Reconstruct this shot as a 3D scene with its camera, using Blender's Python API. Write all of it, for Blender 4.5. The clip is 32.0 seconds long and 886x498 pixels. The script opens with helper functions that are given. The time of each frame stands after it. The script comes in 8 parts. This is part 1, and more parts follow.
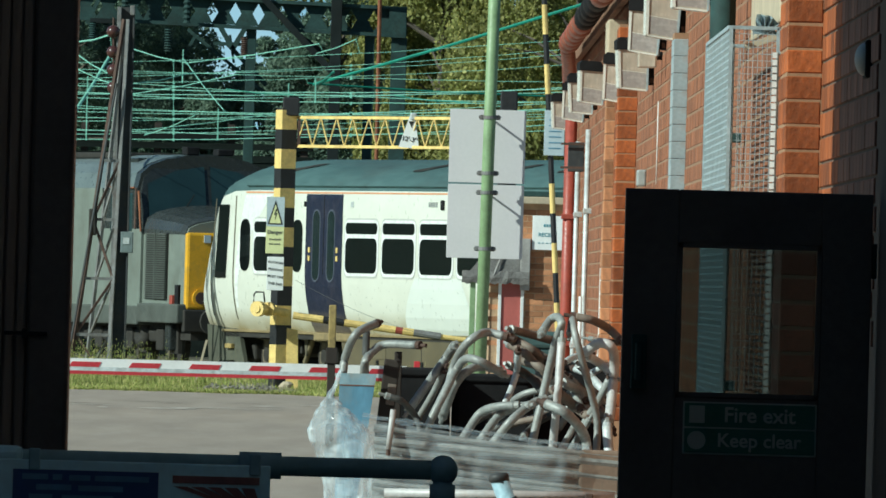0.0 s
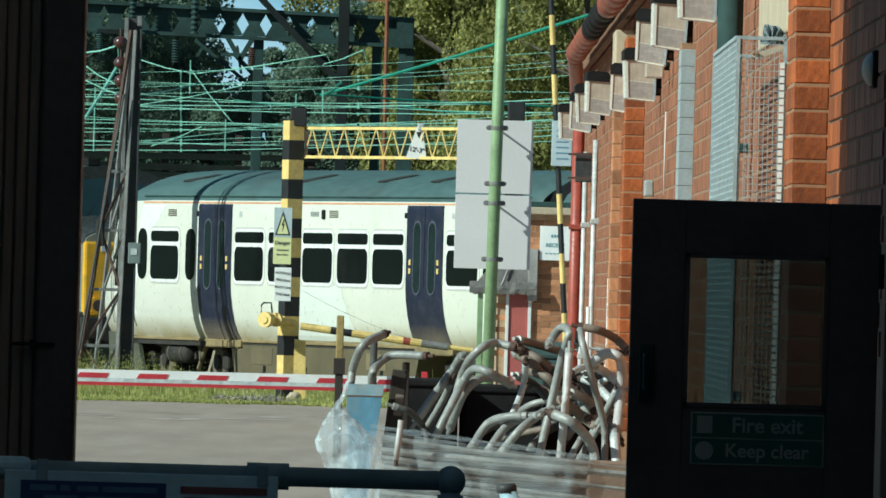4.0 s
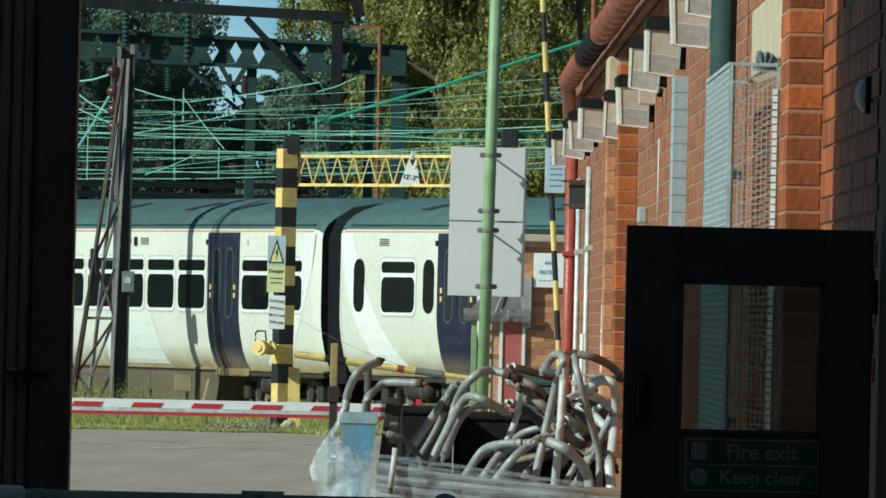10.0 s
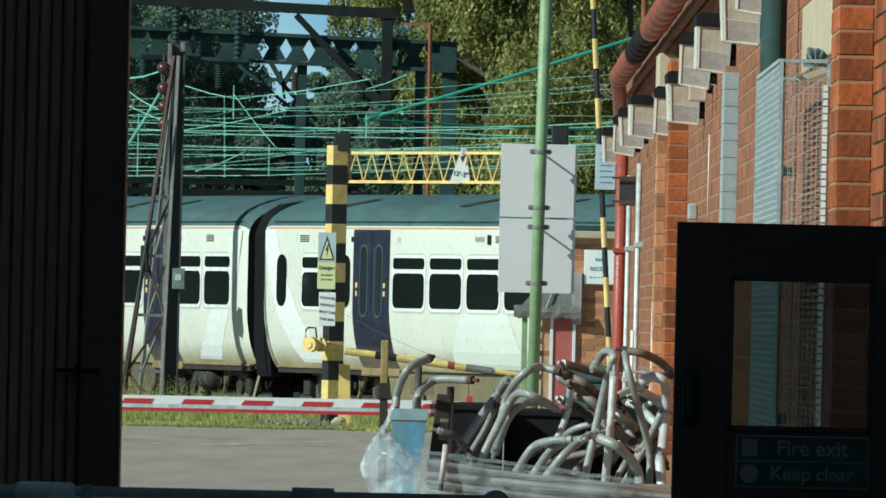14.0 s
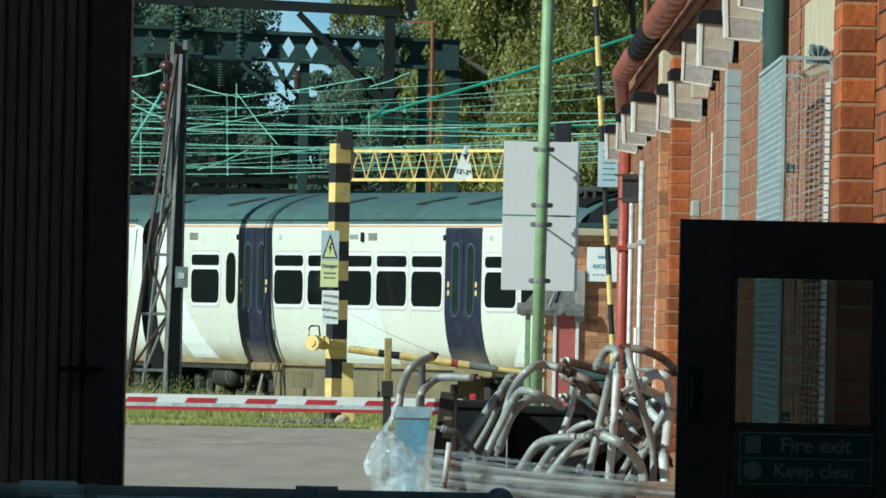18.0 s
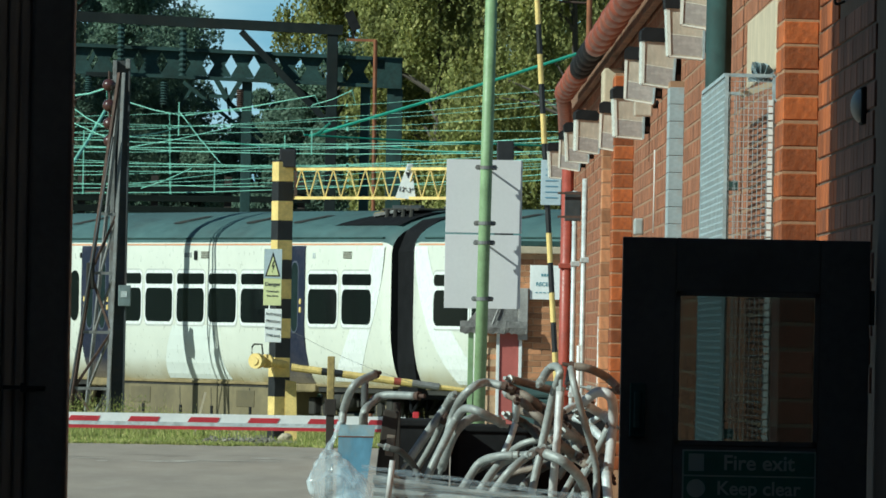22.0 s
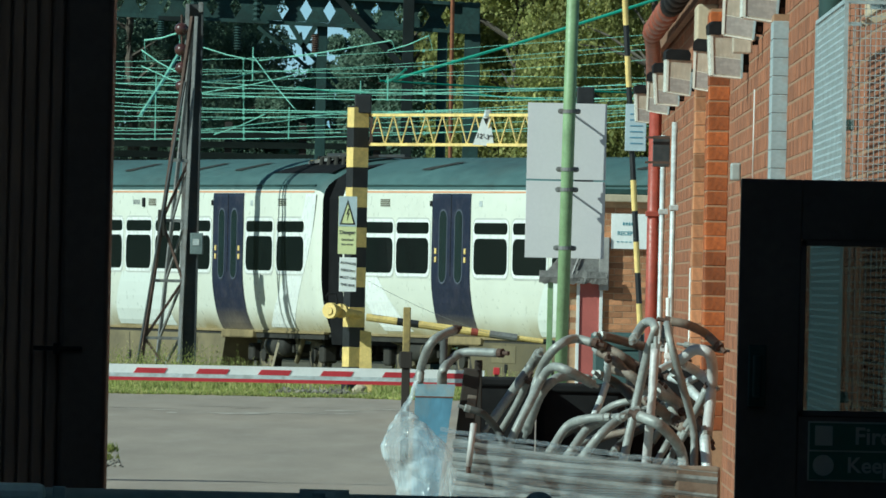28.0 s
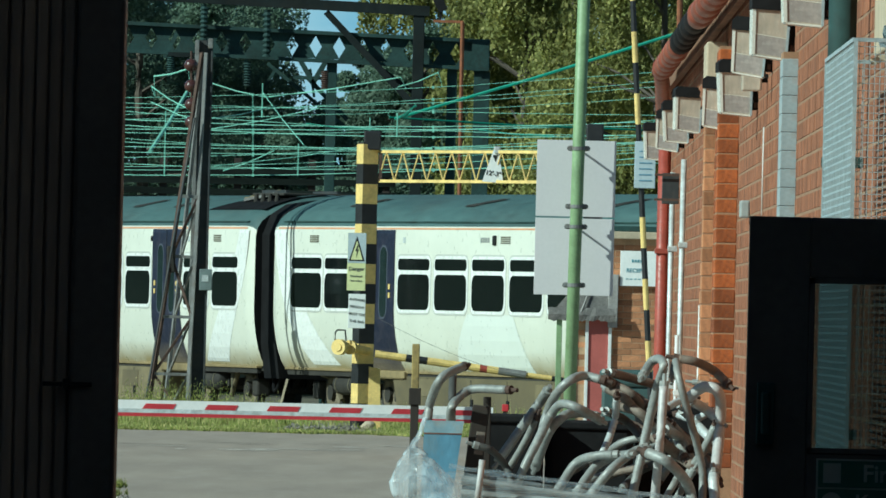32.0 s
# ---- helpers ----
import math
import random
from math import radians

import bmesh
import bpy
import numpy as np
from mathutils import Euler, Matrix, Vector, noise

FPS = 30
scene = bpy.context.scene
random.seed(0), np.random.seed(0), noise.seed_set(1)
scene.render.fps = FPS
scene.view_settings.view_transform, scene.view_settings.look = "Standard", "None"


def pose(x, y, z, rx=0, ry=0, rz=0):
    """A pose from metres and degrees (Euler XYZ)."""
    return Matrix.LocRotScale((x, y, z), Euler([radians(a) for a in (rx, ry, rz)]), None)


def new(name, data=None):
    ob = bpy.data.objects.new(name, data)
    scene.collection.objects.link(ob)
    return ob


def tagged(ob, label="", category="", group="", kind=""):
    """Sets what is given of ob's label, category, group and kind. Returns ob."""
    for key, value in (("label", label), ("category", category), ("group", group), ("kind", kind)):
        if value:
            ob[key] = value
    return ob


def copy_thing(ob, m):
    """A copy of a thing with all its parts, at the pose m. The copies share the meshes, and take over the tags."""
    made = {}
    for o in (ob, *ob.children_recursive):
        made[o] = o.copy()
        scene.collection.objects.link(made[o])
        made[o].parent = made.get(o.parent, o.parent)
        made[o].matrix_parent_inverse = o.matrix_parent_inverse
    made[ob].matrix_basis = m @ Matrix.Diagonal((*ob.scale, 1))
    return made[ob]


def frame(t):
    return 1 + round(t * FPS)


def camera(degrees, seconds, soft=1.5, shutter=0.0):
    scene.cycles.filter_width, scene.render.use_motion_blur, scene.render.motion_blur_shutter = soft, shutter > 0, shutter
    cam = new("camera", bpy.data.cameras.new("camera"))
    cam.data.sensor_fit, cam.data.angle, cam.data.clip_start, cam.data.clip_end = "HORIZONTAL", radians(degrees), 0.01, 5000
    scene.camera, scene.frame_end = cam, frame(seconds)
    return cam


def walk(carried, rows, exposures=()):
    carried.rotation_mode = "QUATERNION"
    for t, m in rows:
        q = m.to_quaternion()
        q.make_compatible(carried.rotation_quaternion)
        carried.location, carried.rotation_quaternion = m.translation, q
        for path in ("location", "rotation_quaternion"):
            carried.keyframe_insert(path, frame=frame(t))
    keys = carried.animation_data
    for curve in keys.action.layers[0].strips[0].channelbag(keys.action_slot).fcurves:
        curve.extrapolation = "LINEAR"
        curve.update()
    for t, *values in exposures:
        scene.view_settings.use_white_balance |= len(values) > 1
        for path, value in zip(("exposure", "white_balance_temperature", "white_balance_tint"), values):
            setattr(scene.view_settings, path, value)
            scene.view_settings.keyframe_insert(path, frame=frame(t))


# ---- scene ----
# Plan: x to the right, y away from the camera, z up; the brick wall runs along y at x = 1.23.
cam = camera(4.277, 32.0, soft=1.65)
PATH = [
    (0, pose(0.000, 0.000, 1.700, 90.1795, 0, -0.1967) @ pose(0, 0, 0, 0, 0, 1.615)),
    (0.5, pose(0.000, 0.000, 1.700, 90.1897, 0, -0.2104) @ pose(0, 0, 0, 0, 0, 1.673)),
    (1, pose(0.000, 0.000, 1.700, 90.1961, 0, -0.1804) @ pose(0, 0, 0, 0, 0, 1.587)),
    (1.5, pose(0.000, 0.000, 1.700, 90.1855, 0, -0.1902) @ pose(0, 0, 0, 0, 0, 1.722)),
    (2, pose(0.000, 0.000, 1.700, 90.1685, 0, -0.1735) @ pose(0, 0, 0, 0, 0, 1.684)),
    (2.5, pose(0.000, 0.000, 1.700, 90.1453, 0, -0.1344) @ pose(0, 0, 0, 0, 0, 1.529)),
    (3, pose(0.000, 0.000, 1.700, 90.1811, 0, -0.1024) @ pose(0, 0, 0, 0, 0, 1.620)),
    (3.5, pose(0.000, 0.000, 1.700, 90.2302, 0, -0.1518) @ pose(0, 0, 0, 0, 0, 1.579)),
    (5.5, pose(0.000, 0.000, 1.700, 90.1746, 0, -0.1389) @ pose(0, 0, 0, 0, 0, 1.521)),
    (6, pose(0.000, 0.000, 1.700, 90.1401, 0, -0.1442) @ pose(0, 0, 0, 0, 0, 1.594)),
    (6.5, pose(0.000, 0.000, 1.700, 90.1917, 0, -0.1845) @ pose(0, 0, 0, 0, 0, 1.590)),
    (7, pose(0.000, 0.000, 1.700, 90.2044, 0, -0.1683) @ pose(0, 0, 0, 0, 0, 1.613)),
    (7.5, pose(0.000, 0.000, 1.700, 90.1949, 0, -0.1345) @ pose(0, 0, 0, 0, 0, 1.545)),
    (8, pose(0.000, 0.000, 1.700, 90.1560, 0, -0.1028) @ pose(0, 0, 0, 0, 0, 1.565)),
    (8.5, pose(0.000, 0.000, 1.700, 90.1144, 0, -0.0997) @ pose(0, 0, 0, 0, 0, 1.569)),
    (9, pose(0.000, 0.000, 1.700, 90.1669, 0, -0.1562) @ pose(0, 0, 0, 0, 0, 1.520)),
    (9.5, pose(0.000, 0.000, 1.700, 90.3036, 0, -0.1471) @ pose(0, 0, 0, 0, 0, 1.335)),
    (10, pose(0.000, 0.000, 1.700, 90.3626, 0, -0.1858) @ pose(0, 0, 0, 0, 0, 1.344)),
    (10.5, pose(0.000, 0.000, 1.700, 90.3217, 0, -0.1090) @ pose(0, 0, 0, 0, 0, 1.412)),
    (11, pose(0.000, 0.000, 1.700, 90.0285, 0, 0.1522) @ pose(0, 0, 0, 0, 0, 1.296)),
    (11.5, pose(0.000, 0.000, 1.700, 90.0308, 0, 0.2338) @ pose(0, 0, 0, 0, 0, 1.200)),
    (12, pose(0.000, 0.000, 1.700, 90.1346, 0, 0.1243) @ pose(0, 0, 0, 0, 0, 1.370)),
    (12.5, pose(0.000, 0.000, 1.700, 90.3296, 0, 0.0992) @ pose(0, 0, 0, 0, 0, 1.238)),
    (13, pose(0.000, 0.000, 1.700, 90.3322, 0, 0.0849) @ pose(0, 0, 0, 0, 0, 1.226)),
    (13.5, pose(0.000, 0.000, 1.700, 90.3308, 0, 0.0594) @ pose(0, 0, 0, 0, 0, 1.339)),
    (15.5, pose(0.000, 0.000, 1.700, 90.3979, 0, 0.0428) @ pose(0, 0, 0, 0, 0, 1.142)),
    (16, pose(0.000, 0.000, 1.700, 90.3874, 0, 0.0226) @ pose(0, 0, 0, 0, 0, 1.196)),
    (16.5, pose(0.000, 0.000, 1.700, 90.4147, 0, 0.0058) @ pose(0, 0, 0, 0, 0, 1.236)),
    (17, pose(0.000, 0.000, 1.700, 90.3283, 0, 0.0694) @ pose(0, 0, 0, 0, 0, 1.287)),
    (17.5, pose(0.000, 0.000, 1.700, 90.3246, 0, 0.0786) @ pose(0, 0, 0, 0, 0, 1.172)),
    (18, pose(0.000, 0.000, 1.700, 90.3305, 0, 0.0712) @ pose(0, 0, 0, 0, 0, 1.164)),
    (18.5, pose(0.000, 0.000, 1.700, 90.4226, 0, 0.0641) @ pose(0, 0, 0, 0, 0, 1.087)),
    (19, pose(0.000, 0.000, 1.700, 90.5131, 0, -0.0762) @ pose(0, 0, 0, 0, 0, 1.143)),
    (19.5, pose(0.000, 0.000, 1.700, 90.6024, 0, -0.1506) @ pose(0, 0, 0, 0, 0, 1.112)),
    (20, pose(0.000, 0.000, 1.700, 90.4983, 0, -0.0386) @ pose(0, 0, 0, 0, 0, 1.032)),
    (20.5, pose(0.000, 0.000, 1.700, 90.4478, 0, 0.0436) @ pose(0, 0, 0, 0, 0, 1.131)),
    (21, pose(0.000, 0.000, 1.700, 90.5924, 0, -0.0885) @ pose(0, 0, 0, 0, 0, 1.112)),
    (21.5, pose(0.000, 0.000, 1.700, 90.6527, 0, -0.2321) @ pose(0, 0, 0, 0, 0, 1.135)),
    (22, pose(0.000, 0.000, 1.700, 90.4233, 0, -0.2031) @ pose(0, 0, 0, 0, 0, 1.087)),
    (22.5, pose(0.000, 0.000, 1.700, 90.3056, 0, -0.2114) @ pose(0, 0, 0, 0, 0, 1.138)),
    (23, pose(0.000, 0.000, 1.700, 90.2379, 0, -0.0888) @ pose(0, 0, 0, 0, 0, 1.025)),
    (23.5, pose(-0.010, 1.441, 1.705, 90.2283, 0, -0.1032) @ pose(0, 0, 0, 0, 0, 1.071)),
    (24, pose(-0.021, 3.149, 1.711, 90.2285, 0, -0.2119) @ pose(0, 0, 0, 0, 0, 1.275)),
    (24.5, pose(-0.023, 3.529, 1.713, 90.2850, 0, -0.1732) @ pose(0, 0, 0, 0, 0, 1.215)),
    (26.5, pose(-0.025, 3.762, 1.713, 90.1022, 0, -0.0384) @ pose(0, 0, 0, 0, 0, 1.427)),
    (27, pose(-0.025, 3.755, 1.713, 90.1082, 0, 0.0315) @ pose(0, 0, 0, 0, 0, 1.244)),
    (27.5, pose(-0.025, 3.763, 1.713, 90.0702, 0, 0.1591) @ pose(0, 0, 0, 0, 0, 1.386)),
    (28, pose(-0.025, 3.763, 1.713, 90.1685, 0, 0.1580) @ pose(0, 0, 0, 0, 0, 1.264)),
    (28.5, pose(-0.025, 3.763, 1.713, 90.0195, 0, 0.2809) @ pose(0, 0, 0, 0, 0, 1.226)),
    (29, pose(-0.025, 3.741, 1.713, 90.0182, 0, 0.2625) @ pose(0, 0, 0, 0, 0, 1.320)),
    (29.5, pose(-0.025, 3.763, 1.713, 89.9657, 0, 0.3784) @ pose(0, 0, 0, 0, 0, 1.304)),
    (30, pose(-0.025, 3.762, 1.713, 90.0126, 0, 0.3805) @ pose(0, 0, 0, 0, 0, 1.214)),
    (30.5, pose(-0.025, 3.763, 1.713, 90.2635, 0, 0.1927) @ pose(0, 0, 0, 0, 0, 1.341)),
    (31, pose(-0.025, 3.763, 1.713, 90.3508, 0, 0.1550) @ pose(0, 0, 0, 0, 0, 1.472)),
    (31.5, pose(-0.025, 3.763, 1.713, 90.3407, 0, 0.1936) @ pose(0, 0, 0, 0, 0, 1.390)),
    (32, pose(-0.025, 3.730, 1.713, 90.3448, 0, 0.2059) @ pose(0, 0, 0, 0, 0, 1.400)),
]
walk(cam, PATH, [(0, 0.01, 5750, -10), (3, 0.06, 5750, -10), (6, 0.05, 5750, -10), (8, -0.03, 5800, -10), (10, -0.1, 5800, -10), (11.2, -0.09, 5750, -10), (13, -0.06, 5700, -10), (16, -0.02, 5650, -11), (18.3, 0.05, 5600, -11), (20, 0.04, 5650, -12), (23, -0.03, 5700, -12), (24.6, -0.03, 5550, -15), (27, -0.05, 5520, -16), (32, -0.09, 5500, -16)])

# ---- world and sun ----
SUN_EL, SUN_DIR = radians(31), Vector((-0.88, -0.475, 0)).normalized()
world = bpy.data.worlds.new("sky")
scene.world = world
world.use_nodes = True
wn = world.node_tree.nodes
sky = wn.new("ShaderNodeTexSky")
sky.sky_type = "NISHITA"
sky.sun_disc = False
sky.sun_elevation = SUN_EL
sky.sun_rotation = math.atan2(SUN_DIR.x, SUN_DIR.y)
sky.air_density, sky.dust_density, sky.ozone_density = 1.0, 0.15, 3.0
wn["Background"].inputs[1].default_value = 0.052
world.node_tree.links.new(sky.outputs[0], wn["Background"].inputs[0])
sun_data = bpy.data.lights.new("sun", "SUN")
sun_data.energy, sun_data.angle, sun_data.color = 4.9, radians(0.53), (1.0, 0.95, 0.86)
sun = new("sun", sun_data)
to_sun = SUN_DIR * math.cos(SUN_EL) + Vector((0, 0, math.sin(SUN_EL)))
sun.matrix_world = Matrix.Translation((0, 0, 60)) @ to_sun.to_track_quat("Z", "Y").to_matrix().to_4x4()
scene.view_settings.exposure = 0.0


# ---- materials ----
def mat(name, color, rough=0.7, metal=0.0, var=0.25, scale=3.0, fine=40.0, bump=0.15, stain=None, stain_amt=0.4, spec=0.5, coat=0.0, stretch=(1, 1, 1), rnd=0.0, isl=0.0):
    """Principled surface with variation at two scales, fine relief and optional stains."""
    m = bpy.data.materials.new(name)
    m.use_nodes = True
    nt = m.node_tree
    n, ln = nt.nodes, nt.links
    b = n["Principled BSDF"]
    b.inputs["Metallic"].default_value = metal
    b.inputs["Specular IOR Level"].default_value = spec
    b.inputs["Coat Weight"].default_value = coat
    tc = n.new("ShaderNodeTexCoord")
    mp = n.new("ShaderNodeMapping")
    mp.inputs["Scale"].default_value = stretch
    ln.new(tc.outputs["Object"], mp.inputs["Vector"])
    big = n.new("ShaderNodeTexNoise")
    big.inputs["Scale"].default_value = scale
    big.inputs["Detail"].default_value = 5
    small = n.new("ShaderNodeTexNoise")
    small.inputs["Scale"].default_value = fine
    small.inputs["Detail"].default_value = 3
    for t in (big, small):
        ln.new(mp.outputs[0], t.inputs["Vector"])
    def ramp(src, lo, hi, a=0.3, c=0.7):
        r = n.new("ShaderNodeMapRange")
        r.inputs["From Min"].default_value, r.inputs["From Max"].default_value = a, c
        r.inputs["To Min"].default_value, r.inputs["To Max"].default_value = lo, hi
        ln.new(src, r.inputs["Value"])
        return r.outputs[0]
    def mul(a, k):
        x = n.new("ShaderNodeMath")
        x.operation = "MULTIPLY"
        ln.new(a, x.inputs[0])
        if isinstance(k, float):
            x.inputs[1].default_value = k
        else:
            ln.new(k, x.inputs[1])
        return x.outputs[0]
    val = mul(ramp(big.outputs["Fac"], 1 - var, 1 + var), ramp(small.outputs["Fac"], 1 - var * 0.6, 1 + var * 0.6))
    if rnd:
        oi = n.new("ShaderNodeObjectInfo")
        val = mul(val, ramp(oi.outputs["Random"], 1 - rnd, 1 + rnd, 0, 1))
    if isl:
        ge = n.new("ShaderNodeNewGeometry")
        val = mul(val, ramp(ge.outputs["Random Per Island"], 1 - isl, 1 + isl, 0, 1))
    mix = n.new("ShaderNodeMix")
    mix.data_type, mix.blend_type = "RGBA", "MULTIPLY"
    mix.inputs["Factor"].default_value = 1.0
    mix.inputs["A"].default_value = (*color, 1)
    comb = n.new("ShaderNodeCombineColor")
    for i in range(3):
        ln.new(val, comb.inputs[i])
    ln.new(comb.outputs[0], mix.inputs["B"])
    out = mix.outputs["Result"]
    if stain:
        st = n.new("ShaderNodeTexNoise")
        st.inputs["Scale"].default_value = scale * 1.7
        st.inputs["Detail"].default_value = 8
        st.inputs["Roughness"].default_value = 0.7
        ln.new(mp.outputs[0], st.inputs["Vector"])
        m2 = n.new("ShaderNodeMix")
        m2.data_type = "RGBA"
        ln.new(ramp(st.outputs["Fac"], 0, stain_amt, 0.48, 0.68), m2.inputs["Factor"])
        ln.new(out, m2.inputs["A"])
        m2.inputs["B"].default_value = (*stain, 1)
        out = m2.outputs["Result"]
    ln.new(out, b.inputs["Base Color"])
    ln.new(ramp(small.outputs["Fac"], max(0.02, rough - 0.1), min(1, rough + 0.1)), b.inputs["Roughness"])
    if bump:
        bp = n.new("ShaderNodeBump")
        bp.inputs["Strength"].default_value = bump
        bp.inputs["Distance"].default_value = 0.01
        ln.new(small.outputs["Fac"], bp.inputs["Height"])
        ln.new(bp.outputs[0], b.inputs["Normal"])
    return m


def glass(name, color=(0.9, 0.95, 0.95), rough=0.02):
    m = bpy.data.materials.new(name)
    m.use_nodes = True
    b = m.node_tree.nodes["Principled BSDF"]
    b.inputs["Base Color"].default_value = (*color, 1)
    b.inputs["Transmission Weight"].default_value = 1.0
    b.inputs["Roughness"].default_value = rough
    b.inputs["IOR"].default_value = 1.1
    return m


def foliage(name, color, dry, isl=0.5):
    """Leaves: two hues by clump, a little light let through."""
    m = bpy.data.materials.new(name)
    m.use_nodes = True
    n, ln = m.node_tree.nodes, m.node_tree.links
    b = n["Principled BSDF"]
    ge = n.new("ShaderNodeNewGeometry")
    cr = n.new("ShaderNodeValToRGB")
    cr.color_ramp.elements[0].color = (*[c * (1 - isl) for c in color], 1)
    cr.color_ramp.elements[1].color = (*dry, 1)
    cr.color_ramp.elements[1].position = 1.0
    e = cr.color_ramp.elements.new(0.6)
    e.color = (*color, 1)
    ln.new(ge.outputs["Random Per Island"], cr.inputs[0])
    tc = n.new("ShaderNodeTexCoord")
    no = n.new("ShaderNodeTexNoise")
    no.inputs["Scale"].default_value = 0.6
    ln.new(tc.outputs["Object"], no.inputs["Vector"])
    mr = n.new("ShaderNodeMapRange")
    mr.inputs["From Min"].default_value, mr.inputs["From Max"].default_value = 0.3, 0.7
    mr.inputs["To Min"].default_value, mr.inputs["To Max"].default_value = 0.6, 1.3
    ln.new(no.outputs["Fac"], mr.inputs["Value"])
    mx = n.new("ShaderNodeMix")
    mx.data_type, mx.blend_type = "RGBA", "MULTIPLY"
    mx.inputs["Factor"].default_value = 1
    ln.new(cr.outputs[0], mx.inputs["A"])
    cc = n.new("ShaderNodeCombineColor")
    for i in range(3):
        ln.new(mr.outputs[0], cc.inputs[i])
    ln.new(cc.outputs[0], mx.inputs["B"])
    ln.new(mx.outputs["Result"], b.inputs["Base Color"])
    b.inputs["Roughness"].default_value = 0.6
    b.inputs["Specular IOR Level"].default_value = 0.25
    tr = n.new("ShaderNodeBsdfTranslucent")
    ln.new(mx.outputs["Result"], tr.inputs["Color"])
    ms = n.new("ShaderNodeMixShader")
    ms.inputs[0].default_value = 0.5
    ln.new(b.outputs[0], ms.inputs[1])
    ln.new(tr.outputs[0], ms.inputs[2])
    ln.new(ms.outputs[0], n["Material Output"].inputs["Surface"])
    return m


def dusty(m, z0, z1, color):
    """Brake dust that thins out upwards from z0 to z1 on a coach's side."""
    nt = m.node_tree
    n, ln = nt.nodes, nt.links
    b = n["Principled BSDF"]
    src = b.inputs["Base Color"].links[0].from_socket
    tc = n.new("ShaderNodeTexCoord")
    sp = n.new("ShaderNodeSeparateXYZ")
    ln.new(tc.outputs["Object"], sp.inputs[0])
    no = n.new("ShaderNodeTexNoise")
    no.inputs["Scale"].default_value = 1.3
    no.inputs["Detail"].default_value = 7
    ln.new(tc.outputs["Object"], no.inputs["Vector"])
    mr = n.new("ShaderNodeMapRange")
    mr.inputs["From Min"].default_value, mr.inputs["From Max"].default_value = z1, z0
    ln.new(sp.outputs["Z"], mr.inputs["Value"])
    mu = n.new("ShaderNodeMath")
    mu.operation = "MULTIPLY"
    mu.use_clamp = True
    ln.new(mr.outputs[0], mu.inputs[0])
    k2 = n.new("ShaderNodeMath")
    k2.operation = "MULTIPLY"
    k2.inputs[1].default_value = 1.9
    ln.new(no.outputs["Fac"], k2.inputs[0])
    ln.new(k2.outputs[0], mu.inputs[1])
    mx = n.new("ShaderNodeMix")
    mx.data_type = "RGBA"
    ln.new(mu.outputs[0], mx.inputs["Factor"])
    ln.new(src, mx.inputs["A"])
    mx.inputs["B"].default_value = (*color, 1)
    ln.new(mx.outputs["Result"], b.inputs["Base Color"])


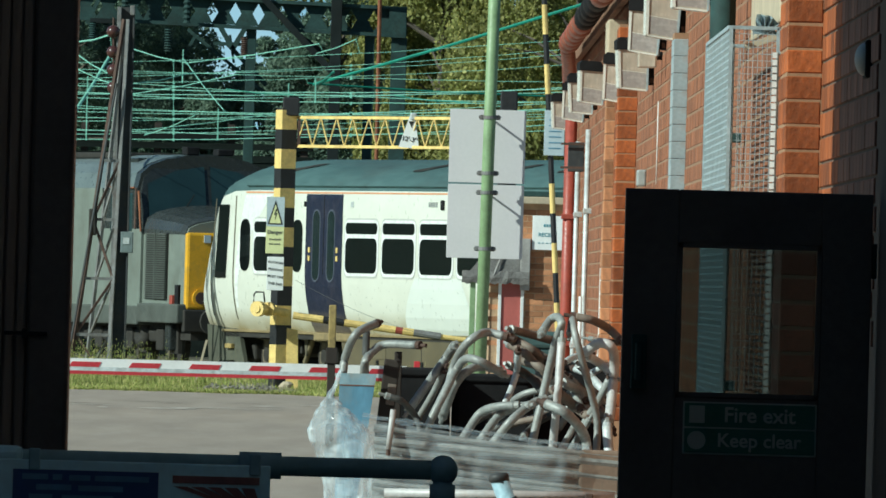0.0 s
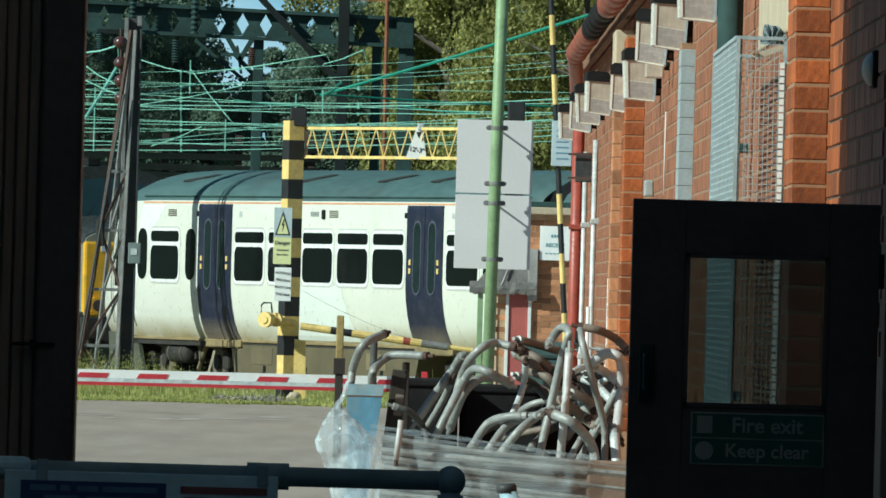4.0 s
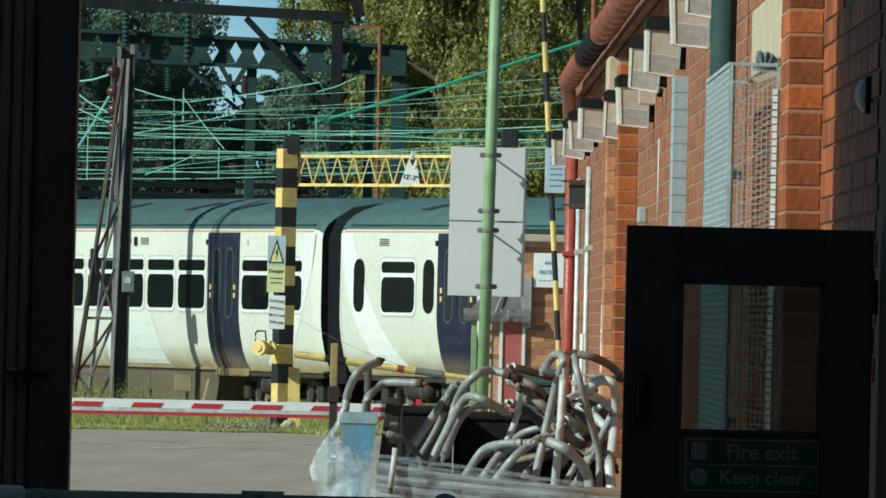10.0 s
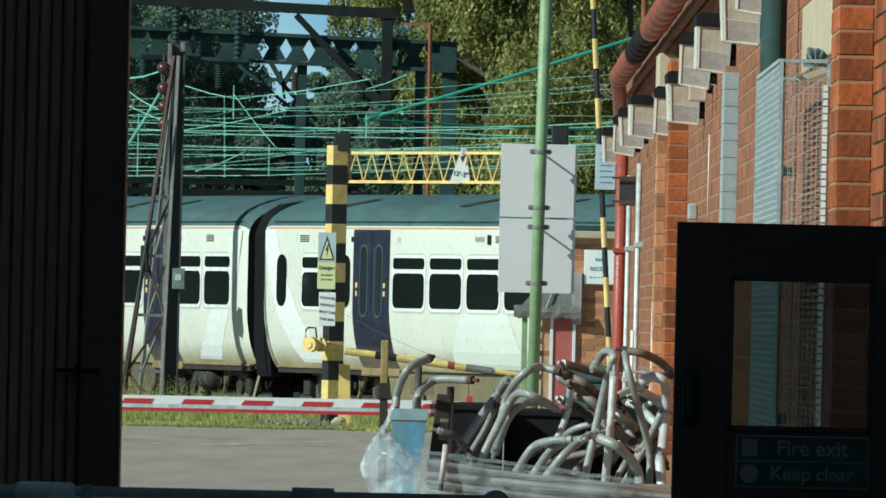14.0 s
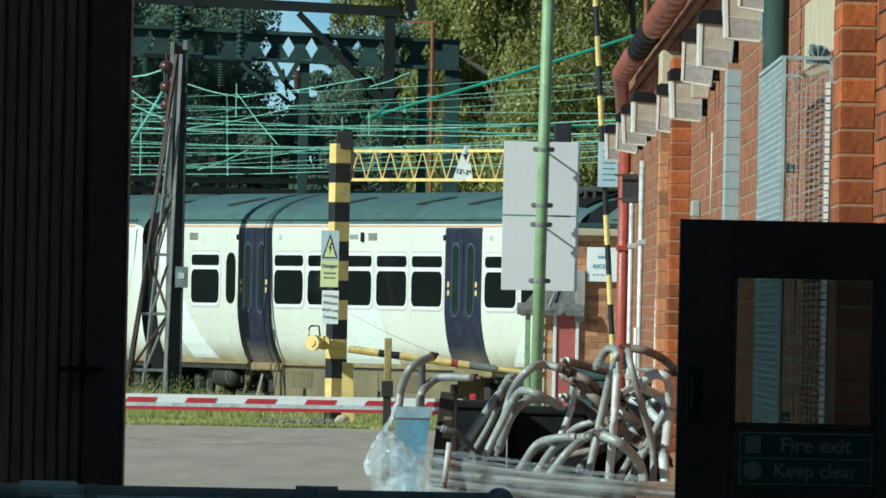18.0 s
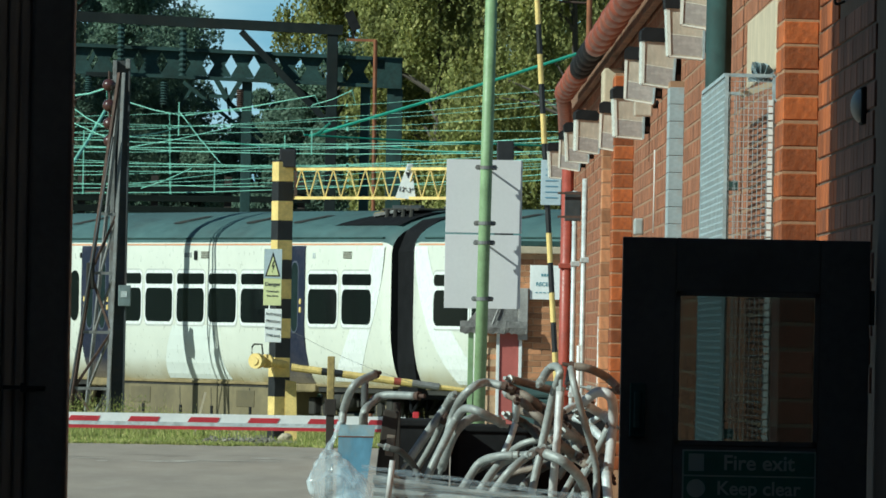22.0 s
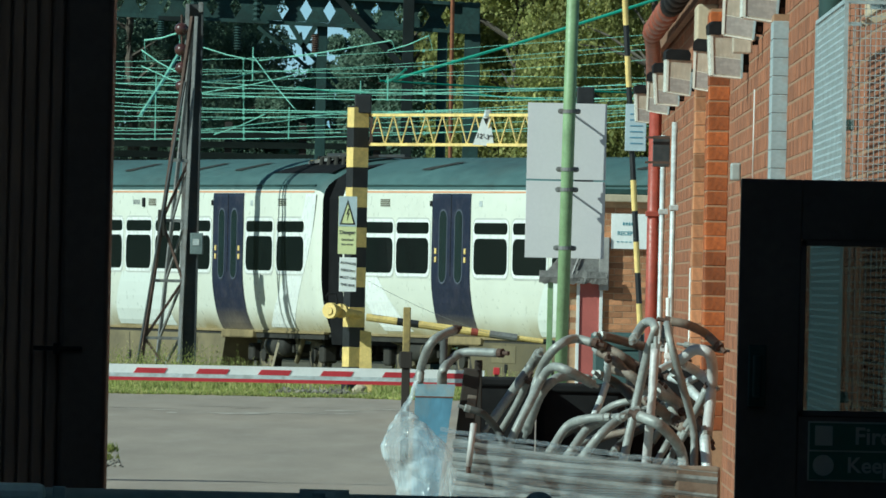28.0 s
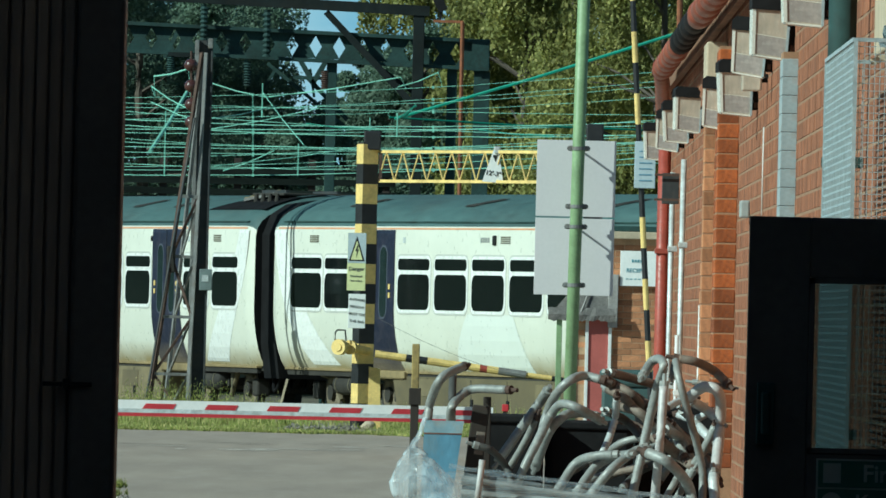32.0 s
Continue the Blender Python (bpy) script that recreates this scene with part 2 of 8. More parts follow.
M = {
    "asphalt_pale": mat("pale_worn_tarmac", (0.52, 0.455, 0.39), 0.9, var=0.2, scale=6, fine=60),
    "asphalt_dark": mat("dark_tarmac_crack", (0.2, 0.165, 0.13), 0.95, var=0.2, scale=6, fine=60),
    "asphalt": mat("asphalt", (0.35, 0.285, 0.228), 0.92, var=0.12, scale=2.0, fine=70, bump=0.22, stain=(0.44, 0.375, 0.315), stain_amt=0.4, stretch=(0.7, 0.06, 1)),
    "floor": mat("concrete_floor", (0.16, 0.16, 0.155), 0.8, var=0.25, scale=0.7, fine=12),
    "soil": mat("soil", (0.13, 0.115, 0.075), 0.95, var=0.35, scale=0.6, fine=9, bump=0.5),
    "turf": mat("worn_turf", (0.2, 0.185, 0.095), 0.95, var=0.35, scale=0.9, fine=12, bump=0.5, stain=(0.22, 0.19, 0.12), stain_amt=0.7),
    "ballast": mat("ballast", (0.2, 0.18, 0.15), 0.95, var=0.4, scale=2, fine=25, bump=0.8, isl=0.35),
    "grass": foliage("grass_blades", (0.38, 0.43, 0.12), (0.68, 0.6, 0.27), 0.45),
    "leaf_dark": foliage("tree_leaves_dark", (0.17, 0.245, 0.18), (0.25, 0.33, 0.24), 0.3),
    "leaf_birch": foliage("birch_leaves", (0.31, 0.325, 0.11), (0.57, 0.53, 0.2), 0.35),
    "bark": mat("bark", (0.09, 0.075, 0.06), 0.9, var=0.35, scale=3, fine=20, bump=0.6, stretch=(1, 1, 0.3)),
    "brick_red": mat("red_brick", (0.25, 0.1, 0.05), 0.85, var=0.28, scale=9, fine=60, bump=0.3, rnd=0.3, isl=0.22),
    "brick_orange": mat("orange_brick", (0.305, 0.08, 0.018), 0.75, var=0.26, scale=11, fine=60, bump=0.3, stain=(0.2, 0.07, 0.035), stain_amt=0.4, rnd=0.45, isl=0.2),
    # Darker brick and mortar: at the wall's near end, shade put into colour.
    "brick_grey": mat("shade_dimmed_brick", (0.2, 0.098, 0.068), 0.85, var=0.2, scale=6, fine=60, bump=0.3, rnd=0.3, isl=0.25),
    "mortar_grey": mat("dimmed_mortar", (0.13, 0.095, 0.07), 0.9, var=0.15, scale=8, fine=70),
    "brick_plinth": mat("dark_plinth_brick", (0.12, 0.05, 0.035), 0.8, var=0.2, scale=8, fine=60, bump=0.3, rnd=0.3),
    "brick_far": mat("buff_brown_brick", (0.405, 0.19, 0.092), 0.85, var=0.2, scale=5, fine=40, bump=0.3, rnd=0.4, isl=0.28),
    "mortar_wall": mat("pale_mortar", (0.3, 0.185, 0.115), 0.9, var=0.2, scale=8, fine=70),
    "mortar": mat("mortar", (0.34, 0.2, 0.115), 0.9, var=0.15, scale=8, fine=70),
    "stone": mat("cream_stone", (0.5, 0.42, 0.3), 0.85, var=0.12, scale=6, fine=50),
    "paint_blue": mat("pale_grey_paint", (0.34, 0.4, 0.42), 0.7, var=0.14, scale=8, fine=50, stain=(0.28, 0.2, 0.15)),
    "galv": mat("galvanised_steel", (0.56, 0.6, 0.6), 0.5, 0.2, var=0.2, scale=14, fine=70, stain=(0.36, 0.3, 0.24), stain_amt=0.35),
    "tube": mat("weathered_grey_tube", (0.3, 0.312, 0.298), 0.5, 0.15, var=0.25, scale=9, fine=60, stain=(0.2, 0.16, 0.12), stain_amt=0.4),
    "rust_tube": mat("brown_weathered_tube", (0.195, 0.16, 0.13), 0.7, 0.1, var=0.3, scale=9, fine=60, stain=(0.14, 0.08, 0.05), stain_amt=0.6),
    "white_tube": mat("chalky_white_tube", (0.52, 0.51, 0.5), 0.5, 0.1, var=0.15, scale=9, fine=60, stain=(0.36, 0.3, 0.25), stain_amt=0.4),
    "dark_tube": mat("dark_hose", (0.07, 0.07, 0.065), 0.7, 0.0, var=0.25, scale=9, fine=60),
    "loco_roof": mat("locomotive_roof_paint", (0.15, 0.18, 0.18), 0.35, var=0.15, scale=0.8, fine=10, stain=(0.08, 0.08, 0.07)),
    "loco_glass": mat("dark_cab_glass", (0.022, 0.045, 0.05), 0.08, var=0.15, scale=1.5, bump=0, spec=0.5),
    "rust": mat("rusty_steel", (0.085, 0.052, 0.04), 0.85, 0.1, var=0.35, scale=9, fine=50),
    "pipe_red": mat("red_brown_pipe_paint", (0.24, 0.062, 0.036), 0.45, var=0.25, scale=6, fine=30, stain=(0.3, 0.14, 0.09), stain_amt=0.5),
    "fascia": mat("flaking_brown_paint", (0.22, 0.12, 0.07), 0.8, var=0.35, scale=5, fine=40, bump=0.4, stain=(0.09, 0.05, 0.035), stain_amt=0.7),
    "pipe_bright": mat("red_downpipe_paint", (0.34, 0.07, 0.048), 0.45, var=0.15, scale=10, fine=60, stain=(0.2, 0.06, 0.045)),
    "mortar_buff": mat("buff_mortar", (0.42, 0.28, 0.17), 0.9, var=0.15, scale=8, fine=70),
    "yellow_dull": mat("dirty_ochre_paint", (0.34, 0.25, 0.09), 0.7, var=0.25, scale=6, fine=40, stain=(0.15, 0.11, 0.06), stain_amt=0.6),
    "number_grey": mat("thin_grey_numerals", (0.28, 0.29, 0.28), 0.6, var=0.2, scale=30),
    "sign_blue": mat("worn_teal_print", (0.12, 0.3, 0.36), 0.6, var=0.2, scale=30),
    "print_grey": mat("faded_dark_print", (0.09, 0.095, 0.09), 0.6, var=0.2, scale=30),
    "black": mat("black_paint", (0.016, 0.016, 0.017), 0.75, var=0.3, scale=6, fine=40, spec=0.15),
    "dark_steel": mat("dark_green_grey_steel", (0.033, 0.064, 0.06), 0.75, 0.0, var=0.3, scale=2, fine=20, stain=(0.03, 0.026, 0.02), spec=0.2),
    "black_steel": mat("sooty_black_steel", (0.013, 0.018, 0.018), 0.75, var=0.3, scale=2, fine=20, stain=(0.03, 0.026, 0.02), spec=0.2),
    "rust_orange": mat("orange_rust", (0.27, 0.1, 0.045), 0.85, var=0.3, scale=6, fine=40, stain=(0.12, 0.06, 0.04)),
    "box_grey": mat("teal_grey_switch_box", (0.17, 0.21, 0.21), 0.55, var=0.15, scale=6, fine=40),
    "mast": mat("grey_steel_mast", (0.05, 0.056, 0.06), 0.6, 0.1, var=0.25, scale=2, fine=25, stain=(0.12, 0.085, 0.06), spec=0.3),
    "mast_grey": mat("weathered_grey_mast_paint", (0.2, 0.2, 0.195), 0.6, 0.1, var=0.25, scale=3, fine=25, stain=(0.12, 0.08, 0.06), stain_amt=0.6),
    "guard": mat("blue_grey_wire", (0.41, 0.49, 0.52), 0.5, 0.2, var=0.2, scale=14, fine=70),
    "yellow": mat("yellow_paint", (0.8, 0.59, 0.21), 0.55, var=0.14, scale=4, fine=30, stain=(0.38, 0.25, 0.1), stain_amt=0.4),
    "yellow_loco": mat("warning_yellow_paint", (0.75, 0.4, 0.02), 0.45, var=0.1, scale=3, fine=30, stain=(0.3, 0.2, 0.05)),
    "black_band": mat("black_band_paint", (0.02, 0.02, 0.022), 0.5, var=0.3, scale=5, fine=30),
    "green_pole": mat("light_green_paint", (0.25, 0.36, 0.185), 0.5, var=0.14, scale=6, fine=40, stain=(0.16, 0.22, 0.1)),
    "wire": mat("verdigris_copper", (0.27, 0.58, 0.45), 0.6, 0.0, var=0.2, scale=2, fine=20),
    "wire_dark": mat("dark_verdigris", (0.03, 0.22, 0.15), 0.6, 0.0, var=0.2, scale=2, fine=20),
    "insul": mat("brown_glazed_insulator", (0.07, 0.028, 0.024), 0.25, var=0.15, coat=0.5),
    "sign_grey": mat("plain_aluminium_sheet", (0.7, 0.67, 0.68), 0.5, 0.0, var=0.035, scale=1.5, fine=40, bump=0.05),
    "white": mat("white_paint", (0.78, 0.78, 0.76), 0.5, var=0.06, scale=4, fine=30),
    "sign_white": mat("white_sign_face", (0.88, 0.89, 0.87), 0.45, var=0.06, scale=4, fine=30),
    "sign_yellow": mat("pale_yellow_sign_face", (0.75, 0.77, 0.4), 0.45, var=0.06, scale=4),
    "red_paint": mat("red_paint", (0.46, 0.032, 0.045), 0.5, var=0.12, scale=4),
    "ink": mat("black_print", (0.02, 0.02, 0.02), 0.5, var=0.1),
    "door_red": mat("dull_red_door", (0.4, 0.105, 0.09), 0.6, var=0.1, scale=3),
    "train_white": mat("off_white_train_paint", (0.735, 0.74, 0.645), 0.35, var=0.035, scale=0.8, fine=8, bump=0.03, coat=0.25, stain=(0.5, 0.49, 0.4), stain_amt=0.12),
    "train_pale": mat("bluish_white_train_paint", (0.77, 0.8, 0.745), 0.35, var=0.03, scale=0.8, fine=8, bump=0.03, coat=0.25),
    "train_bright": mat("fresh_white_train_paint", (0.85, 0.86, 0.83), 0.3, var=0.03, scale=0.8, fine=8, bump=0.03, coat=0.25),
    "train_blue": mat("dark_blue_train_doors", (0.012, 0.016, 0.038), 0.45, var=0.12, scale=2, fine=12, bump=0.03, stain=(0.07, 0.06, 0.08), stain_amt=0.35),
    "train_roof": mat("teal_grey_train_roof", (0.066, 0.122, 0.12), 0.65, var=0.18, scale=0.6, fine=6, stain=(0.05, 0.055, 0.05), stretch=(0.4, 1, 1)),
    "train_dirt": mat("brake_dusty_solebar", (0.23, 0.175, 0.085), 0.8, var=0.25, scale=2, fine=15),
    "under": mat("dirty_underframe", (0.1, 0.088, 0.058), 0.9, var=0.42, scale=2, fine=15),
    "equipment": mat("khaki_dusty_equipment_case", (0.146, 0.119, 0.066), 0.85, var=0.16, scale=1.5, fine=15, stain=(0.08, 0.07, 0.05), stain_amt=0.5, rnd=0.25),
    "skirt": mat("dusty_olive_skirt", (0.075, 0.078, 0.055), 0.75, var=0.25, scale=2, fine=15, stain=(0.13, 0.11, 0.075), stain_amt=0.5),
    "plough": mat("dark_olive_plough", (0.04, 0.045, 0.035), 0.7, var=0.3, scale=3, fine=20, stain=(0.08, 0.07, 0.05)),
    "disc": mat("tan_brake_dust", (0.17, 0.14, 0.095), 0.85, var=0.35, scale=5, fine=30, stain=(0.06, 0.05, 0.04)),
    "under_dark": mat("oily_running_gear", (0.03, 0.027, 0.022), 0.8, var=0.3, scale=3, fine=20),
    "stripe": mat("orange_cant_stripe", (0.62, 0.3, 0.16), 0.5, var=0.1),
    "train_glass": mat("dark_tinted_train_glass", (0.006, 0.008, 0.008), 0.06, var=0.1, bump=0, spec=0.18),
    "door_glass": mat("teal_tinted_door_glass", (0.014, 0.024, 0.026), 0.1, var=0.2, scale=2, bump=0, spec=0.5),
    "gasket": mat("grey_window_seal", (0.5, 0.5, 0.46), 0.6, var=0.08),
    "seal_blue": mat("worn_blue_grey_seal", (0.07, 0.08, 0.11), 0.6, var=0.15),
    "rubber": mat("black_rubber_gangway", (0.01, 0.01, 0.011), 0.85, var=0.25, scale=4, spec=0.12),
    "loco_grey": mat("locomotive_grey_paint", (0.19, 0.215, 0.185), 0.5, var=0.14, scale=0.8, fine=10, stain=(0.1, 0.09, 0.07)),
    "loco_nose": mat("glossy_charcoal_nose_paint", (0.045, 0.05, 0.05), 0.28, var=0.15, scale=0.8, fine=10),
    "loco_skirt": mat("dusty_olive_grey_skirt", (0.085, 0.095, 0.082), 0.7, var=0.2, scale=1.5, fine=12, stain=(0.05, 0.05, 0.04), stain_amt=0.5),
    "loco_pale": mat("worn_pale_grey_paint", (0.36, 0.4, 0.4), 0.6, var=0.25, scale=2, fine=12, stain=(0.2, 0.22, 0.2), stain_amt=0.7),
    "loco_dark": mat("locomotive_dark_grey_paint", (0.032, 0.036, 0.036), 0.24, var=0.15, scale=0.8, fine=10),
    "lens_rim": mat("pale_lens_rim", (0.78, 0.76, 0.68), 0.3, var=0.12),
    "lens_low": mat("cloudy_grey_lens", (0.42, 0.38, 0.355), 0.25, var=0.18, scale=7, fine=60),
    "lens": mat("dusty_lamp_lens", (0.53, 0.455, 0.365), 0.2, var=0.16, scale=7, fine=60, stain=(0.48, 0.46, 0.42), stretch=(1, 1, 0.5)),
    "lamp_frame": mat("pale_lamp_housing", (0.36, 0.39, 0.38), 0.45, var=0.1),
    "shed_wood": mat("dark_creosoted_boards", (0.25, 0.2, 0.16), 0.85, var=0.35, scale=4, fine=40, bump=0.4, stretch=(1, 1, 0.08)),
    "shed_roof": mat("sooty_roof_lining", (0.03, 0.03, 0.03), 0.9, var=0.3, scale=1),
    "door_dark": mat("black_painted_door", (0.1, 0.086, 0.078), 0.5, var=0.2, scale=5),
    "rail_paint": mat("dull_blue_grey_railing", (0.23, 0.37, 0.42), 0.5, 0.0, var=0.15, scale=9),
    "board_blue": mat("dark_blue_board_print", (0.03, 0.07, 0.2), 0.5, var=0.1),
    "board_pale": mat("pale_notice_board", (0.5, 0.58, 0.62), 0.5, var=0.1),
    "board_dull": mat("pale_teal_board", (0.5, 0.74, 0.8), 0.6, var=0.12, scale=6),
    "board_print": mat("faded_blue_print", (0.1, 0.2, 0.34), 0.6, var=0.2, scale=9),
    "board_red": mat("faded_dark_red_print", (0.22, 0.1, 0.09), 0.6, var=0.2, scale=8),
    "tube_blue": mat("scuffed_pale_blue_tube", (0.36, 0.52, 0.6), 0.4, 0.1, var=0.25, scale=12, fine=60, stain=(0.6, 0.66, 0.7)),
    "card": mat("brown_cardboard", (0.23, 0.165, 0.12), 0.85, var=0.15, scale=9, fine=60),
    "fence": mat("tree_shade_dark_boards", (0.011, 0.015, 0.013), 0.95, spec=0.1, var=0.4, scale=2, fine=20, bump=0.4, stretch=(0.2, 1, 1)),
    "timber": mat("old_brown_timber", (0.04, 0.031, 0.025), 0.9, var=0.3, scale=6, fine=30, stretch=(1, 1, 0.2)),
    "panel_band": mat("weathered_blue_band", (0.25, 0.38, 0.45), 0.6, var=0.2, scale=8, stain=(0.36, 0.32, 0.25), stain_amt=0.5),
    "blue_panel": mat("faded_blue_panel", (0.12, 0.265, 0.38), 0.6, var=0.22, scale=9, stain=(0.2, 0.24, 0.24), stain_amt=0.6, stretch=(1, 1, 0.4)),
    "slate": mat("weathered_roof_felt", (0.33, 0.315, 0.3), 0.9, var=0.25, scale=6, fine=40),
    "green_bin": mat("dark_teal_plastic", (0.06, 0.1, 0.095), 0.5, var=0.15),
    "exit_green": mat("exit_sign_green", (0.035, 0.14, 0.095), 0.5, var=0.1),
    "exit_text": mat("exit_sign_lettering", (0.42, 0.46, 0.4), 0.5, var=0.05),
    "pane": glass("door_pane", (0.075, 0.1, 0.105)),
}


dusty(M["train_white"], 0.8, 1.2, (0.36, 0.29, 0.15))
dusty(M["train_blue"], 0.82, 1.2, (0.16, 0.13, 0.1))


# ---- mesh helpers ----
def part(name, bm, material, parent=None, label="", smooth=False):
    me = bpy.data.meshes.new(name)
    bm.to_mesh(me)
    bm.free()
    me.materials.append(M[material] if isinstance(material, str) else material)
    if smooth:
        for p in me.polygons:
            p.use_smooth = True
    ob = new(name, me)
    ob.parent = parent
    if label:
        ob["label"] = label
    return ob


def thing(name, at, label, category, group="", rz=0.0, kind=""):
    e = new(name)
    e.matrix_basis = pose(*at, 0, 0, rz)
    return tagged(e, label, category, group, kind)


def box(bm, x0, x1, y0, y1, z0, z1, bevel=0.0):
    c = ((x0 + x1) / 2, (y0 + y1) / 2, (z0 + z1) / 2)
    r = bmesh.ops.create_cube(bm, size=1, matrix=Matrix.LocRotScale(c, None, (abs(x1 - x0), abs(y1 - y0), abs(z1 - z0))))
    if bevel:
        vs = set(r["verts"])
        es = [e for e in bm.edges if e.verts[0] in vs and e.verts[1] in vs]
        bmesh.ops.bevel(bm, geom=es, offset=bevel, segments=2, affect="EDGES", profile=0.5)
    return bm


def boxm(x0, x1, y0, y1, z0, z1, bevel=0.0):
    return box(bmesh.new(), x0, x1, y0, y1, z0, z1, bevel)


def prism(pts, y0, y1):
    """An upright plate: the outline pts (x, z) between y0 and y1."""
    bm = bmesh.new()
    a = [bm.verts.new((x, y0, z)) for x, z in pts]
    b = [bm.verts.new((x, y1, z)) for x, z in pts]
    bm.faces.new(a)
    bm.faces.new(b[::-1])
    for i in range(len(pts)):
        j = (i + 1) % len(pts)
        bm.faces.new((a[i], b[i], b[j], a[j]))
    bmesh.ops.recalc_face_normals(bm, faces=bm.faces[:])
    return bm


def tube(bm, points, r, sides=8, cap=True):
    """A tube along a line of points; r may be one radius or one for each point."""
    pts = [Vector(p) for p in points]
    rs = r if isinstance(r, (list, tuple)) else [r] * len(pts)
    rings = []
    up = Vector((0, 0, 1))
    for i, p in enumerate(pts):
        d = (pts[min(i + 1, len(pts) - 1)] - pts[max(i - 1, 0)]).normalized()
        a = d.cross(up)
        if a.length < 1e-3:
            a = d.cross(Vector((1, 0, 0)))
        a.normalize()
        b = d.cross(a)
        rings.append([bm.verts.new(p + (a * math.cos(2 * math.pi * k / sides) + b * math.sin(2 * math.pi * k / sides)) * rs[i]) for k in range(sides)])
    for u, v in zip(rings, rings[1:]):
        for k in range(sides):
            bm.faces.new((u[k], u[(k + 1) % sides], v[(k + 1) % sides], v[k]))
    if cap:
        bm.faces.new(rings[0][::-1])
        bm.faces.new(rings[-1])
    return bm


def tubem(points, r, sides=8):
    return tube(bmesh.new(), points, r, sides)


def beam(bm, a, b, w, h):
    """A straight bar of w x h from a to b."""
    a, b = Vector(a), Vector(b)
    d = b - a
    q = d.to_track_quat("X", "Z").to_matrix().to_4x4()
    bmesh.ops.create_cube(bm, size=1, matrix=Matrix.Translation((a + b) / 2) @ q @ Matrix.Diagonal((d.length, w, h, 1)))
    return bm


def beamm(a, b, w, h):
    return beam(bmesh.new(), a, b, w, h)


def smooth_line(points, n=6):
    """More points along a smooth line through the given ones."""
    p = [Vector(q) for q in points]
    p = [2 * p[0] - p[1]] + p + [2 * p[-1] - p[-2]]
    out = []
    for i in range(1, len(p) - 2):
        for k in range(n):
            t = k / n
            out.append(0.5 * (2 * p[i] + (p[i + 1] - p[i - 1]) * t + (2 * p[i - 1] - 5 * p[i] + 4 * p[i + 1] - p[i + 2]) * t * t + (3 * p[i] - p[i - 1] - 3 * p[i + 1] + p[i + 2]) * t ** 3))
    return out + [p[-2]]


def text(name, body, size, m, material, parent=None):
    cu = bpy.data.curves.new(name, "FONT")
    cu.body, cu.size, cu.align_x, cu.align_y = body, size, "CENTER", "CENTER"
    cu.extrude, cu.offset = 0.001, size * 0.018
    cu.materials.append(M[material])
    tmp = bpy.data.objects.new(name, cu)
    scene.collection.objects.link(tmp)
    me = bpy.data.meshes.new_from_object(tmp.evaluated_get(bpy.context.evaluated_depsgraph_get()))
    bpy.data.objects.remove(tmp)
    ob = new(name, me)
    ob.parent = parent
    ob.matrix_basis = m
    return ob


# ---- ground ----
def sheet(x0, x1, y0, y1, z, nx, ny, wob=0.0):
    bm = bmesh.new()
    bmesh.ops.create_grid(bm, x_segments=nx, y_segments=ny, size=0.5, matrix=Matrix.LocRotScale(((x0 + x1) / 2, (y0 + y1) / 2, z), None, (x1 - x0, y1 - y0, 1)))
    if wob:
        for v in bm.verts:
            v.co.z += wob * noise.noise(v.co * 0.35)
    return bm


tagged(part("ground", sheet(-900, 900, -60, 3000, -0.03, 8, 24), "soil"), "bare earth reaching to the horizon", "ground", kind="structure")
ROAD = tagged(part("road", sheet(-30, 30, 30.6, 188.5, 0.0, 6, 40), "asphalt"), "worn grey tarmac yard in front of the tracks", "road", kind="structure")


def road_marks():
    """Pale worn patches and a ragged crack near the far edge of the yard."""
    rng = random.Random(41)
    def blot(x0, x1, y, deep, h):
        bm = bmesh.new()
        n = 14
        ring = []
        for k in range(2 * n):
            u = (k if k < n else 2 * n - 1 - k) / (n - 1)
            half = deep * (0.25 + 0.75 * math.sin(math.pi * u)) * rng.uniform(0.35, 1.0)
            ring.append(bm.verts.new((x0 + (x1 - x0) * u, y + (-half if k < n else half), h)))
        bm.faces.new(ring)
        bmesh.ops.triangulate(bm, faces=bm.faces[:])
        return bm
    for x0, x1, y, deep in ((-3.92, -3.77, 154.6, 0.9), (-3.4, -2.62, 155.0, 1.0), (-3.05, -2.6, 156.2, 0.7), (-1.98, -1.5, 161.0, 1.0), (-2.7, -1.9, 157.0, 0.5), (-4.5, -3.8, 157.6, 0.4), (-1.4, -0.7, 163.5, 0.8), (-1.9, -1.55, 157.6, 0.5)):
        part("worn_patch", blot(x0, x1, y, deep, 0.004), "asphalt_pale", ROAD, "pale worn patch")
    for x0, x1, y in ((-5.0, -3.9, 159.2), (-3.95, -2.7, 162.8), (-3.3, -2.75, 161.3), (-2.6, -1.8, 164.0)):
        part("crack", blot(x0, x1, y, 0.17, 0.005), "asphalt_dark", ROAD, "dark crack in the tarmac")


road_marks()
tagged(part("floor", boxm(-6, 1.6, -10, 30.6, -0.2, 0.004), "floor"), "dark concrete shed floor", "floor", kind="structure")


tagged(part("verge", sheet(-12, 8, 181.5, 205, 0.03, 60, 30, 0.03), "turf"), "worn turf between the yard and the tracks", "verge", kind="structure")


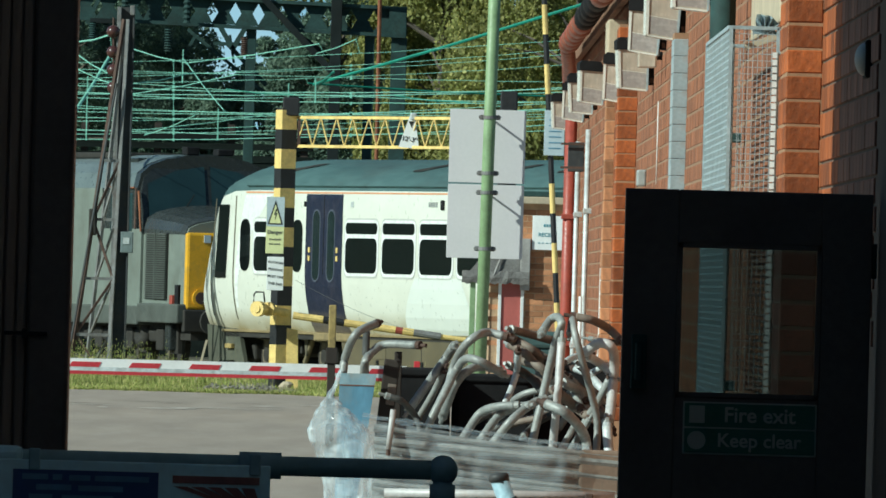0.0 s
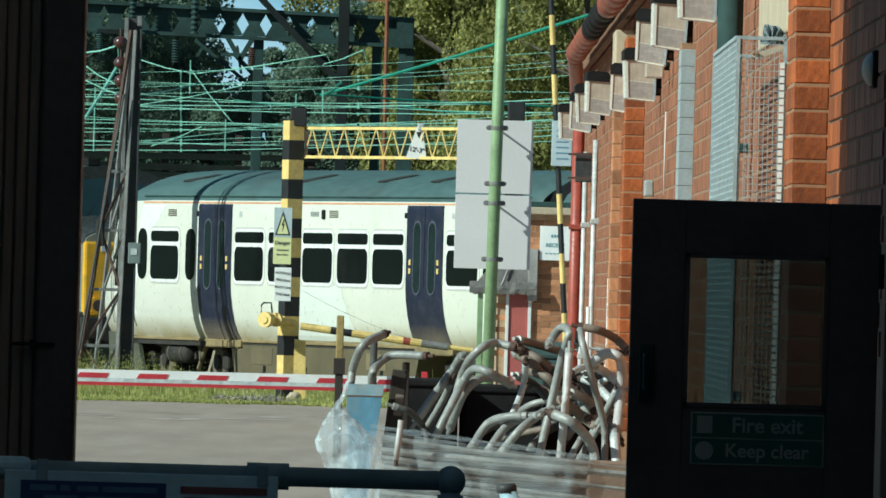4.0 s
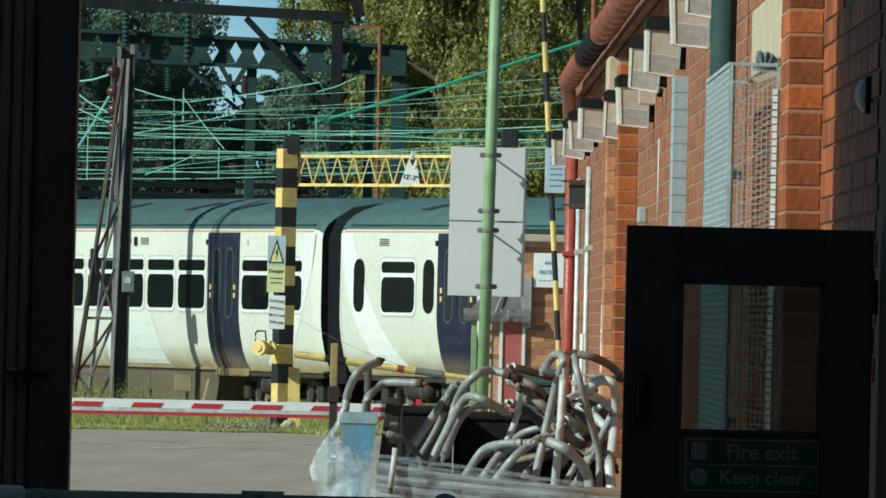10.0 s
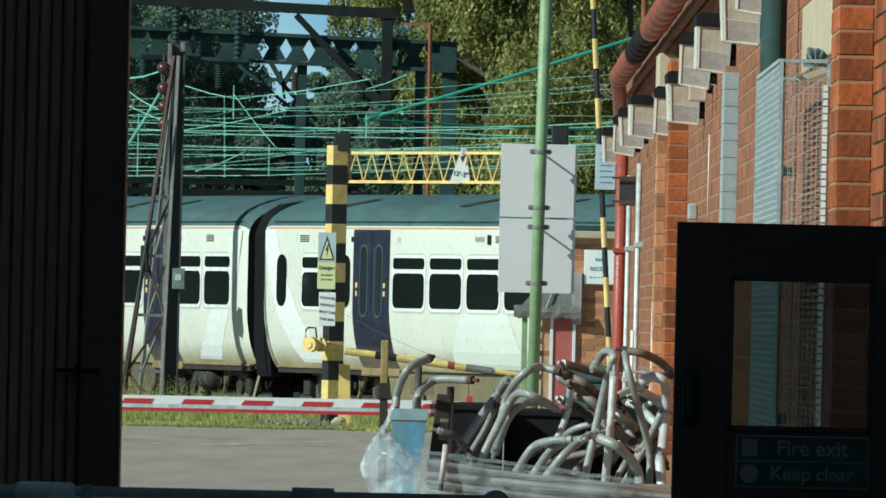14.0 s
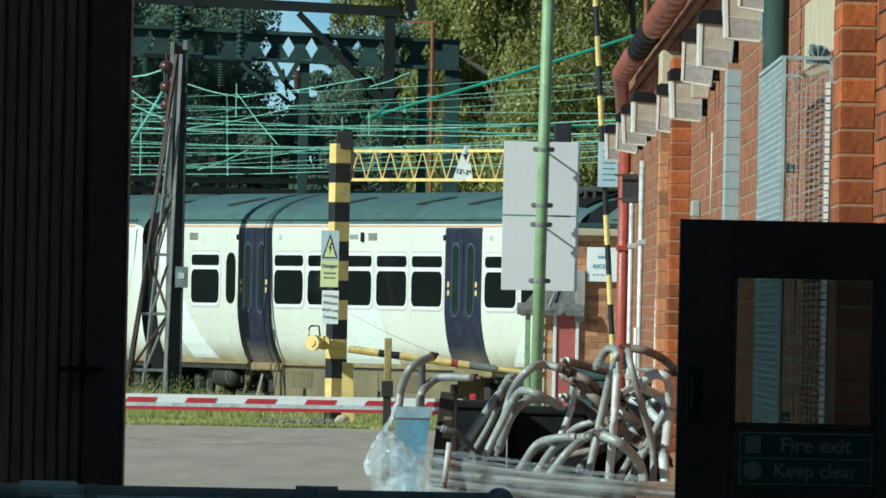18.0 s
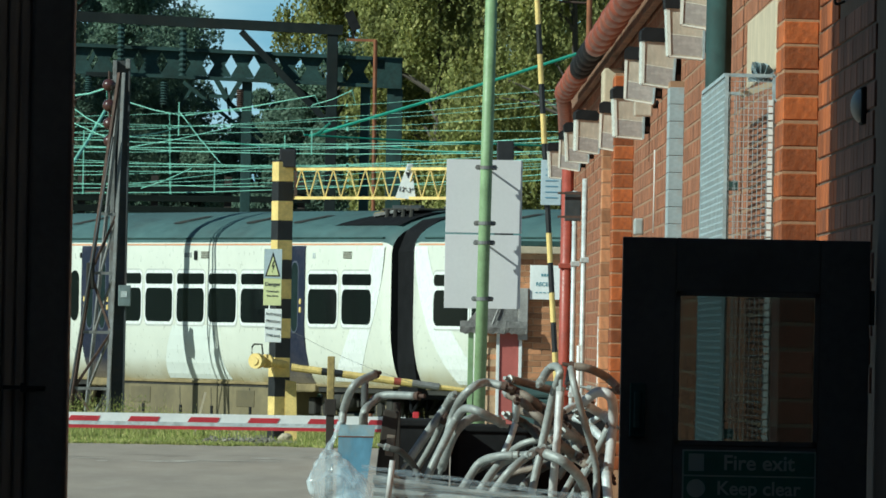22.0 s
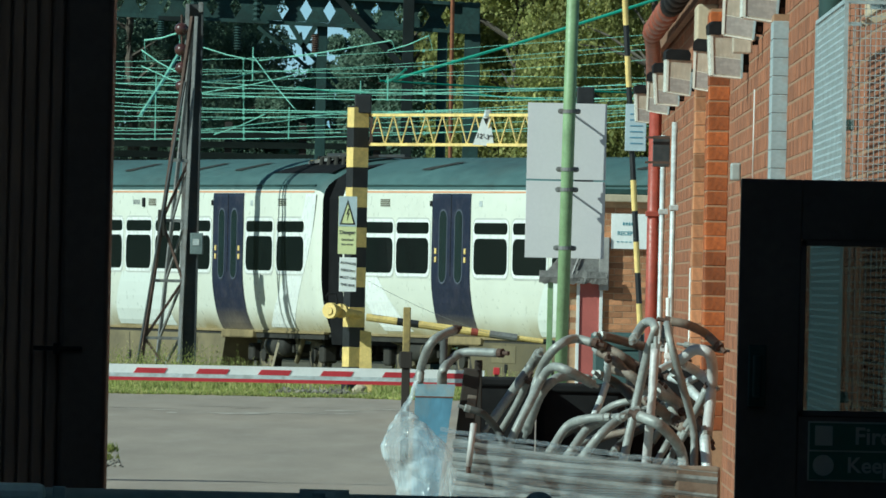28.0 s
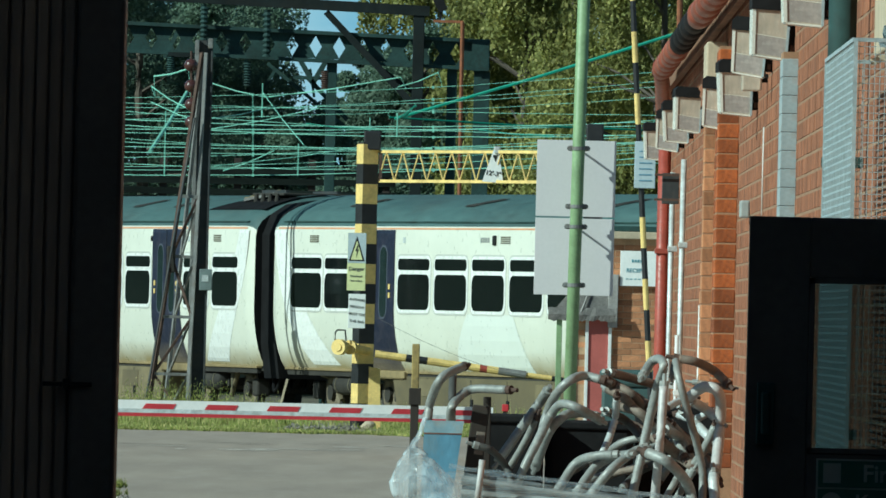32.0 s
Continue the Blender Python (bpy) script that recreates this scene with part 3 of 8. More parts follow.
def verge():
    """Rough grass between the yard and the tracks, blade by blade."""
    rng = random.Random(3)
    verts, faces = [], []
    for i in range(64000):
        x = rng.uniform(-7, 3.0)
        edge = 178.3 + 1.2 * noise.noise(Vector((x * 1.3, 0, 5.0))) + 0.7 * noise.noise(Vector((x * 5.0, 0, 9.0)))
        y = edge + 17 * rng.random() ** (1.9 if i % 2 else 1.0)
        dens = noise.noise(Vector((x * 0.9, y * 0.3, 2.0)))
        bare = noise.noise(Vector((x * 2.2, y * 0.25, 7.0)))
        if (dens < -0.3 and y > 183) or (bare < -0.2 and y > edge + 0.6 and rng.random() < 0.75):
            continue
        # thin among the stones by the gauge post
        if -3.0 < x + 0.25 * bare < -1.5 and y > edge + 1.2 and rng.random() < 0.85:
            continue
        # trodden short at the edge, rougher towards the tracks
        deep = min(1.0, (y - edge) / 8)
        h = rng.uniform(0.02, 0.06) + rng.uniform(0.02, 0.12) * deep * (1.15 + 0.9 * dens)
        if rng.random() < 0.03 * deep:
            h *= 2.6
        w = rng.uniform(0.005, 0.012)
        a, lx, ly = rng.uniform(0, math.pi), rng.uniform(-0.05, 0.05), rng.uniform(-0.14, 0.14)
        k = len(verts)
        c, s = math.cos(a) * w, math.sin(a) * w
        verts += [(x - c, y - s, -0.03), (x + c, y + s, -0.03), (x + lx * 0.5 + c * 0.6, y + ly * 0.5 + s * 0.6, h * 0.6), (x + lx, y + ly, h)]
        faces += [(k, k + 1, k + 2), (k, k + 2, k + 3)]
    me = bpy.data.meshes.new("grass")
    me.from_pydata(verts, [], faces)
    me.materials.append(M["grass"])
    tagged(new("grass", me), "rough yellow-green grass along the edge of the tarmac", "grass", kind="stuff")


verge()


def weeds():
    """Taller weeds at the foot of the masts and of the door jamb."""
    rng = random.Random(8)
    verts, faces = [], []
    spots = [(-5.6, 197, 1.3, 0.55, 260), (-4.9, 196, 1.2, 0.6, 260), (-3.9, 195, 0.8, 0.4, 120), (-2.0, 194, 3.0, 0.3, 260), (0.3, 192, 1.4, 0.3, 160), (-3.53, 119, 0.1, 0.07, 36), (-3.4, 114, 0.1, 0.05, 30)]
    for cx, cy, spread, hh, n in spots:
        for i in range(n):
            x, y = rng.gauss(cx, spread * 0.4), rng.gauss(cy, spread * 0.5)
            h = hh * rng.uniform(0.4, 1.2)
            for j in range(7):
                z = h * (j + 0.3) / 7
                a = rng.uniform(0, 6.28)
                w = (0.035 if hh > 0.2 else 0.016) * (1.2 - j / 7)
                k = len(verts)
                dx, dy = math.cos(a) * w, math.sin(a) * w
                verts += [(x, y, z), (x + dx - dy * 0.4, y + dy + dx * 0.4, z + 0.02), (x + dx * 1.6, y + dy * 1.6, z + 0.05), (x + dx + dy * 0.4, y + dy - dx * 0.4, z + 0.02)]
                faces.append((k, k + 1, k + 2, k + 3))
    me = bpy.data.meshes.new("weeds")
    me.from_pydata(verts, [], faces)
    me.materials.append(M["grass"])
    tagged(new("weeds", me), "tall green weeds among the masts and tracks", "weeds", kind="stuff")


weeds()


# ---- shed round the camera ----
def shed():
    tagged(part("wall_west", boxm(-5.6, -5.4, -10, 30.4, 0, 9.2), "shed_wood"), "dark boarded shed wall", "wall", kind="structure")
    # Rear doorway and roof opening are unseen, added to light the interior.
    bm = box(boxm(-5.6, -5.0, -10.2, -10, 0, 9.2), 0.9, 1.6, -10.2, -10, 0, 9.2)
    box(bm, -5.0, 0.9, -10.2, -10, 5.0, 9.2)
    tagged(part("wall_south", bm, "shed_wood"), "dark boarded shed wall behind the camera, its doorway added to let light in", "wall", kind="structure")
    tagged(part("wall_east", boxm(1.36, 1.6, -10, 29.9, 0, 9.2), "shed_wood"), "dark boarded shed wall", "wall", kind="structure")
    bm = boxm(-5.7, 1.8, -10.4, 6, 9.2, 9.4)
    box(bm, -5.7, 1.8, 25.5, 30.6, 9.2, 9.4)
    box(bm, -5.7, -5.2, 6, 25.5, 9.2, 9.4)
    box(bm, 0.6, 1.8, 6, 25.5, 9.2, 9.4)
    tagged(part("ceiling", bm, "shed_roof"), "unseen shed ceiling with a long opening added to let light in", "ceiling", kind="structure")
    north = tagged(part("wall_north", boxm(-5.6, -0.952, 30.35, 30.45, 0, 9.2), "shed_wood"), "dark boarded end wall of the shed", "wall", kind="structure")
    x = -0.982
    rng = random.Random(1)
    while x > -1.8:
        part("plank", boxm(x, x + 0.025, 30.33 - rng.uniform(0, 0.007), 30.35, 0, 5.2, 0.005), "shed_wood", north)
        x -= 0.03
    bolt = thing("door_bolt", (-0.95, 30.292, 1.55), "black iron drop bolt on the timber jamb", "bolt")
    part("bar", boxm(-0.06, 0.05, -0.006, 0.01, -0.005, 0.005, 0.002), "black", bolt)
    part("staple", boxm(-0.015, 0.0, -0.012, 0.012, -0.012, 0.012, 0.003), "black", bolt)
    tagged(part("door_jamb", boxm(-0.952, -0.845, 30.3, 30.5, 0, 5.2, 0.01), "door_dark"), "black timber jamb of the open shed doorway", "door jamb", kind="structure")
    tagged(part("lintel", boxm(-0.845, 1.36, 30.35, 30.45, 3.6, 9.2), "shed_wood"), "dark boarded panel over the shed doorway", "wall", kind="structure")


shed()


# ---- brick building ----
WX, PX, TOP = 1.23, 1.123, 3.32
Y_END = 86.0


def brick_building():
    b = tagged(new("brick_building"), "long single-storey red brick building with projecting piers", "building", kind="structure")
    part("wall", boxm(WX + 0.0005, WX + 0.35, 35.2, Y_END, 0, TOP), "mortar_wall", b)
    # The shed's shade on this end is put into the mortar colour.
    part("wall", boxm(WX + 0.0045, WX + 0.35, 29.9, 35.2, 0, TOP), "mortar_grey", b, "near end of the wall, mortar coloured dark for the shed's shade")
    part("gable", boxm(WX + 0.35, 6.0, Y_END - 0.35, Y_END, 0, TOP), "brick_red", b)
    bm = bmesh.new()
    vs = [bm.verts.new(v) for v in ((WX - 0.12, 29.9, TOP + 0.1), (WX - 0.12, Y_END + 0.1, TOP + 0.1), (4.5, Y_END + 0.1, TOP + 2.0), (4.5, 29.9, TOP + 2.0))]
    bm.faces.new(vs)
    bmesh.ops.solidify(bm, geom=bm.faces[:], thickness=0.06)
    part("roof", bm, "slate", b, "dark pitched roof over the eaves")
    part("fascia", boxm(WX - 0.06, WX - 0.02, 29.9, Y_END, TOP - 0.02, TOP + 0.1, 0.004), "fascia", b, "flaking brown fascia board")
    part("soffit", boxm(WX - 0.02, WX + 0.1, 29.9, Y_END, TOP + 0.05, TOP + 0.09), "timber", b)
    return b


BUILDING = brick_building()


def gutter():
    g = thing("gutter", (WX - 0.163, 0, TOP + 0.02), "red-brown ribbed gutter with a black joint under the eaves", "gutter")
    rng = random.Random(4)
    y = 40.0
    while y < 79.5:
        step = 1.2
        black = 65.5 < y < 72.0
        us, rs = (0.0, 0.03, 0.16, 0.24, 0.62, 0.95, 1.0), (0.048, 0.069, 0.071, 0.062, 0.064, 0.058, 0.048)
        w = rng.uniform(0.97, 1.03)
        pts = [(rng.uniform(-0.003, 0.003), y + step * k, 0) for k in us]
        part("gutter_length", tubem(pts, [r * w for r in rs], 16), "black" if black else "pipe_red", g, smooth=True)
        y += step
    part("outlet", tubem(smooth_line([(0.0, 79.6, 0), (0.03, 80.6, -0.1), (0.09, 84.0, -0.3)], 5), 0.05, 10), "pipe_red", g, smooth=True)
    return g


gutter()


def downpipe(name, x, y, z0, z1, r, material, label):
    p = thing(name, (x, y, 0), label, "pipe")
    part("pipe", tubem([(0, 0, z0), (0, 0, z1)], r, 12), material, p, smooth=True)
    z = z0 + 0.4
    while z < z1:
        part("bracket", boxm(-r * 1.25, r * 1.25 + 0.02, -r * 1.2, r * 1.2, z, z + 0.035, 0.004), material, p)
        z += 0.9
    return p


downpipe("red_downpipe", 1.172, 84.0, 0.0, 3.05, 0.043, "pipe_bright", "dark red rainwater downpipe at the end of the brick wall")
downpipe("grey_conduit", 1.19, 81.5, 0.0, 2.72, 0.018, "galv", "thin grey conduit running up the brick wall")
downpipe("grey_drainpipe", 1.195, 77.5, 0.0, 2.75, 0.018, "galv", "grey drainpipe beside the red downpipe")
downpipe("dark_downpipe", 1.138, 43.0, 0.95, 3.3, 0.047, "dark_steel", "dark green downpipe from the gutter behind the cage")
downpipe("white_conduit", 1.215, 57.2, 2.22, 2.62, 0.003, "white", "short white conduit on the red brick wall")
downpipe("white_vent_pipe", 1.16, 68.5, 0.9, 1.83, 0.016, "white", "white plastic vent pipe with a bent top")
downpipe("white_waste_pipe", 1.12, 74.0, 0.9, 1.66, 0.012, "white", "small white plastic waste pipe")
box_j = thing("junction_box", (1.115, 80.4, 2.5), "dark metal junction box strapped to the pipes", "junction box")
part("case", boxm(-0.01, 0.1, -0.03, 0.03, 0, 0.2, 0.005), "mast", box_j)
part("strap", boxm(-0.06, 0.1, -0.06, -0.055, 0.18, 0.195), "rust", box_j)
part("strap", boxm(-0.06, 0.1, -0.06, -0.055, 0.02, 0.035), "rust", box_j)


def wall_lamp():
    e = thing("wall_floodlight", (0, 0, 0), "old box floodlight with a dusty lens on a bracket", "floodlight", "floodlights along the brick wall")
    part("lens_box", prism([(-0.172, 0.004), (-0.045, -0.014), (-0.038, 0.19), (-0.178, 0.19)], -0.075, 0.075), "lens", e, "dusty translucent lens")
    part("lens_edge", prism([(-0.182, 0.0), (-0.17, 0.0), (-0.172, 0.19), (-0.186, 0.19)], -0.08, 0.08), "lens_rim", e, "pale moulded edge of the lens")
    part("side_frame", prism([(-0.046, -0.016), (-0.036, -0.016), (-0.03, 0.12), (-0.04, 0.12)], -0.08, 0.08), "guard", e, "blue-grey metal side frame")
    part("base_rim", beamm((-0.176, 0, -0.001), (-0.042, 0, -0.017), 0.157, 0.007), "lens_rim", e)
    part("lower_lens", beamm((-0.171, 0, 0.045), (-0.046, 0, 0.03), 0.1515, 0.075), "lens_low", e, "cloudier grey lower half of the lens")
    part("lens_seam", beamm((-0.171, 0, 0.086), (-0.045, 0, 0.07), 0.153, 0.003), "lens_rim", e)
    hd = prism([(-0.19, 0.188), (-0.05, 0.184), (-0.044, 0.222), (-0.06, 0.246), (-0.17, 0.25), (-0.19, 0.232)], -0.085, 0.085)
    part("hood", hd, "black", e, "black rounded hood")
    part("bracket", boxm(-0.034, 0.0, -0.05, 0.05, 0.01, 0.14, 0.006), "black", e)
    part("bolt", boxm(-0.024, -0.006, -0.056, -0.05, 0.02, 0.045, 0.003), "rust", e)
    return e


lamp = wall_lamp()
spots = [(85.0, 2.862), (79.6, 2.842), (76.2, 2.85), (72.5, 2.85), (63.4, 2.718), (59.1, 2.72), (56.4, 2.84), (52.7, 2.837), (47.4, 2.845), (45.2, 2.9)]
for i, (y, z) in enumerate(spots):
    m = pose(WX, y, z, 0, (-2, 2, -3, 1, 2, -2, 2, 1, -2, 2)[i], (3, -4, 2, 5, -3, 4, -4, 3, 2, -3)[i])
    if i == 0:
        lamp.matrix_basis = m
    else:
        copy_thing(lamp, m)
small = thing("small_floodlight", (WX, 57.2, 2.8), "small box floodlight below the others on the brick wall", "floodlight")
part("lens_box", boxm(-0.12, -0.03, -0.05, 0.05, -0.02, 0.06, 0.008), "lens", small)
part("bracket", boxm(-0.03, 0.0, -0.02, 0.02, 0.02, 0.06, 0.004), "black", small)


def cage():
    """Wire guard standing off the wall in front of a window."""
    c = thing("window_guard", (0, 0, 0), "galvanised wire mesh guard over a window in the brick wall", "window guard")
    x0, x1, y0, y1, z0, z1 = 1.06, 1.222, 39.1, 42.0, 0.25, 2.58
    for name, a, b in (("post", (x0 + 0.004, y0 - 0.004, z0), (x0 + 0.004, y0 - 0.004, z1)), ("post", (x0, y1, z0), (x0, y1, z1)), ("post", (x1, y0, z0), (x1, y0, z1)),
                       ("rail", (x0, y0, z1), (x0, y1, z1)), ("rail", (x0, y0, z1), (x1, y0, z1)), ("rail", (x0, y1, z1), (x1, y1, z1))):
        part(name, beamm(a, b, 0.012, 0.012), "guard", c)
    bm = bmesh.new()
    z = z0
    while z < z1:
        beam(bm, (x0, y0, z), (x1, y0, z), 0.0019, 0.0019)
        beam(bm, (x0, y0, z), (x0, y1, z), 0.003, 0.0065)
        z += 0.022
    x = x0
    while x < x1:
        beam(bm, (x, y0, z0), (x, y0, z1), 0.0019, 0.0019)
        x += 0.0155
    y = y0
    while y < y1:
        beam(bm, (x0, y, z0), (x0, y, z1), 0.0026, 0.0026)
        y += 0.028
    for k in range(int((x1 - x0) / 0.0235)):
        beam(bm, (x0 + k * 0.0235, y1, z0), (x0 + k * 0.0235, y1, z1), 0.0026, 0.0026)
    part("mesh", bm, "guard", c, "square wire mesh")
    bm = bmesh.new()
    z = z0
    while z < z1 - 0.08:
        box(bm, x1 - 0.02, x1 - 0.004, y0 - 0.012, y0 - 0.004, z, z + 0.019)
        z += 0.024
    part("edge_strip", bm, "white", c, "white perforated edge strip")
    rng = random.Random(2)
    bm = bmesh.new()
    hub = bm.verts.new((x1 - 0.045, y0 + 0.06, z1 - 0.02))
    rim = []
    for i in range(13):
        a = radians(-10 + 200 * i / 12)
        r = 0.05 * (1 + rng.uniform(-0.25, 0.25))
        rim.append(bm.verts.new((x1 - 0.045 + r * 0.85 * math.cos(a), y0 + 0.05 + 0.05 * (i % 2) + rng.uniform(0, 0.02), z1 - 0.01 + r * 1.1 * math.sin(a))))
    for p, q in zip(rim, rim[1:]):
        bm.faces.new((hub, p, q))
    bmesh.ops.solidify(bm, geom=bm.faces[:], thickness=0.003)
    part("torn_flashing", bm, "guard", c, "bent scrap of metal flashing")
    part("shelf_bar", beamm((x0 + 0.06, y0 + 0.3, z1 - 0.06), (x1, y0 + 0.3, z1 - 0.02), 0.1, 0.02), "stone", c, "pale ledge behind the mesh")


cage()

lin = thing("stone_lintel", (WX, 40.6, 2.6), "cream stone lintel over the guarded window", "lintel")
part("block", boxm(-0.012, 0.1, -1.6, 1.6, 0.0, 0.24, 0.01), "stone", lin)
pad = thing("stone_padstone", (PX - 0.006, 66.8, 2.97), "cream padstone below the gutter", "padstone")
part("block", boxm(0, 0.11, -0.4, 0.4, 0, 0.25, 0.01), "stone", pad)
lampb = thing("bulkhead_lamp", (WX, 31.55, 2.285), "oval glass bulkhead lamp on the shaded brick wall", "lamp")
bm = bmesh.new()
bmesh.ops.create_uvsphere(bm, u_segments=16, v_segments=10, radius=1, matrix=Matrix.LocRotScale((-0.012, 0, 0.05), None, (0.03, 0.08, 0.045)))
part("glass_dome", bm, "lamp_frame", lampb, smooth=True)
part("base", boxm(-0.016, 0, -0.085, 0.085, 0.0, 0.1, 0.005), "black", lampb)
vent = thing("outside_tap_box", (WX, 60.3, 2.235), "small clear plastic box fixed to the brick wall", "box")
part("case", boxm(-0.05, 0, -0.06, 0.06, 0, 0.085, 0.01), "lamp_frame", vent)


# ---- fire door standing open ----
def fire_door():
    Y = 30.75
    d = thing("fire_door", (0.575, Y, 0), "black fire exit door standing open with a glazed upper panel", "door")
    w, h, t = 0.642, 1.968, 0.045
    gx0, gx1, gz0, gz1 = 0.14, 0.512, 1.432, 1.83
    part("stile", boxm(0, gx0, -t / 2, t / 2, 0.02, h, 0.003), "door_dark", d)
    part("stile", boxm(gx1, w, -t / 2, t / 2, 0.02, h, 0.003), "door_dark", d)
    part("top_rail", boxm(gx0, gx1, -t / 2, t / 2, gz1, h, 0.003), "door_dark", d)
    part("lower_panel", boxm(gx0, gx1, -t / 2, t / 2, 0.02, gz0, 0.003), "door_dark", d)
    p = part("pane", boxm(gx0 - 0.002, gx1 + 0.002, -0.003, 0.003, gz0, gz1), "pane", d, "wired glass pane")
    p.visible_shadow = False
    for a in ((gx0, gx0 + 0.012, gz0, gz1), (gx1 - 0.012, gx1, gz0, gz1)):
        part("bead", boxm(a[0], a[1], -t / 2 - 0.006, -t / 2 + 0.01, a[2], a[3]), "door_dark", d)
    for a in ((gx0, gx1, gz0, gz0 + 0.012), (gx0, gx1, gz1 - 0.012, gz1)):
        part("bead", boxm(a[0], a[1], -t / 2 - 0.006, -t / 2 + 0.01, a[2], a[3]), "door_dark", d)
    s = part("sign", boxm(0.164, 0.51, -t / 2 - 0.006, -t / 2 - 0.0005, 1.284, 1.42), "exit_text", d, "green fire exit sign with pale border")
    part("sign_panel", boxm(0.168, 0.506, -t / 2 - 0.008, -t / 2 - 0.006, 1.355, 1.416), "exit_green", s)
    part("sign_panel", boxm(0.168, 0.506, -t / 2 - 0.008, -t / 2 - 0.006, 1.288, 1.351), "exit_green", s)
    text("lettering", "Fire exit", 0.055, pose(0.362, -t / 2 - 0.0095, 1.386, 90), "exit_text", s)
    text("lettering", "Keep clear", 0.05, pose(0.362, -t / 2 - 0.0095, 1.32, 90), "exit_text", s)
    part("symbol", boxm(0.18, 0.22, -t / 2 - 0.0095, -t / 2 - 0.008, 1.365, 1.41, 0), "exit_text", s)
    bm = bmesh.new()
    bmesh.ops.create_cone(bm, cap_ends=True, segments=20, radius1=0.024, radius2=0.024, depth=0.0015, matrix=pose(0.2, -t / 2 - 0.0088, 1.32, 90))
    part("symbol", bm, "exit_text", s)
    h1 = part("handle", boxm(0.035, 0.055, -t / 2 - 0.05, -t / 2 - 0.03, 1.47, 1.57, 0.006), "dark_steel", d)
    part("latch_plate", boxm(0.025, 0.065, -t / 2 - 0.03, -t / 2, 1.45, 1.59, 0.003), "dark_steel", d)
    for z in (0.25, 1.0, 1.75):
        part("hinge", tubem([(w + 0.006, 0, z), (w + 0.006, 0, z + 0.09)], 0.008), "dark_steel", d)


fire_door()


# ---- railing inside the shed ----
WALL_X = 1.23


def railing():
    Y = 25.3
    r = thing("railing", (0, Y, 0), "dull blue-grey tubular handrail with clamp fittings", "railing")
    zc = 1.307
    part("rail", tubem([(-5.38, 0, zc), (0.095, 0, zc)], 0.0215, 14), "rail_paint", r, smooth=True)
    part("upright", tubem([(0.1, 0, 0.0), (0.1, 0, zc + 0.005)], 0.0215, 14), "rail_paint", r, smooth=True)
    for x in (-0.29, -1.6, -3.2):
        part("upright", tubem([(x, 0, 0.0), (x, 0, zc)], 0.0215, 14), "rail_paint", r, smooth=True)
        part("clamp", tubem([(x - 0.045, 0, zc), (x + 0.045, 0, zc)], 0.029, 14), "rail_paint", r, smooth=True)
    bm = bmesh.new()
    bmesh.ops.create_uvsphere(bm, u_segments=14, v_segments=10, radius=0.033, matrix=pose(0.1, 0, zc))
    part("elbow", bm, "rail_paint", r, smooth=True)
    part("clamp", tubem([(0.1, 0, zc - 0.075), (0.1, 0, zc - 0.03)], 0.028, 14), "rail_paint", r, smooth=True)
    part("lower_rail", tubem([(-5.38, 0, 0.7), (0.1, 0, 0.7)], 0.0215, 12), "rail_paint", r, smooth=True)
    part("cross_bar", boxm(-5.38, 0.2, -0.075, -0.045, 1.174, 1.203, 0.006), "rail_paint", r)
    part("cross_bar_end", boxm(0.2, 0.52, -0.075, -0.045, 1.174, 1.203, 0.004), "timber", r, "dark brown end of the bar")
    part("bar_leg", boxm(0.46, 0.5, -0.075, -0.045, 0.0, 1.174, 0.004), "timber", r)
    b = thing("notice_board", (-0.58, Y - 0.03, 0.845), "dull blue-grey notice board with a dark panel hung on the railing", "notice board")
    part("sheet", boxm(-0.27, 0.313, -0.006, 0.0, 0.0, 0.462, 0.003), "board_dull", b)
    part("panel", boxm(-0.235, 0.075, -0.0085, -0.006, 0.368, 0.441), "board_blue", b, "dark blue printed panel")
    for x0, x1, z in ((-0.215, -0.16, 0.42), (-0.15, -0.13, 0.42), (-0.115, -0.07, 0.419), (-0.06, 0.055, 0.419), (-0.185, -0.11, 0.398), (-0.095, 0.0, 0.397), (-0.2, -0.15, 0.377), (-0.13, -0.02, 0.376)):
        part("print_bar", boxm(x0, x1, -0.0105, -0.0085, z, z + 0.012), "board_print", b)
    part("lower_panel", boxm(-0.22, 0.28, -0.0085, -0.006, 0.05, 0.25), "board_blue", b)
    part("print_bar", boxm(0.105, 0.29, -0.0085, -0.006, 0.42, 0.436), "board_red", b, "faded dark lettering")
    for k in range(5):
        part("red_ray", prism([(0.108 + 0.036 * k, 0.413), (0.136 + 0.036 * k, 0.413), (0.278 + 0.005 * k, 0.362), (0.26 + 0.005 * k, 0.362)], -0.0085, -0.0065), "board_red", b, "faded red ray of an emblem")
    part("cloth", boxm(-0.35, -0.215, -0.0035, 0.055, 0.452, 0.49, 0.014), "board_dull", b, "pale cloth tied round the rail")
    for x in (-0.19, 0.28):
        part("clip", boxm(x - 0.012, x + 0.012, -0.012, 0.004, 0.44, 0.486, 0.003), "rail_paint", b)
    s = thing("rail_stub", (0.313, 36.0, 0), "upright pale blue tube end outside the shed door", "tube")
    part("upright", tubem([(0.44, 0, 0), (0.0, 0, 1.12)], 0.027, 16), "tube_blue", s, smooth=True)
    part("collar", tubem([(0.001, 0, 1.113), (-0.001, 0, 1.13), (-0.002, 0, 1.137)], [0.031, 0.031, 0.024], 16), "mast", s, smooth=True)
    part("collar", tubem([(0.031, 0, 1.047), (0.026, 0, 1.058)], 0.0305, 16), "mast", s, smooth=True)
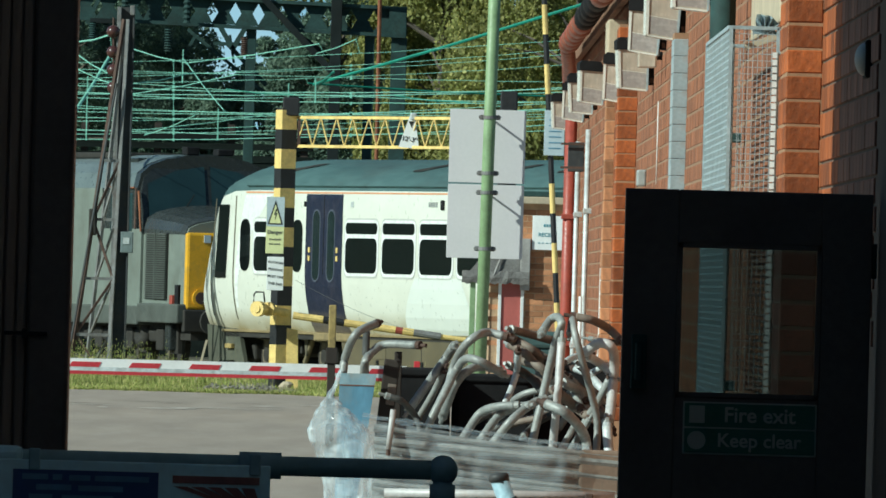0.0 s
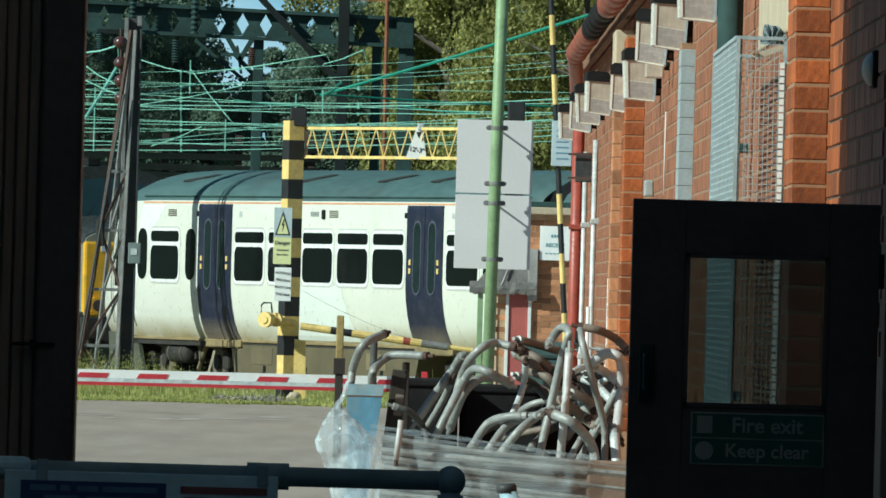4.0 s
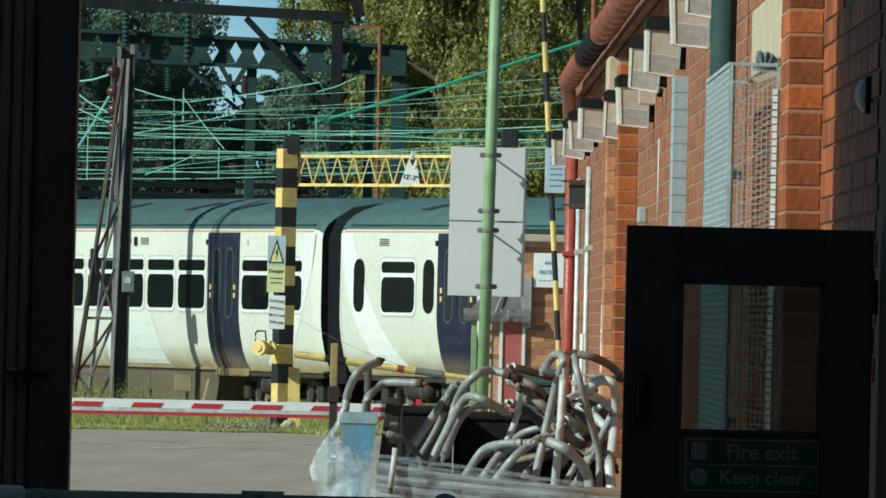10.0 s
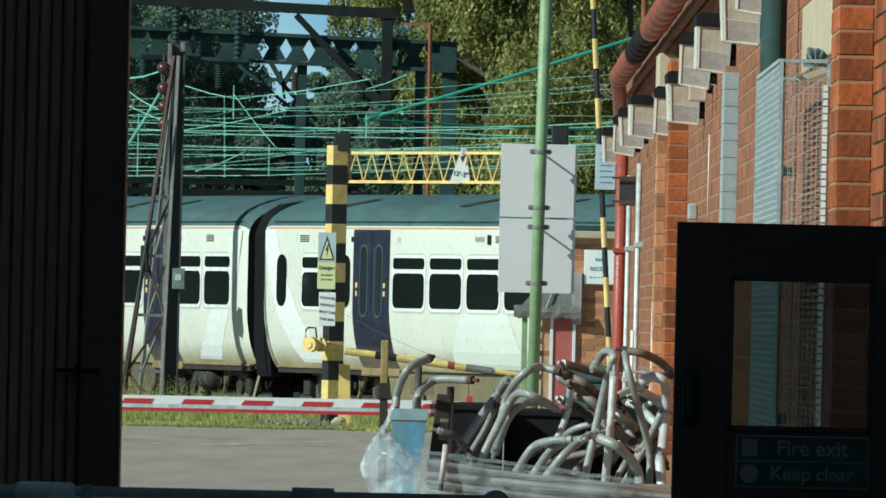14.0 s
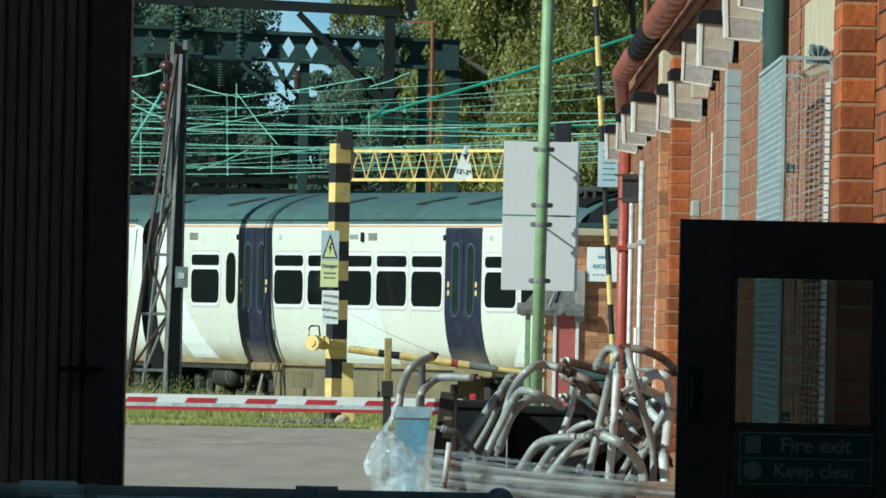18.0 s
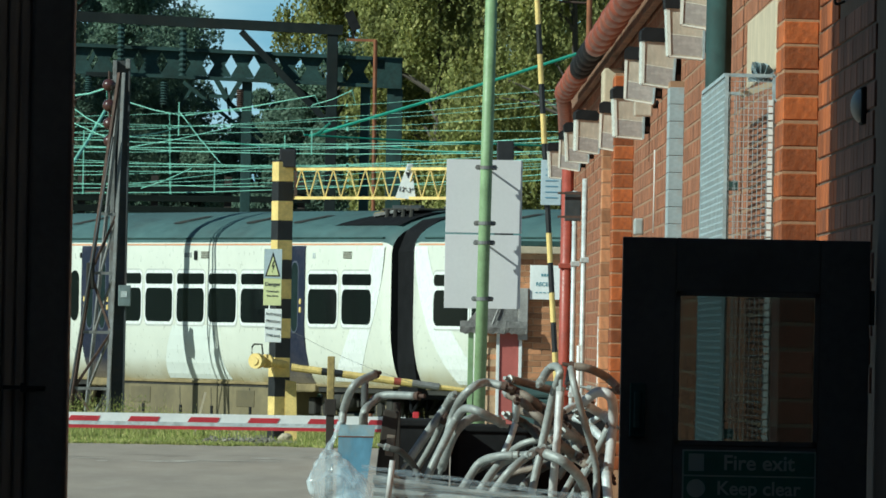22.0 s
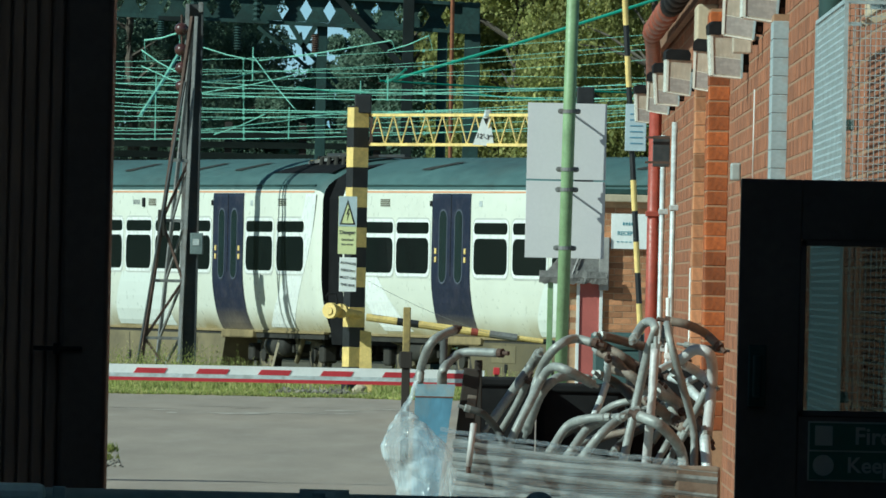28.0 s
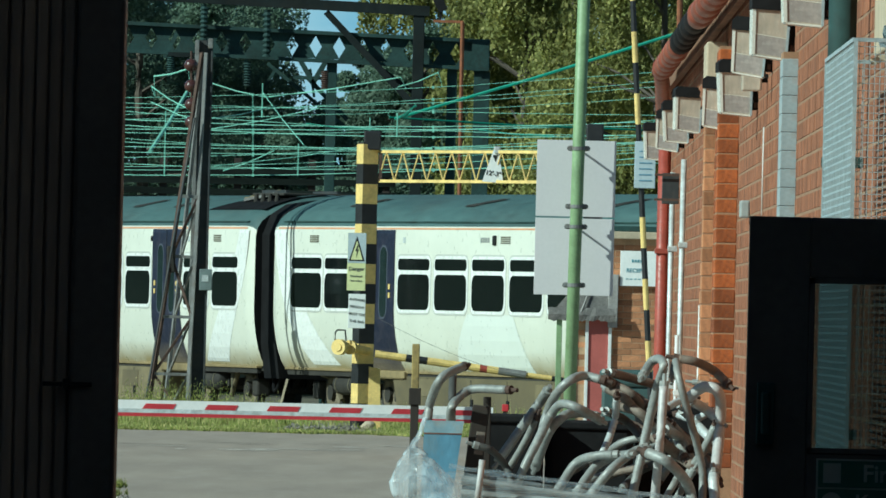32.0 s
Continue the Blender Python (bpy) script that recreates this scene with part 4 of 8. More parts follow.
    hk = thing("cable_hook", (WALL_X, 33.2, 2.65), "black bent cable hook on the shaded brick wall", "hook")
    part("hook", tubem(smooth_line([(0, 0.25, 0.05), (-0.03, 0.1, 0.055), (-0.035, -0.2, 0.03), (-0.03, -0.1, 0.0), (0, 0.05, 0.01)], 4), 0.004, 6), "black", hk)


railing()


# ---- railway: the curved track and the train ----
TH, CURVE, X0, Y0, BAY = radians(68.19), 0.00248, -0.892, 197.2, 1.62


def track(s):
    """Place and heading of the train's near side, s metres along the curve (to the right and nearer)."""
    n = 24
    x, y = X0, Y0
    for i in range(n):
        a = TH - CURVE * s * (i + 0.5) / n
        x += math.cos(a) * s / n
        y -= math.sin(a) * s / n
    return x, y, TH - CURVE * s


def rails():
    for off in (0.68, 2.12):
        pts = []
        for k in range(-14, 12):
            x, y, a = track(k * 5.0)
            pts.append((x + math.sin(a) * off, y + math.cos(a) * off))
        bm = bmesh.new()
        for (xa, ya), (xb, yb) in zip(pts, pts[1:]):
            beam(bm, (xa, ya, -0.03), (xb, yb, -0.03), 0.07, 0.14)
        tagged(part("rail", bm, "rust"), "steel running rail of the nearer track", "rail", kind="structure")
    rng = random.Random(6)
    verts, faces = [], []
    for i in range(9000):
        s = rng.uniform(-45, 12)
        x, y, a = track(s)
        o = rng.uniform(-0.7, 3.2)
        x, y = x + math.sin(a) * o, y + math.cos(a) * o
        r = rng.uniform(0.02, 0.05)
        k = len(verts)
        verts += [(x + rng.uniform(-r, r) * 1.6, y + rng.uniform(-r, r) * 1.6, -0.05 + rng.uniform(-r, r)) for j in range(3)] + [(x, y, -0.04 + r * 1.2)]
        faces += [(k, k + 1, k + 3), (k + 1, k + 2, k + 3), (k + 2, k, k + 3)]
    me = bpy.data.meshes.new("ballast")
    me.from_pydata(verts, [], faces)
    me.materials.append(M["ballast"])
    tagged(new("ballast", me), "grey-brown stone ballast under the track", "ballast", kind="stuff")


rails()

PROFILE = [(0.0, 0.82, -0.235), (0.0, 0.94, -0.165), (0.0, 1.13, -0.095), (0.0, 1.36, -0.045), (0.0, 1.6, -0.012), (0.0, 1.8, 0.0), (0.0, 3.08, 0.0), (0.0, 3.2, -0.02)]
ROOF = [(3.2, -0.02), (3.27, -0.05), (3.36, -0.11), (3.46, -0.23), (3.56, -0.42), (3.65, -0.68), (3.72, -0.97), (3.755, -1.25), (3.76, -1.4)]


def inset(z):
    for (_, za, oa), (_, zb, ob) in zip(PROFILE, PROFILE[1:]):
        if za <= z <= zb:
            return oa + (ob - oa) * (z - za) / (zb - za)
    return PROFILE[-1][2] if z > 3 else PROFILE[0][2]


def skin(u0, u1, z0, z1, out, side=-1, lean=None, nu=1):
    """A sheet that lies on the curved side of a car; lean(z) shifts its ends along the car."""
    bm = bmesh.new()
    zs = sorted({z0, z1, *[p[1] for p in PROFILE if z0 < p[1] < z1]})
    if lean:
        zs = sorted({*zs, *[z0 + (z1 - z0) * i / 12 for i in range(13)]})
    rows_ = []
    for z in zs:
        a, b = (lean(z) if lean else (u0, u1))
        rows_.append([bm.verts.new((a + (b - a) * k / nu, side * (1.4 + inset(z) + out), z)) for k in range(nu + 1)])
    for r, q in zip(rows_, rows_[1:]):
        for k in range(nu):
            bm.faces.new((r[k], r[k + 1], q[k + 1], q[k]) if side < 0 else (r[k + 1], r[k], q[k], q[k + 1]))
    return bm


def round_panel(u, w, z0, z1, rad, y, depth):
    """Rounded upright panel: centre u, width w, its face at y."""
    bm = bmesh.new()
    pts = []
    for cx, cz, a0 in ((u + w / 2 - rad, z1 - rad, 0), (u - w / 2 + rad, z1 - rad, 90), (u - w / 2 + rad, z0 + rad, 180), (u + w / 2 - rad, z0 + rad, 270)):
        for k in range(5):
            a = radians(a0 + 22.5 * k)
            pts.append((cx + rad * math.cos(a), cz + rad * math.sin(a)))
    f = [bm.verts.new((x, y, z)) for x, z in pts]
    g = [bm.verts.new((x, y + depth, z)) for x, z in pts]
    bm.faces.new(f)
    for i in range(len(f)):
        j = (i + 1) % len(f)
        bm.faces.new((f[i], g[i], g[j], f[j]))
    bmesh.ops.recalc_face_normals(bm, faces=bm.faces[:])
    return bm


def on_roof(rows_, out=0.014):
    """A sheet on the near half of a coach roof: (u, lower z, upper z) along the car."""
    def out_at(z):
        for (za, oa), (zb, ob) in zip(ROOF, ROOF[1:]):
            if za <= z <= zb:
                return oa + (ob - oa) * (z - za) / (zb - za)
        return ROOF[-1][1]
    bm = bmesh.new()
    cols = [[bm.verts.new((u, -(1.4 + out_at(za + (zb - za) * k / 4)) - out * 0.6, za + (zb - za) * k / 4 + out)) for k in range(5)] for u, za, zb in rows_]
    for p, q in zip(cols, cols[1:]):
        for k in range(4):
            bm.faces.new((p[k], q[k], q[k + 1], p[k + 1]))
    return bm


def car_window(car, u, w=1.38):
    u -= 0.06
    f = part("window", round_panel(u, w + 0.1, 1.785, 2.72, 0.14, -1.407, 0.006), "train_bright", car, "window with a white surround")
    part("gasket", round_panel(u, w + 0.155, 1.757, 2.748, 0.17, -1.4045, 0.004), "gasket", f, "grey rubber seal round the window")
    part("pane", round_panel(u, w, 1.835, 2.415, 0.14, -1.412, 0.006), "train_glass", f, "dark lower pane")
    part("pane", round_panel(u, w, 2.485, 2.67, 0.075, -1.412, 0.006), "train_glass", f, "dark hinged top pane")


def car_slit(car, u, w=0.44):
    part("narrow_window", round_panel(u, w, 1.83, 2.71, 0.19, -1.414, 0.012), "train_glass", car, "narrow rounded dark window")


def car_door(car, u):
    w = 1.62
    u -= 0.07
    d = part("door", skin(u - w / 2, u + w / 2, 0.835, 3.14, 0.012), "train_blue", car, "dark blue double passenger door")
    for s in (-1, 1):
        part("window_seal", round_panel(u + s * 0.33, 0.365, 1.668, 2.892, 0.17, -1.4155, 0.004), "seal_blue", d, "pale blue-grey seal round the door window")
        part("door_window", round_panel(u + s * 0.33, 0.3, 1.7, 2.86, 0.14, -1.418, 0.006), "door_glass", d, "tall narrow door window")
        for z in (2.02, 2.16):
            part("door_button", boxm(u + s * 0.62 - 0.035, u + s * 0.62 + 0.035, -1.43, -1.41, z, z + 0.09, 0.008), "yellow", d, "yellow door button")
    part("door_seam", boxm(u - 0.012, u + 0.012, -1.416, -1.411, 1.8, 3.12), "black", d)
    part("step", boxm(u - 0.8, u + 0.8, -1.22, -1.1, 0.69, 0.8), "train_dirt", car, "dusty yellow door step")


def bogie(car, u):
    b = part("bogie", box(box(boxm(u - 1.2, u + 1.2, -0.62, -0.5, 0.4, 0.58, 0.02), u - 0.45, u + 0.45, -0.95, 0.95, 0.46, 0.6), u - 1.2, u + 1.2, 0.5, 0.62, 0.4, 0.58), "under_dark", car, "dark oily bogie frame")
    part("air_reservoir", tubem([(u - 0.62, -0.98, 0.56), (u - 0.56, -0.98, 0.56), (u + 0.3, -0.98, 0.56), (u + 0.36, -0.98, 0.56)], [0.1, 0.17, 0.17, 0.1], 16), "under_dark", b, "dark air reservoir", smooth=True)
    for x in (u - 0.45, u + 0.15):
        part("strap", tubem([(x - 0.02, -0.98, 0.56), (x + 0.02, -0.98, 0.56)], 0.178, 16), "under", b)
    for sx in (-1, 1):
        part("bracket", prism([(u + sx * 0.75 - 0.1, 0.74), (u + sx * 0.75 + 0.1, 0.74), (u + sx * 0.75 + 0.02, 0.42), (u + sx * 0.75 - 0.02, 0.42)], -1.0, -0.96), "under", b)
        part("damper", tubem([(u + sx * 0.95, -0.95, 0.72), (u + sx * 0.6, -0.95, 0.3)], 0.045, 8), "equipment", b)
        part("brake_unit", boxm(u + sx * 1.85 - 0.14, u + sx * 1.85 + 0.14, -0.95, -0.7, 0.3, 0.6, 0.04), "under_dark", b)
        part("guard_iron", beamm((u + sx * 1.8, -0.8, 0.55), (u + sx * 1.9, -0.8, 0.08), 0.05, 0.04), "under", b)
        part("axle_box", tubem([(u + sx * 1.3, -0.9, 0.42), (u + sx * 1.3, -0.84, 0.42)], 0.13, 12), "under_dark", b)
    part("pipe", tubem(smooth_line([(u - 1.7, -0.9, 0.7), (u - 1.0, -0.92, 0.66), (u + 0.6, -0.9, 0.7), (u + 1.7, -0.92, 0.64)], 4), 0.025, 6), "under", b)
    wheels = []
    for sx in (-1, 1):
        bm = bmesh.new()
        for y in (-0.76, 0.76):
            bmesh.ops.create_cone(bm, cap_ends=True, segments=24, radius1=0.42, radius2=0.42, depth=0.13, matrix=pose(0, y, 0, 90))
        tube(bm, [(0, -0.85, 0), (0, 0.85, 0)], 0.08, 8)
        ws = part("wheelset", bm, "under_dark", car, "steel wheelset")
        ws.matrix_basis = pose(u + sx * 1.3, 0, 0.42)
        part("wheel_disc", box(tubem([(0, -0.835, 0), (0, -0.826, 0)], 0.33, 24), -0.3, 0.3, -0.842, -0.836, -0.025, 0.025), "disc", ws, "dusty tan wheel disc")
        wheels.append(ws)
    return wheels


def swoosh(car, u_end, direction):
    """Fresh white sweep from the car's end towards its middle."""
    def lean(z):
        k = (3.2 - z) / 2.2
        c = u_end + direction * (0.15 + 0.15 * k + 1.2 * k * k)
        w = 0.5 + 0.7 * k
        return (min(c, c + direction * w), max(c, c + direction * w))
    part("livery_sweep", skin(0, 0, 0.88, 3.13, 0.005, lean=lean), "train_bright", car, "fresh white livery sweep")


def make_car(label, u0, u1, doors, windows, slits, boxes, cab=False, well=None):
    """u0..u1: the body's ends along the car, in metres from the middle."""
    car = thing("rail_coach", (0, 0, 0), label, "train car", "coaches of the train")
    prof = [(p[1], -(1.4 + p[2])) for p in PROFILE] + [(z, -(1.4 + o)) for z, o in ROOF[1:]]
    ring_l = prof + [(z, -y) for z, y in prof[::-1][1:]]
    n_side = len(PROFILE)

    def section(u, k=1.0, dz=0.0, skew=0.0):
        return [(u - skew * min(1, max(0, (3.1 - z) / 1.7)), y * k, 0.82 + (z - 0.82) * (1 - dz)) for z, y in ring_l]
    us = [(u0, 0.955, 0.03), (u0 + 0.1, 0.985, 0.01), (u0 + 0.35, 1.0, 0.0), (u1 - 0.35, 1.0, 0.0), (u1 - 0.1, 0.985, 0.01), (u1, 0.955, 0.03)]
    if cab:
        us = [(u0 + 0.12, 0.86, 0.2, 0.72), (u0 + 0.22, 0.94, 0.13, 0.66), (u0 + 0.6, 0.985, 0.045, 0.3), (u0 + 1.2, 1.0, 0.008, 0.04), (u0 + 2.2, 1.0, 0.0, 0.0)] + us[3:]
    secs = [section(*u) for u in us]
    L = len(ring_l)

    def shell(idx, close=False):
        bm = bmesh.new()
        vs = [[bm.verts.new(p) for p in s] for s in secs]
        for a, b in zip(vs, vs[1:]):
            for i in idx:
                bm.faces.new((a[i], b[i], b[i + 1], a[i + 1]))
        if close:
            for s in (vs[0], vs[-1]):
                bm.faces.new(s)
        loose = [v for v in bm.verts if not v.link_faces]
        bmesh.ops.delete(bm, geom=loose, context="VERTS")
        bmesh.ops.recalc_face_normals(bm, faces=bm.faces[:])
        return bm
    side_idx = list(range(0, n_side - 1)) + list(range(L - n_side, L - 1))
    roof_idx = list(range(n_side - 1, L - n_side))
    part("body_side", shell(side_idx), "train_white", car, "off-white painted body side", smooth=True)
    part("roof", shell(roof_idx), "train_roof", car, "teal-grey curved roof", smooth=True)
    for s, mt in ((secs[0], "train_white" if cab else "rubber"), (secs[-1], "rubber")):
        bm = bmesh.new()
        bm.faces.new([bm.verts.new(p) for p in s])
        part("end_wall", bm, mt, car)
    part("underside", boxm(u0 + 0.1, u1 - 0.1, -1.1, 1.1, 0.74, 0.85), "under_dark", car)
    part("cant_stripe", skin(u0 + 0.3 + (1.4 if cab else 0), u1 - 0.3, 3.15, 3.178, 0.004), "stripe", car, "orange stripe below the roof")
    part("gutter_strip", boxm(u0 + 0.5 + (1.2 if cab else 0), u1 - 0.3, -1.375, -1.345, 3.262, 3.285), "dark_steel", car)
    part("solebar", boxm(u0 + 0.25, u1 - 0.2, -1.2, -1.1, 0.785, 0.825, 0.006), "train_dirt", car, "ochre dusty solebar")
    part("solebar_web", boxm(u0 + 0.3, u1 - 0.25, -1.17, -1.1, 0.7, 0.785), "under_dark", car, "dark shaded web of the solebar")
    for u in doors:
        car_door(car, u)
        part("door_step", boxm(u - 0.8, u + 0.85, -1.235, -1.12, 0.7, 0.815, 0.01), "train_dirt", car, "dusty ochre step below the door")
    for u in windows:
        car_window(car, u)
    for u in slits:
        car_slit(car, u)
    # one long smooth skirt of equipment cases between the bogies
    ea, eb = boxes[0][0], boxes[-1][1]
    part("equipment_box", prism([(ea, 0.74), (eb, 0.74), (eb - 0.25, 0.14), (ea + 0.25, 0.14)], -1.19, -0.6), "equipment", car, "dusty khaki underfloor equipment case")
    nq = 5
    for q in range(1, nq):
        x = ea + (eb - ea) * (q - 0.1 * (q % 2)) / nq
        part("panel_seam", beamm((x, -1.192, 0.72), (x + 0.05, -1.192, 0.2), 0.006, 0.02), "under_dark", car)
        part("latch", boxm(x + 0.02, x + 0.12, -1.21, -1.19, 0.26, 0.4, 0.006), "black", car, "black latch handle")
    part("inspection_panel", boxm(ea + 1.0, ea + 2.0, -1.2, -1.19, 0.42, 0.7, 0.004), "equipment", car)
    part("inspection_panel", boxm(eb - 2.4, eb - 1.5, -1.2, -1.19, 0.4, 0.68, 0.004), "equipment", car)
    for u in [d + 1.15 for d in doors]:
        part("grab_plate", boxm(u - 0.06, u + 0.06, -1.408, -1.4, 2.93, 3.02), "galv", car)
    for u in [d - 0.95 for d in doors]:
        part("door_light", boxm(u - 0.05, u + 0.05, -1.412, -1.4, 2.93, 3.02, 0.006), "black", car, "door indicator lamp")
    mid = (doors[0] + doors[1]) / 2
    for u in (u1 - 1.9, mid + 0.65, u0 + 2.0 + (1.2 if cab else 0)):
        for k in range(4):
            part("vent_slat", boxm(u - 0.2, u + 0.2, -1.411, -1.4, 2.93 + k * 0.032, 2.948 + k * 0.032), "under", car)
    part("lamp_housing", boxm(mid + 0.12, mid + 0.26, -1.43, -1.4, 2.9, 3.06, 0.02), "black", car)
    for k in range(4):
        part("number_bar", boxm(mid - 0.42 + k * 0.1, mid - 0.35 + k * 0.1, -1.408, -1.4, 2.945, 3.025), "number_grey", car)
        part("number_bar", boxm(u1 - 0.95 + k * 0.1, u1 - 0.89 + k * 0.1, -1.312, -1.29, 1.26, 1.34), "under", car)
    for u in (u0 + 3.2, mid - 1.5, mid + 2.2, u1 - 5.0):
        part("roof_vent", on_roof([(u - 0.5, 3.52, 3.545), (u - 0.12, 3.525, 3.6), (u + 0.2, 3.59, 3.655), (u + 0.5, 3.64, 3.665)]), "under_dark", car, "dark slanting roof ventilator")
    swoosh(car, u1, -1)
    if not cab:
        swoosh(car, u0, 1)
    part("pale_sweep", skin(mid - 1.3, mid + 1.2, 0.86, 1.78, 0.005, lean=lambda z: (mid - 1.6 + 0.8 * max(0, z - 0.9) ** 1.5, mid + 1.5 - 0.6 * (z - 1))), "train_pale", car, "bluish white patch of the livery")
    wheels = bogie(car, u0 + 2.9) + bogie(car, u1 - 2.9)
    # gangway on the trailing end
    bm = bmesh.new()
    tops = [(0.62, -1.12), (1.2, -1.2), (3.05, -1.22), (3.4, -1.08), (3.58, -0.8), (3.66, -0.3), (3.66, 0.3), (3.58, 0.8), (3.4, 1.08), (3.05, 1.22), (0.62, 1.12)]
    a = [bm.verts.new((u1 + 0.0, y, z)) for z, y in tops]
    b = [bm.verts.new((u1 + 0.8, y, z)) for z, y in tops]
    for i in range(len(tops) - 1):
        bm.faces.new((a[i], a[i + 1], b[i + 1], b[i]))
    bm.faces.new(a)
    bm.faces.new(b[::-1])
    part("gangway", bm, "rubber", car, "black rubber gangway bellows")
    for y in (-0.9, -0.6, -0.35):
        part("hose", tubem(smooth_line([(u1 - 0.1, y, 0.8), (u1 + 0.2, y - 0.1, 0.4), (u1 + 0.5, y, 0.78)], 4), 0.03, 6), "rubber", car, "hanging jumper hose")
    if well:
        ws, we = well[1] - 3.0, well[1] + 0.12
        # The roof is not cut; a black sheet paints the recess's shade.
        part("roof_well", on_roof([(ws + (we - ws) * k / 12, 3.475, 3.477 + 0.283 * math.sin(min(1.0, k / 6.5) * math.pi / 2)) for k in range(13)], 0.01), "rubber", car, "black sheet on the roof coloured as the shaded pantograph well")
        w = part("pantograph", box(boxm(ws + 1.3, we - 0.5, -0.62, -0.55, 3.77, 3.83), ws + 1.3, we - 0.5, 0.3, 0.37, 3.77, 3.83), "mast", car, "folded pantograph")
        for k in range(4):
            part("insulator", tubem([(ws + 1.5 + k * 0.38, -0.78, 3.62), (ws + 1.5 + k * 0.38, -0.78, 3.76)], [0.05, 0.035], 8), "under_dark", w)
        part("arm", beamm((ws + 1.1, -0.85, 3.66), (we - 0.9, -0.5, 3.8), 0.07, 0.05), "mast_grey", w)
        part("arm", beamm((ws + 0.95, -0.8, 3.68), (ws + 1.35, -0.3, 3.83), 0.05, 0.04), "yellow_dull", w)
        part("base", boxm(ws + 1.0, we - 0.4, -0.7, 0.5, 3.73, 3.78, 0.02), "under_dark", w)
    if cab:
        part("cab_window", skin(0, 0, 1.7, 2.95, 0.006, lean=lambda z: (u0 + 0.36 + 0.13 * (z - 1.7), u0 + 0.86 + 0.1 * (z - 1.7))), "train_glass", car, "dark cab side window")
        part("cab_door_seam", skin(0, 0, 1.0, 3.1, 0.004, lean=lambda z: (u0 + 1.14 + 0.06 * (z - 1), u0 + 1.19 + 0.06 * (z - 1))), "under", car)
        part("cab_door_seam", skin(0, 0, 1.05, 3.05, 0.004, lean=lambda z: (u0 + 0.07 + 0.14 * (z - 1), u0 + 0.11 + 0.14 * (z - 1))), "under", car)
        part("pale_sweep", skin(0, 0, 1.2, 3.12, 0.003, lean=lambda z: (u0 + 1.25 + 0.14 * (z - 1.2) ** 1.8, u0 + 1.35 + 0.42 * (z - 1.2) ** 2)), "train_bright", car)
        part("nose_yellow", boxm(u0 - 0.64, u0 - 0.5, -1.08, 1.08, 1.0, 1.5, 0.05), "yellow_loco", car, "yellow cab front")
        part("coupler", boxm(u0 - 0.5, u0, -0.2, 0.2, 0.7, 1.05, 0.03), "under_dark", car)
        bm = bmesh.new()
        bmesh.ops.create_cube(bm, size=1, matrix=Matrix.LocRotScale((u0 - 0.05, 0, 0.5), None, (0.85, 2.2, 0.68)))
        for v in bm.verts:
            if v.co.z < 0.5:
                v.co.x += 0.3 if v.co.x < u0 else 0.02
        part("snow_plough", bm, "plough", car, "dark olive plough plate")
        part("skirt_plate", prism([(u0 - 0.5, 0.9), (u0 + 0.95, 0.84), (u0 + 1.35, 0.12), (u0 + 1.0, 0.12), (u0 + 0.8, 0.3), (u0 + 0.1, 0.28), (u0 - 0.25, 0.16), (u0 - 0.4, 0.3)], -1.17, -1.1), "skirt", car, "dark olive skirt plate under the cab")
        part("skirt_step", boxm(u0 + 0.5, u0 + 0.8, -1.24, -1.17, 0.5, 0.58, 0.01), "yellow_dull", car)
        part("lamp_iron", boxm(u0 + 0.05, u0 + 0.2, -1.16, -1.1, 0.5, 0.6, 0.01), "yellow", car)
    return car, wheels


B = BAY
h1, h2, h3 = 6.1 * B, 6.15 * B, 6.0 * B
c1 = lambda p: (p - 2.95) * B
c2 = lambda p: (p - 6.15) * B
c3 = lambda p: (p - 5.78) * B
COACHES = []
car, wh = make_car("off-white leading coach with dark blue doors and a cab", c1(-3.33), c1(8.93), [c1(0), c1(6.04)], [c1(-1.53)] + [c1(1.02 + k) for k in range(5)] + [c1(7.06), c1(8.06)],
                   [c1(-2.25), c1(-0.78)], [(-4.5, -1.9, 0.3), (-1.6, 1.5, 0.22), (1.85, 4.3, 0.36)], cab=True)
COACHES.append((car, wh, 2.95, 12.2))
car, wh = make_car("off-white middle coach with dark blue doors and a roof pantograph", c2(0.1), c2(12.18), [c2(3.27), c2(9.31)], [c2(1.75)] + [c2(4.29 + k) for k in range(5)] + [c2(10.33), c2(11.33)],
                   [c2(0.7), c2(2.5)], [(-4.4, -2.2, 0.36), (-1.9, 1.2, 0.22), (1.5, 2.9, 0.4), (3.1, 4.4, 0.28)], well=(c2(10.75), c2(12.05)))
COACHES.append((car, wh, 9.37 + 6.15, 12.3))
car, wh = make_car("off-white trailing coach with dark blue doors", c3(-0.12), c3(11.78), [c3(2.92), c3(8.96)], [c3(0.95), c3(1.9)] + [c3(3.94 + k) for k in range(5)] + [c3(9.98), c3(10.98)],
                   [], [(-4.4, -1.7, 0.3), (-1.4, 1.6, 0.22), (2.0, 4.2, 0.36)])
COACHES.append((car, wh, 22.27 + 5.78, 12.0))

TIMES = [0, 2, 6, 9, 13, 16, 18, 20, 23, 27, 31, 32]
GONE = [-1.13, -3.80, -9.76, -14.28, -20.33, -24.72, -27.60, -30.33, -34.16, -38.55, -42.42, -43.32]


